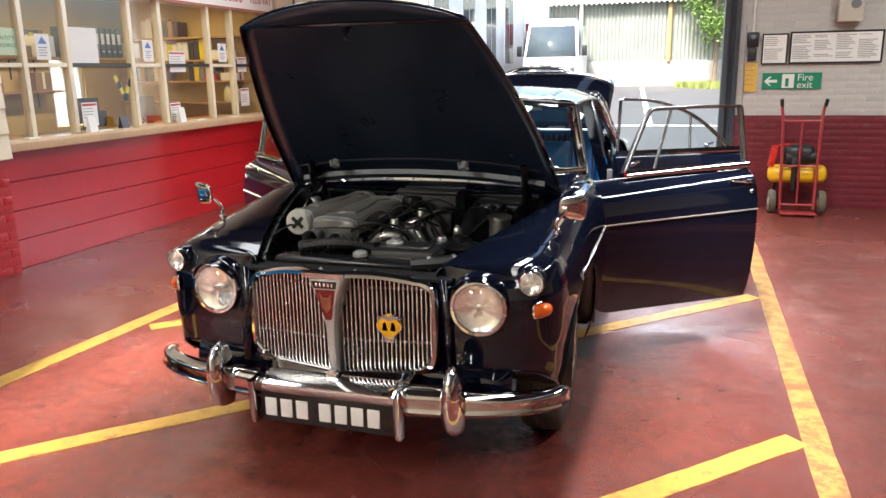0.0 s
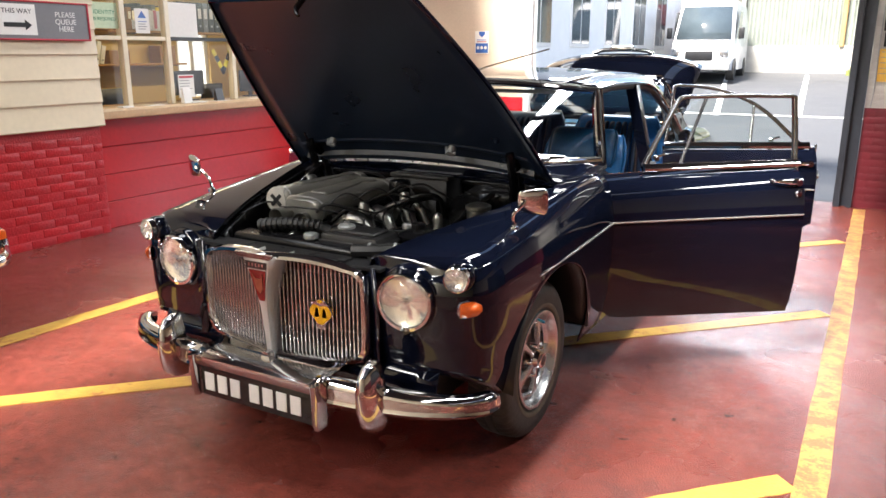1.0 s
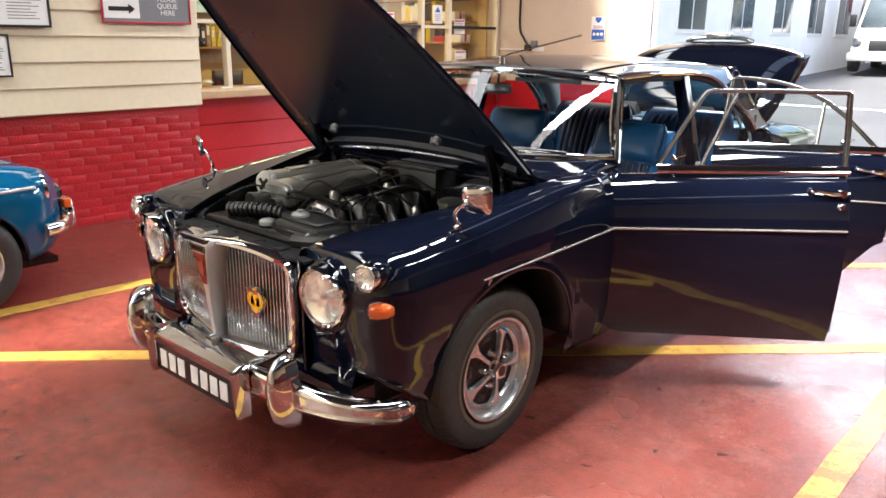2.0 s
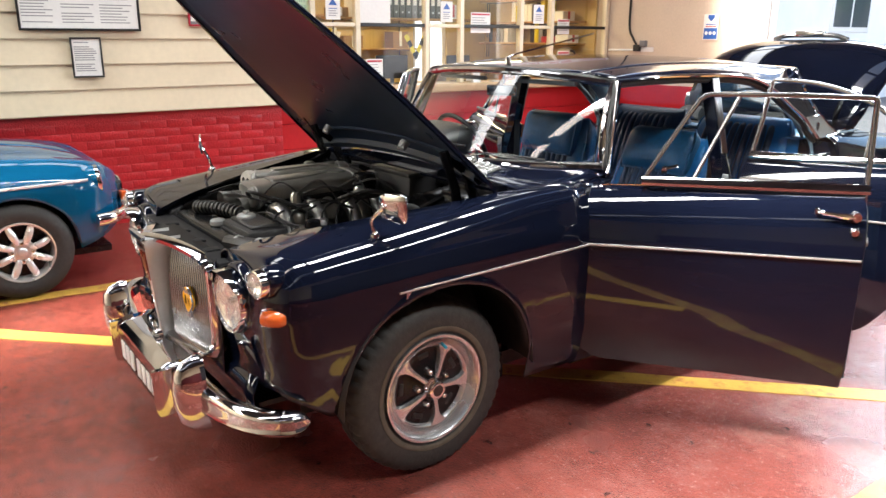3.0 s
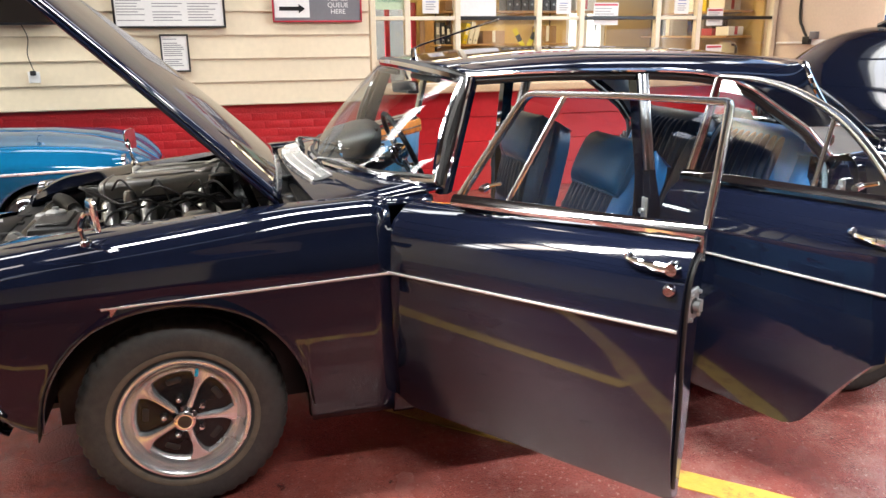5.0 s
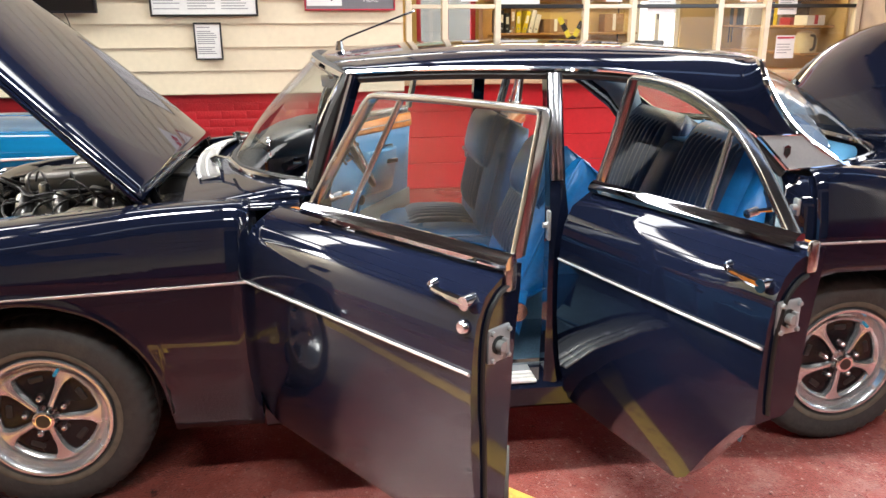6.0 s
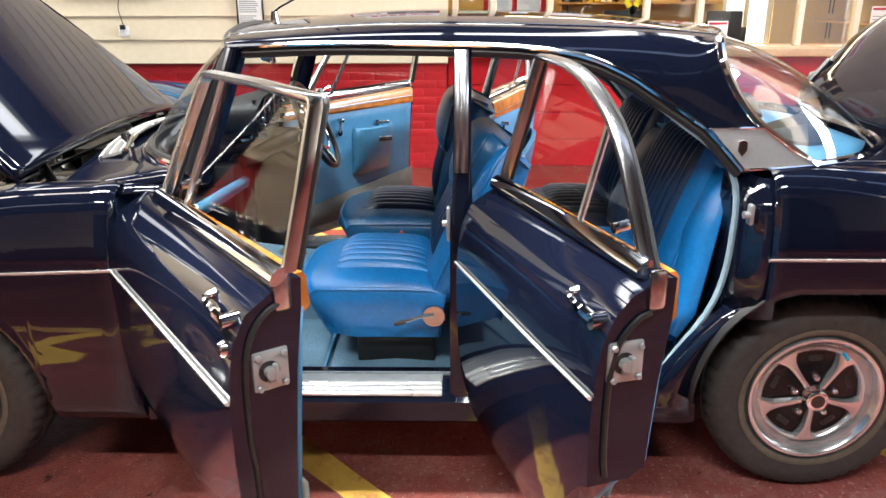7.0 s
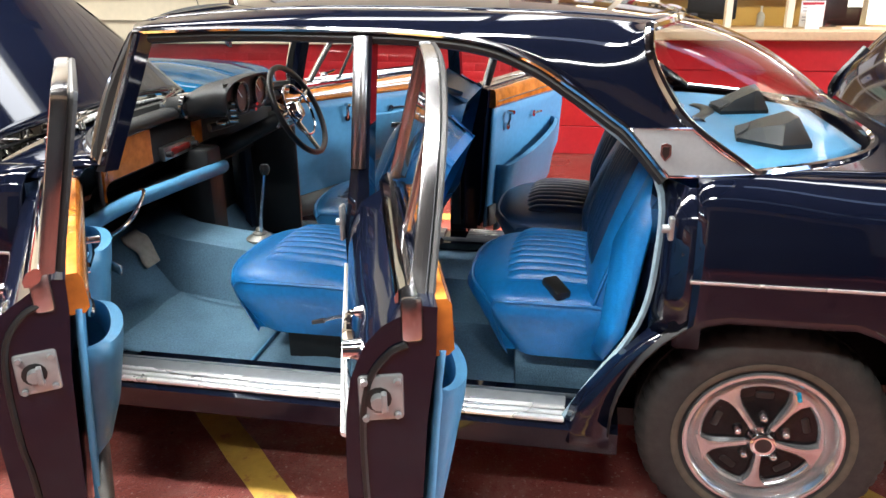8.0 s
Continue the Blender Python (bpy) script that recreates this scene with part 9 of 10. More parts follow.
for _k, _t in enumerate(("PLEASE", "QUEUE", "HERE")):
    lettering("words_queue", _t, 0.058, Matrix.Translation((0.58, 0.20 - 0.055 * _k, 0.0108)), SIGN_WHITE, q, depth=0.0008)
# upper direction sign
q, m, w, h = framed("direction_sign", "white direction sign with a red arrow", 0.85, 1.53, 2.02, 2.28, "west", None, "sign", 0, 1, 0.01, SIGN_WHITE)
bm = bmesh.new()
prism(bm, [(0.42, 0.06), (0.55, 0.06), (0.55, 0.035), (0.63, 0.085), (0.55, 0.135), (0.55, 0.11), (0.42, 0.11)], "z", 0.002, 0.004)
part("arrow", bm, SIGN_RED, q, "red arrow", 0)
for _k in range(4):
    bm = bmesh.new()
    box(bm, 0.05 + 0.085 * _k, 0.115 + 0.085 * _k, 0.04, 0.13, 0.002, 0.004)
    part("letter_bar", bm, SIGN_RED, q, smooth=0)
# television and cables
tv = empty("television", "black wall television on cream boards", "television", loc=(X_W + 0.03, -1.45, 1.93))
bm = bmesh.new()
box(bm, 0.0, 0.05, -0.46, 0.46, -0.28, 0.28, 0.008)
part("case", bm, BLACK_PLASTIC, tv)
bm = bmesh.new()
box(bm, 0.05, 0.053, -0.445, 0.445, -0.26, 0.265)
part("screen", bm, mat("black_screen", (0.006, 0.006, 0.007), 0.08), tv, smooth=0)
bm = bmesh.new()
tube(bm, spline([(X_W + 0.015, -1.27, 1.66), (X_W + 0.018, -1.235, 1.55), (X_W + 0.018, -1.255, 1.42), (X_W + 0.03, -1.225, 1.29)], 16), 0.004, 6)
thing("cable", bm, RUBBER, "thin black cable hanging on cream boards", "cable")
sk = empty("socket", "white wall socket with a black plug", "socket", loc=(X_W + 0.01, -1.23, 1.25))
bm = bmesh.new()
box(bm, 0, 0.012, -0.045, 0.045, -0.06, 0.03, 0.004)
part("plate", bm, SIGN_WHITE, sk)
bm = bmesh.new()
box(bm, 0.012, 0.045, -0.022, 0.022, 0.0, 0.04, 0.008)
part("plug", bm, BLACK_PLASTIC, sk)
# notices on the office glass
for _y0, _y1, _z0, _z1, _kind in ((2.155, 2.315, 1.745, 1.965, "tri"), (3.545, 3.705, 1.74, 1.955, "tri"), (4.90, 5.07, 1.74, 1.955, "tri"), (2.52, 2.90, 1.72, 2.04, "blank"), (3.96, 4.24, 1.63, 1.85, "text"), (1.70, 1.97, 1.78, 2.0, "green"), (5.3, 5.5, 1.62, 1.8, "text"), (5.32, 5.52, 1.2, 1.42, "text"), (2.6, 2.8, 1.14, 1.36, "text"), (3.9, 4.08, 1.1, 1.3, "text")):
    o, m, w, h = framed("glass_notice", {"tri": "white notice with a blue triangle on office glass", "blank": "blank white paper taped to office glass", "text": "white printed notice on office glass", "green": "pale green poster on office glass"}[_kind], _y0, _y1, _z0, _z1, "glass", None, "notice", 6 if _kind == "text" else 0, 1, 0.0, mat("pale_green_poster", (0.5, 0.62, 0.42), 0.6) if _kind == "green" else PAPER, "notices on glass")
    if _kind == "tri":
        bm = bmesh.new()
        prism(bm, [(w * 0.2, h * 0.62), (w * 0.8, h * 0.62), (w * 0.5, h * 0.92)], "z", 0.002, 0.003)
        part("triangle", bm, SIGN_BLUE, o, "blue triangle", 0)
        for _k in range(4):
            bm = bmesh.new()
            box(bm, w * 0.2, w * (0.8 - 0.1 * (_k % 2)), h * (0.46 - 0.1 * _k), h * (0.46 - 0.1 * _k) + 0.007, 0.002, 0.003)
            part("print_bar", bm, INK if _k else SIGN_BLUE, o, smooth=0)
    if _kind == "text":
        bm = bmesh.new()
        box(bm, 0.01, w - 0.01, h - 0.03, h - 0.012, 0.002, 0.003)
        part("print_bar", bm, SIGN_RED, o, smooth=0)
    if _kind == "green":
        lettering("words_identity", "IDENTITY", 0.05, Matrix.Translation((w / 2, h * 0.62, 0.002)), SIGN_GREEN, o, depth=0.0005)
        lettering("words_required", "IS REQUIRED", 0.04, Matrix.Translation((w / 2, h * 0.36, 0.002)), SIGN_GREEN, o, depth=0.0005)
# hazard tape cross on the glass
for _a, _b in (((3.10, 1.60), (3.24, 1.36)), ((3.36, 1.63), (3.22, 1.36))):
    tp = empty("hazard_tape", "yellow and black hazard tape on office glass", "tape", "hazard tape")
    _d = Vector((0, _b[0] - _a[0], _b[1] - _a[1]))
    for _k in range(4):
        p0, p1 = Vector((-4.122, *_a)) + _d * (_k / 4), Vector((-4.122, *_a)) + _d * ((_k + 1) / 4)
        n = Vector((0, -_d.z, _d.y)).normalized() * 0.024
        bm = bmesh.new()
        loft(bm, [[p0 + n, p0 - n], [p1 + n, p1 - n]], False)
        part("tape_strip", bm, HAZARD if _k % 2 == 0 else BLACK_FRAME, tp, "", 0, 0.002)
# red and white fascia sign over the windows
fs = empty("fascia_sign", "white fascia sign with red letters over the office windows", "sign", loc=(-4.058, 3.0, 2.37))
bm = bmesh.new()
box(bm, 0, 0.02, 0, 3.15, 0, 0.28)
part("board", bm, SIGN_WHITE, fs, smooth=0)
for _z0, _z1 in ((0.0, 0.012), (0.268, 0.28)):
    bm = bmesh.new()
    box(bm, 0.02, 0.024, 0, 3.15, _z0, _z1)
    part("border", bm, SIGN_RED, fs, smooth=0)
lettering("words_minimum", "MINIMUM £80.00", 0.19, Matrix.Translation((0.0215, 1.72, 0.14)) @ ON_WEST, SIGN_RED, fs, depth=0.001)
lettering("words_plus", "PLUS VAT", 0.12, Matrix.Translation((0.0215, 2.85, 0.13)) @ ON_WEST, SIGN_RED, fs, depth=0.001)
for _k in range(7):
    bm = bmesh.new()
    box(bm, 0.02, 0.023, 0.08 + 0.105 * _k, 0.155 + 0.105 * _k, 0.07, 0.2)
    part("letter_bar", bm, SIGN_RED, fs, smooth=0)

# north wall
o, m, w, h = framed("blue_notice", "white and blue safety notice on the cream wall", -2.66, -2.465, 1.56, 1.84, "north", None, "notice", 0)
for _x0, _x1, _z0, _z1 in ((0.01, 0.185, 0.01, 0.13), (0.055, 0.14, 0.235, 0.272)):
    bm = bmesh.new()
    box(bm, _x0, _x1, _z0, _z1, 0.0015, 0.003)
    part("blue_panel", bm, SIGN_BLUE, o, smooth=0)
bm = bmesh.new()
prism(bm, [(0.06, 0.236), (0.135, 0.236), (0.0975, 0.20)], "z", 0.0015, 0.003)
part("blue_panel", bm, SIGN_BLUE, o, smooth=0)
for _k in range(2):
    bm = bmesh.new()
    box(bm, 0.03, 0.165, 0.165 - 0.022 * _k, 0.175 - 0.022 * _k, 0.0015, 0.003)
    part("print_bar", bm, SIGN_BLUE if _k == 0 else SIGN_RED, o, smooth=0)
for _k in range(3):
    bm = bmesh.new()
    cyl(bm, (0.045 + 0.052 * _k, 0.075, 0.003), (0.045 + 0.052 * _k, 0.075, 0.004), 0.02, seg=14)
    part("white_disc", bm, PAPER, o, smooth=0)
bm = bmesh.new()
tube(bm, spline([(-3.74, Y_N - 0.02, CEIL), (-3.74, Y_N - 0.02, 2.2), (-3.735, Y_N - 0.02, 1.72), (-3.66, Y_N - 0.03, 1.58), (-3.60, Y_N - 0.03, 1.50)], 30), 0.014, 8)
thing("cable", bm, RUBBER, "black cable clipped down the cream wall", "cable")
bm = bmesh.new()
tube(bm, [(-4.06, Y_N - 0.015, 1.43), (-3.66, Y_N - 0.015, 1.435)], 0.012, 8)
thing("conduit", bm, SIGN_WHITE, "white conduit along the cream wall", "conduit")
jb = empty("junction_box", "grey junction box with a lidded switch", "junction box", loc=(-3.55, Y_N, 1.47))
bm = bmesh.new()
box(bm, -0.085, 0.01, -0.05, 0, -0.05, 0.03, 0.006)
part("box", bm, BLACK_PLASTIC, jb)
bm = bmesh.new()
box(bm, 0.015, 0.10, -0.055, 0, 0.005, 0.08, 0.008)
part("switch_box", bm, SIGN_GREY, jb)
bm = bmesh.new()
box(bm, 0.01, 0.2, -0.012, 0, -0.055, 0.0, 0.003)
part("label_plate", bm, SIGN_WHITE, jb)

# right-hand wall: notices, sign, telephone box
framed("framed_notice", "small black framed notice on the white brick wall", 2.05, 2.315, 1.6, 1.93, "north", BLACK_FRAME, "notice", 12, 1, 0.014)
framed("notice_board", "wide black framed notice on the white brick wall", 2.335, 3.26, 1.60, 1.945, "north", BLACK_FRAME, "notice", 14, 4, 0.018)
fx, m, w, h = framed("fire_exit_sign", "green and white fire exit sign", 2.08, 2.69, 1.325, 1.505, "north", None, "sign", 0, 1, 0.0, SIGN_GREEN)
bm = bmesh.new()
prism(bm, [(0.02, 0.09), (0.075, 0.14), (0.095, 0.14), (0.06, 0.105), (0.155, 0.105), (0.155, 0.075), (0.06, 0.075), (0.095, 0.04), (0.075, 0.04)], "z", 0.0015, 0.003)
part("arrow", bm, SIGN_WHITE, fx, "white arrow", 0)
bm = bmesh.new()
box(bm, 0.205, 0.33, 0.015, 0.165, 0.0015, 0.003)
part("door_symbol", bm, SIGN_WHITE, fx, "", 0)
bm = bmesh.new()
box(bm, 0.24, 0.275, 0.03, 0.12, 0.003, 0.004)
part("door_opening", bm, SIGN_GREEN, fx, "", 0)
lettering("words_fire", "Fire", 0.105, Matrix.Translation((0.36, 0.125, 0.0018)), SIGN_WHITE, fx, "LEFT", 0.0008)
lettering("words_exit", "exit", 0.105, Matrix.Translation((0.36, 0.045, 0.0018)), SIGN_WHITE, fx, "LEFT", 0.0008)
pb = empty("control_box", "black door control box with a hanging chain", "control box", loc=(1.95, Y_N, 1.64))
bm = bmesh.new()
box(bm, -0.06, 0.06, -0.09, 0.0, 0.15, 0.31, 0.012)
part("upper_box", bm, BLACK_PLASTIC, pb)
bm = bmesh.new()
box(bm, -0.045, 0.045, -0.08, 0.0, 0.0, 0.14, 0.01)
part("lower_box", bm, BLACK_PLASTIC, pb)
bm = bmesh.new()
cyl(bm, (0.0, -0.09, 0.26), (0.0, -0.1, 0.26), 0.025, seg=14)
part("button", bm, SIGN_GREY, pb)
bm = bmesh.new()
tube(bm, spline([(-0.075, -0.05, 0.4), (-0.078, -0.055, 0.0), (-0.07, -0.06, -0.38), (-0.085, -0.055, -0.6)], 16), 0.006, 6)
part("chain", bm, STEEL, pb)
bm = bmesh.new()
cyl(bm, (0.0, -0.03, 0.31), (0.0, -0.03, 2.0), 0.012, seg=8)
part("conduit", bm, SIGN_WHITE, pb)
o, m, w, h = framed("yellow_notice", "yellow warning notice on the wall", 1.88, 2.02, 1.3, 1.62, "north", None, "notice", 5, 1, 0.0, mat("yellow_notice_card", (0.62, 0.36, 0.05), 0.5))
sp = empty("wall_speaker", "cream wall loudspeaker box", "loudspeaker", loc=(2.89, Y_N, 2.03))
bm = bmesh.new()
box(bm, -0.12, 0.12, -0.16, 0, 0, 0.3, 0.012)
part("case", bm, mat("beige_case", (0.5, 0.46, 0.38), 0.5), sp)
bm = bmesh.new()
cyl(bm, (0.04, -0.16, 0.18), (0.04, -0.168, 0.18), 0.05, seg=20)
part("cone", bm, SIGN_GREY, sp)


# ---- sack truck with compressor ----
tr = empty("sack_truck", "red tubular sack truck with pneumatic wheels", "trolley", loc=(2.48, 5.75, 0))
for s in (-1, 1):
    bm = bmesh.new()
    tube(bm, spline([(s * 0.17, -0.06, 0.05), (s * 0.175, -0.02, 0.4), (s * 0.19, 0.03, 0.95), (s * 0.205, 0.06, 1.12), (s * 0.22, 0.02, 1.22)], 20), 0.016, 8)
    part("side_rail", bm, TROLLEY_RED, tr)
    bm = bmesh.new()
    tube(bm, [(s * 0.213, 0.045, 1.16), (s * 0.222, 0.018, 1.23)], 0.020, 8)
    part("grip", bm, RUBBER, tr)
    bm = bmesh.new()
    revolve(bm, [(0.06, 0.025), (0.085, 0.038), (0.115, 0.034), (0.128, 0.014), (0.128, -0.014), (0.115, -0.034), (0.085, -0.038), (0.06, -0.025)], pose(s * 0.25, 0.0, 0.128, 0, 90, 0), 24)
    wh = part("wheel", bm, mat("dusty_grey_tyre", (0.10, 0.085, 0.06), 0.8, var=0.3), tr, "dusty pneumatic tyre")
    bm = bmesh.new()
    revolve(bm, [(0, 0.036), (0.03, 0.036), (0.06, 0.028), (0.068, 0), (0.06, -0.028), (0.03, -0.036), (0, -0.036)], pose(s * 0.25, 0.0, 0.128, 0, 90, 0), 20)
    part("wheel_hub", bm, mat("cream_hub", (0.5, 0.45, 0.34), 0.5), wh)
for _z, _y in ((0.1, -0.05), (0.52, -0.01), (1.0, 0.035)):
    bm = bmesh.new()
    tube(bm, [(-0.185, _y, _z), (0.185, _y, _z)], 0.013, 8)
    part("cross_bar", bm, TROLLEY_RED, tr)
bm = bmesh.new()
tube(bm, [(0, -0.05, 0.1), (0, 0.035, 1.0)], 0.012, 8)
part("centre_bar", bm, TROLLEY_RED, tr)
bm = bmesh.new()
box(bm, -0.18, 0.18, -0.26, -0.05, 0.025, 0.035, 0.003)
part("toe_plate", bm, TROLLEY_RED, tr)
cmp_ = empty("air_compressor", "yellow air compressor tank with a black motor and red hose", "compressor", loc=(2.47, 5.88, 0))
bm = bmesh.new()
m = pose(-0.29, 0, 0.42, 0, 90, 0)
revolve(bm, [(0, 0), (0.05, 0.005), (0.085, 0.025), (0.1, 0.06), (0.1, 0.54), (0.085, 0.575), (0.05, 0.595), (0, 0.60)], m, 28)
part("tank", bm, TANK_YELLOW, cmp_, "yellow steel tank")
bm = bmesh.new()
box(bm, -0.14, 0.17, -0.11, 0.1, 0.52, 0.74, 0.075, 5)
cyl(bm, (-0.12, -0.03, 0.60), (0.21, -0.03, 0.61), 0.085, 0.075, seg=20)
part("motor", bm, BLACK_PLASTIC, cmp_, "black motor cowl")
bm = bmesh.new()
box(bm, -0.06, 0.0, -0.12, -0.08, 0.24, 0.6, 0.01)
part("strap", bm, RUBBER, cmp_, "black strap")
for s in (-1, 1):
    bm = bmesh.new()
    tube(bm, [(s * 0.2, 0, 0.33), (s * 0.22, 0, 0.16), (s * 0.22, 0.02, 0.0)], 0.014, 6)
    part("foot", bm, BLACK_METAL, cmp_)
bm = bmesh.new()
pts = []
for _k in range(90):
    a = _k * 0.7
    pts.append((-0.27 + 0.03 * math.cos(a) + 0.0004 * _k, -0.06 + 0.03 * math.sin(a), 0.5 + 0.0026 * _k))
tube(bm, pts, 0.009, 5)
tube(bm, spline([pts[-1], (-0.15, -0.05, 0.745), (-0.05, -0.02, 0.735)], 8), 0.009, 5)
part("coiled_hose", bm, HOSE_RED, cmp_, "red coiled air hose")


# ---- blue sports car, nose to the doorway ----
mg = empty("sports_car", "teal blue classic sports car with chrome trim", "car", loc=(-2.98, 0, 0))
MZ = (0.22, 0.30, 0.42, 0.55, 0.66, 0.74, 0.80)
MX = (0.70, 0.735, 0.755, 0.762, 0.758, 0.735, 0.68)


def mg_w(y):
    return lerp(y, (-4.05, -3.9, -3.5, -2.8, -1.4, -0.9, -0.6, -0.47, -0.40, -0.32), (0.74, 0.86, 0.95, 0.99, 1.0, 0.99, 0.965, 0.92, 0.80, 0.64))


def mg_h(y):
    return lerp(y, (-4.05, -3.6, -2.8, -2.0, -1.4, -1.0, -0.7, -0.5, -0.40, -0.32), (0.72, 0.79, 0.82, 0.84, 0.845, 0.84, 0.82, 0.79, 0.76, 0.70))


def mg_c(y):
    return lerp(y, (-4.05, -3.6, -2.8, -2.0, -1.4, -1.0, -0.7, -0.5, -0.40, -0.32, -0.26), (0.70, 0.80, 0.84, 0.90, 0.90, 0.885, 0.845, 0.79, 0.735, 0.68, 0.62))


MG_F, MG_R = -0.94, -3.25
ys = [-0.32, -0.36, -0.40, -0.45, -0.5, -0.55, -0.6] + [MG_F + 0.325 * math.cos(radians(a)) for a in range(4, 178, 8)] + [-1.3, -1.5, -1.8, -2.1, -2.4, -2.7, -2.9] + [MG_R + 0.325 * math.cos(radians(a)) for a in range(4, 178, 8)] + [-3.6, -3.75, -3.9, -4.0, -4.05]
ys = sorted(set(round(y, 4) for y in ys), reverse=True)
for s in (1, -1):
    cols = []
    for y in ys:
        zb_ = 0.24 if y < -0.6 else lerp(y, (-0.6, -0.32), (0.27, 0.36))
        for c in (MG_F, MG_R):
            if abs(y - c) < 0.3249:
                zb_ = max(zb_, 0.31 + math.sqrt(0.325**2 - (y - c) ** 2))
        col = []
        sc = (mg_h(y) - 0.5) / 0.345
        for j in range(11):
            z0 = zb_ + (0.80 - zb_) * j / 10
            z = z0 if z0 < 0.5 else 0.5 + (z0 - 0.5) * sc
            col.append(Vector((s * lerp(z0, MZ, MX) * mg_w(y), y, z)))
        top = col[-1]
        crest = Vector((s * 0.60 * mg_w(y), y, mg_h(y) + 0.015))
        valley = Vector((s * 0.44 * mg_w(y), y, (mg_h(y) + mg_c(y)) / 2 + 0.004))
        cen = Vector((0, y, mg_c(y)))
        for j in range(1, 6):
            t = j / 5
            col.append(top.lerp(crest, t) + Vector((0, 0, 0.012 * math.sin(math.pi * t))))
        for j in range(1, 5):
            col.append(crest.lerp(valley, j / 4))
        for j in range(1, 8):
            t = j / 7
            col.append(valley.lerp(cen, t) + Vector((0, 0, 0.016 * math.sin(math.pi * t))))
        cols.append(col)
    # nose closing face
    first = cols[0]
    cols.insert(0, [Vector((p.x * 0.86, -0.285, 0.36 + (p.z - 0.36) * 0.92)) for p in first])
    cols.insert(0, [Vector((p.x * 0.55, -0.262, 0.40 + (p.z - 0.36) * 0.74)) for p in first])
    cols.append([Vector((p.x * 0.5, -4.10, 0.4 + (p.z - 0.4) * 0.7)) for p in cols[-1]])
    bm = bmesh.new()
    loft(bm, cols, False)
    part("body_side", bm, MG_BLUE, mg, "teal blue body", 60, 0.006)
    # chrome strip, lamp, wheel housings
    bm = bmesh.new()
    tube(bm, [(s * (0.764 * mg_w(y)), y, lerp(y, (-4, -1.2, -0.50), (0.64, 0.695, 0.705))) for y in [-0.52 - 3.2 * k / 20 for k in range(21)]], 0.009, 6)
    part("side_trim", bm, ALLOY_STRIP, mg, "chrome side strip")
    for c in (MG_F, MG_R):
        bm = bmesh.new()
        loft(bm, [[(s * 0.74, c + 0.335 * math.cos(radians(a)), 0.31 + 0.335 * math.sin(radians(a))), (s * 0.45, c + 0.335 * math.cos(radians(a)), 0.32 + 0.335 * math.sin(radians(a)))] for a in range(0, 181, 10)], False)
        loft(bm, [[(s * 0.46, c + 0.335 * math.cos(radians(a)), 0.31 + 0.335 * math.sin(radians(a))), (s * 0.46, c + 0.335 * math.cos(radians(a)), 0.2)] for a in range(0, 181, 10)], False)
        part("wheel_housing", bm, RUBBER, mg, "", 60, 0.004)
        # alloy wheel
        m = Matrix.Translation((s * 0.665, c, 0.30)) @ pose(0, 0, 0, 0, 90 * s, 0)
        bm = bmesh.new()
        revolve(bm, [(0.185, 0.07), (0.2, 0.085), (0.235, 0.09), (0.27, 0.082), (0.293, 0.06), (0.30, 0.03), (0.30, -0.03), (0.293, -0.06), (0.26, -0.085), (0.185, -0.08)], m, 48)
        wh = part("wheel", bm, TYRE, mg, "black tyre on a silver eight-spoke alloy wheel", 50)
        bm = bmesh.new()
        revolve(bm, [(0.18, 0.0), (0.19, 0.075), (0.186, 0.09), (0.178, 0.088), (0.168, 0.06), (0.165, 0.0)], m, 48)
        part("rim", bm, ALLOY_STRIP, wh, "polished rim", 50)
        bm = bmesh.new()
        revolve(bm, [(0.172, 0.0), (0, 0.0)], m, 32)
        part("drum", bm, BLACK_METAL, wh)
        for k in range(8):
            mk = m @ pose(0, 0, 0, 0, 0, 45 * k + 22)
            bm = bmesh.new()
            rings = []
            for r, hw, h in ((0.05, 0.017, 0.058), (0.08, 0.021, 0.072), (0.12, 0.023, 0.076), (0.15, 0.021, 0.068), (0.174, 0.017, 0.052)):
                rings.append([mk @ Vector((r, hw * math.cos(a), h + 0.018 * math.sin(a))) for a in [2 * math.pi * q / 12 for q in range(12)]])
            loft(bm, rings, True, True)
            part("spoke", bm, ALLOY_STRIP, wh)
        bm = bmesh.new()
        revolve(bm, [(0.078, 0.04), (0.075, 0.062), (0.03, 0.066), (0.028, 0.082), (0.02, 0.088), (0, 0.088)], m, 28)
        part("hub", bm, ALLOY, wh)
        for k in range(4):
            mk = m @ pose(0, 0, 0, 0, 0, 90 * k)
            bm = bmesh.new()
            revolve(bm, [(0.012, 0.06), (0.01, 0.078), (0, 0.08)], mk @ Matrix.Translation((0.056, 0, 0)), 8)
            part("wheel_nut", bm, CHROME, wh)
    c = Vector((s * 0.582, -0.445, 0.68))
    m = Matrix.Translation(c) @ pose(0, 0, 0, -84, 0, -4 * s)
    bm = bmesh.new()
    revolve(bm, [(0.098, -0.004), (0.099, 0.006), (0.095, 0.018), (0.088, 0.02), (0.084, 0.006)], m, 32)
    hl = part("headlamp", bm, CHROME, mg, "round headlamp in a chrome rim", 50)
    bm = bmesh.new()
    revolve(bm, [(0.105, -0.09), (0.102, -0.03), (0.097, 0.0)], m, 32)
    part("lamp_pod", bm, MG_BLUE, hl, "", 50)
    bm = bmesh.new()
    revolve(bm, [(0.086, 0.008), (0.06, 0.03), (0, 0.038)], m, 28)
    part("lens", bm, LENS, hl)
    bm = bmesh.new()
    revolve(bm, [(0.088, 0.006), (0.05, -0.03), (0, -0.045)], m, 28)
    part("reflector", bm, REFLECTOR, hl)
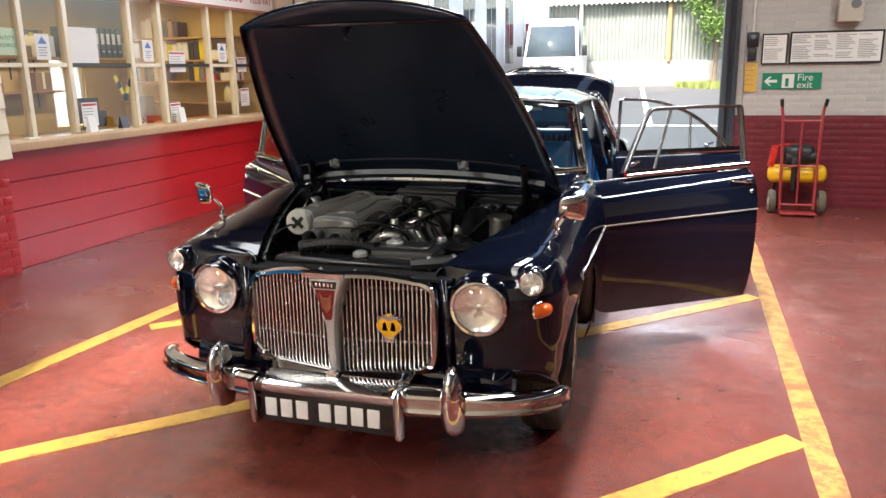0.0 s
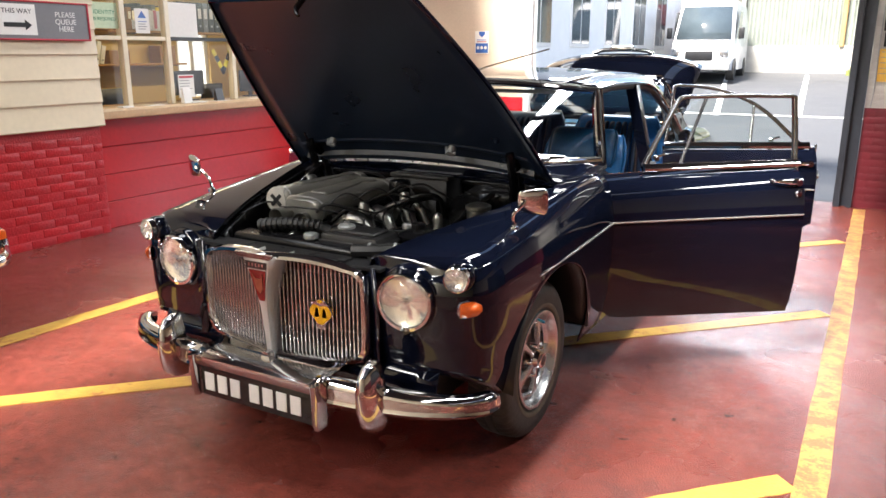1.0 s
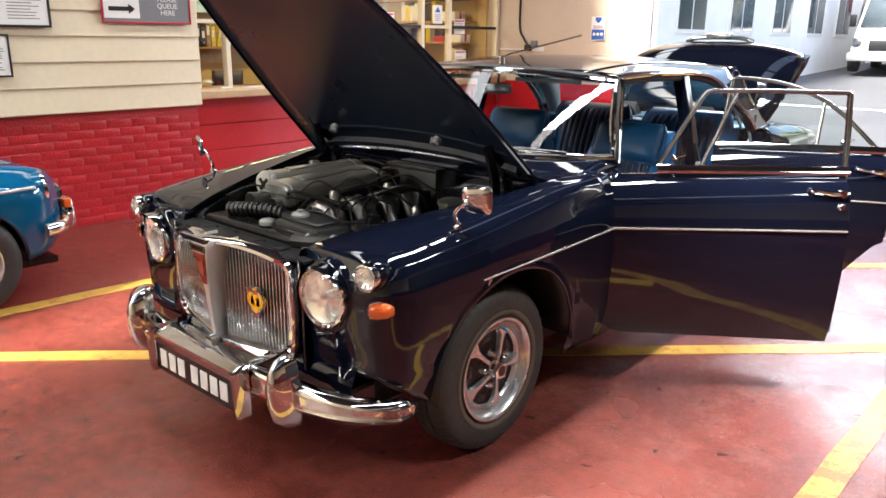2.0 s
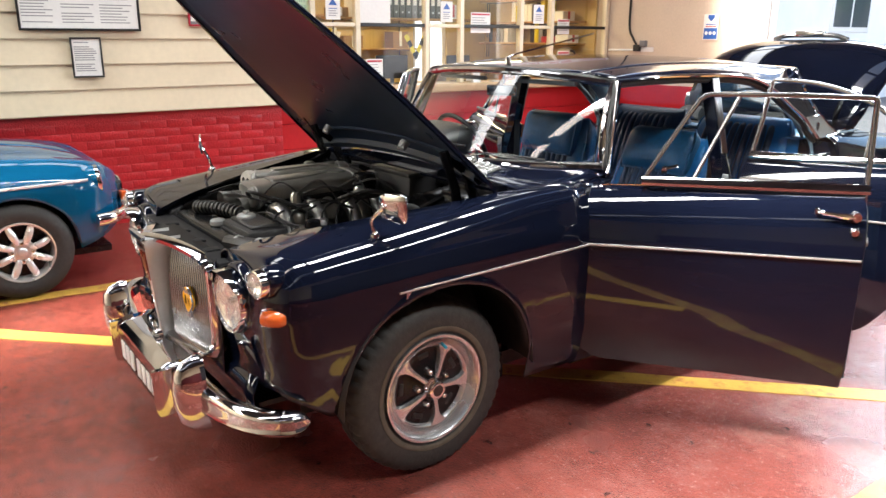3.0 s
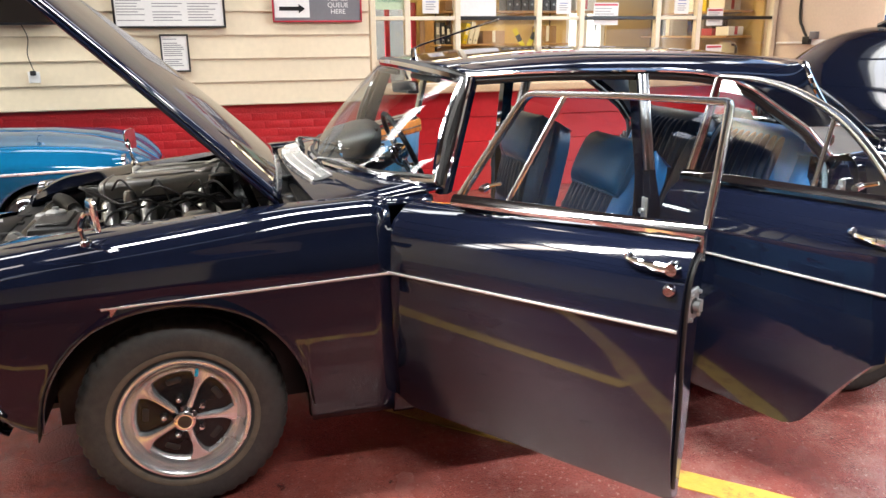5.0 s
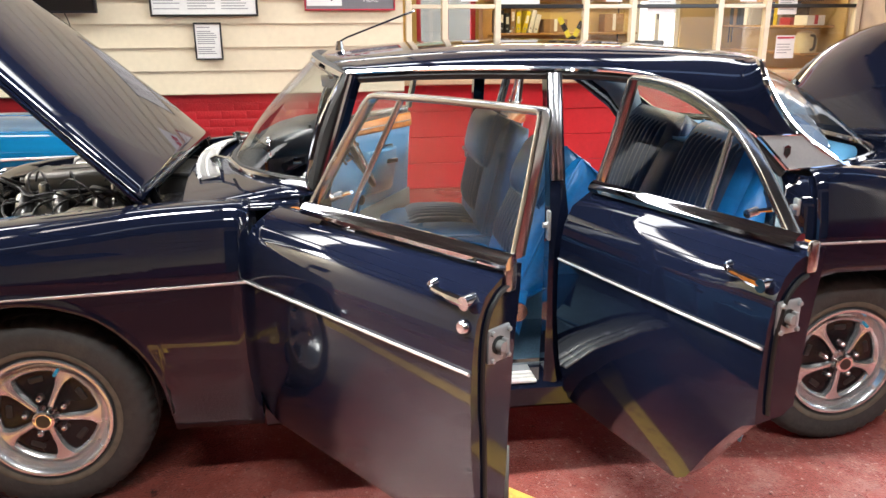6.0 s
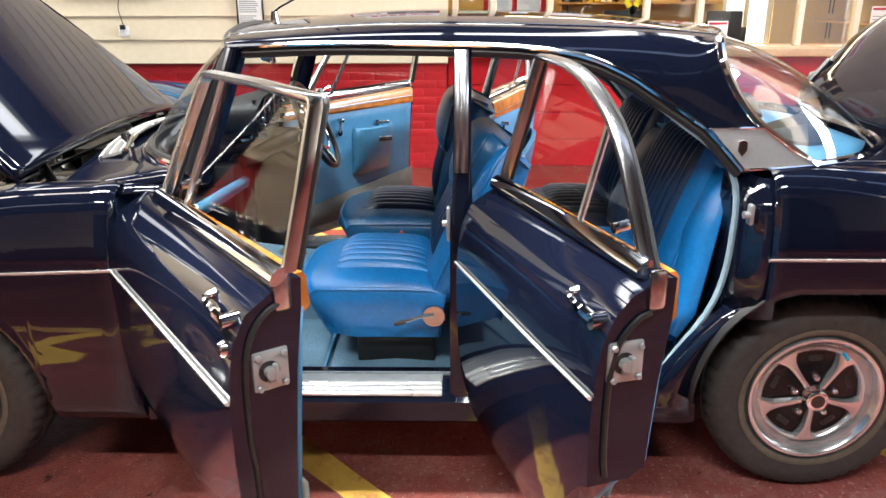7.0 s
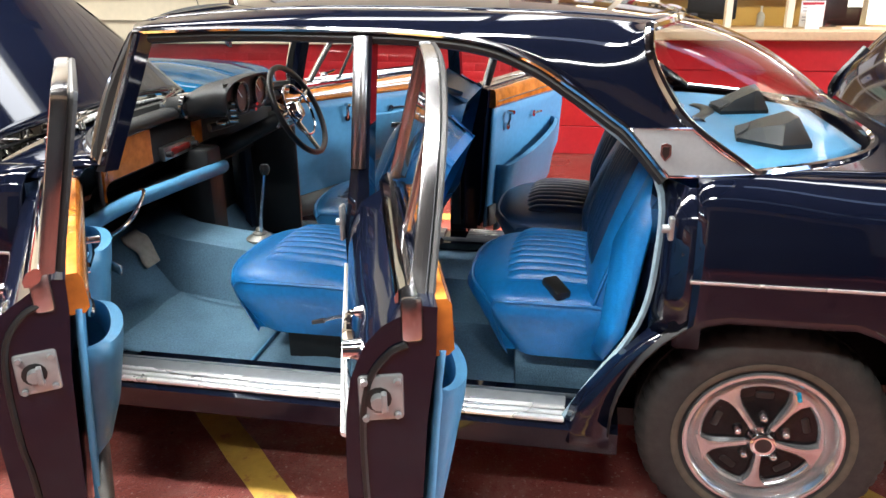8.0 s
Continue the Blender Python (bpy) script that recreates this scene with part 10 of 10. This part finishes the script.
    bm = bmesh.new()
    box(bm, s * 0.44 - 0.055, s * 0.44 + 0.055, -0.285, -0.235, 0.505, 0.565, 0.012)
    lm = part("side_lamp", bm, AMBER, mg, "amber and clear side lamp")
    bm = bmesh.new()
    box(bm, s * 0.40 - 0.03, s * 0.40 + 0.03, -0.26, -0.228, 0.507, 0.563, 0.01)
    part("clear_lens", bm, SIGN_WHITE, lm)
    bm = bmesh.new()
    rings = []
    for z, w, d in ((0.36, 0.012, 0.03), (0.39, 0.030, 0.05), (0.47, 0.034, 0.055), (0.54, 0.026, 0.045), (0.565, 0.01, 0.02)):
        rings.append([(s * 0.42 + w * math.cos(a), -0.245 + d * math.sin(a), z) for a in [2 * math.pi * k / 14 for k in range(14)]])
    loft(bm, rings, True, True)
    part("overrider", bm, CHROME, mg, "chrome overrider", 60)
bm = bmesh.new()
pth = spline([(-0.74, -0.50, 0.44), (-0.66, -0.36, 0.44), (-0.4, -0.235, 0.44), (0, -0.19, 0.44), (0.4, -0.235, 0.44), (0.66, -0.36, 0.44), (0.74, -0.50, 0.44)], 40)
rings = []
for _i, p in enumerate(pth):
    a, b = pth[max(0, _i - 1)], pth[min(40, _i + 1)]
    t = (b - a).normalized()
    n = Vector((-t.y, t.x, 0))
    rings.append([p + n * o + Vector((0, 0, h)) for o, h in ((0, 0.04), (0.022, 0.03), (0.028, 0), (0.022, -0.03), (0, -0.04), (-0.012, 0))])
loft(bm, rings, True, True)
part("bumper", bm, CHROME, mg, "chrome bumper", 60)
bm = bmesh.new()
box(bm, -0.38, 0.38, -0.275, -0.25, 0.46, 0.62, 0.03)
gr = part("grille", bm, RUBBER, mg, "chrome framed grille")
bm = bmesh.new()
tube(bm, [(x, -0.252, z) for x, z in ((-0.38, 0.5), (-0.37, 0.6), (-0.3, 0.63), (0.3, 0.63), (0.37, 0.6), (0.38, 0.5), (0.3, 0.455), (-0.3, 0.455))], 0.012, 6, True)
part("grille_frame", bm, CHROME, gr)
bm = bmesh.new()
box(bm, -0.6, 0.6, -3.2, -0.4, 0.2, 0.24)
part("underbody", bm, BLACK_METAL, mg)
bm = bmesh.new()
loft(bm, [[(x, -1.75 - 0.06 * (x / 0.6) ** 2, 0.87), (x * 0.93, -2.02 - 0.06 * (x / 0.6) ** 2, 1.20)] for x in [-0.62 + 1.24 * k / 12 for k in range(13)]], False)
w = part("windscreen", bm, GLASS, mg, "", 60)
bm = bmesh.new()
tube(bm, [(x, -1.75 - 0.06 * (x / 0.6) ** 2, 0.87) for x in [-0.62 + 1.24 * k / 12 for k in range(13)]] + [(x * 0.93, -2.02 - 0.06 * (x / 0.6) ** 2, 1.20) for x in [0.62 - 1.24 * k / 12 for k in range(13)]], 0.014, 6, True)
part("screen_frame", bm, CHROME, w)
bm = bmesh.new()
grid(bm, lambda u, v: Vector(((2 * v - 1) * 0.58, -2.02 - 1.1 * u, 1.20 + 0.04 * math.sin(math.pi * v) - 0.36 * u**2.2)), 10, 10)
part("folding_roof", bm, BINDER, mg, "black folding roof", 60, 0.02)


# ---- single bricks of the painted walls ----
course_bricks(wall_west_plinth, X_W - 0.065, "y", -1.62, 1.585, 0.0, 0.945, RED_BRICK, 1)
course_bricks(wall_north_lower, Y_N + 0.012, "x", 1.82, 3.72, 0.0, 1.035, MAROON, -1, depth=0.003)
course_bricks(wall_north_upper, Y_N + 0.012, "x", 1.82, 3.72, 1.04, 2.42, WHITE_BRICK, -1, depth=0.003)
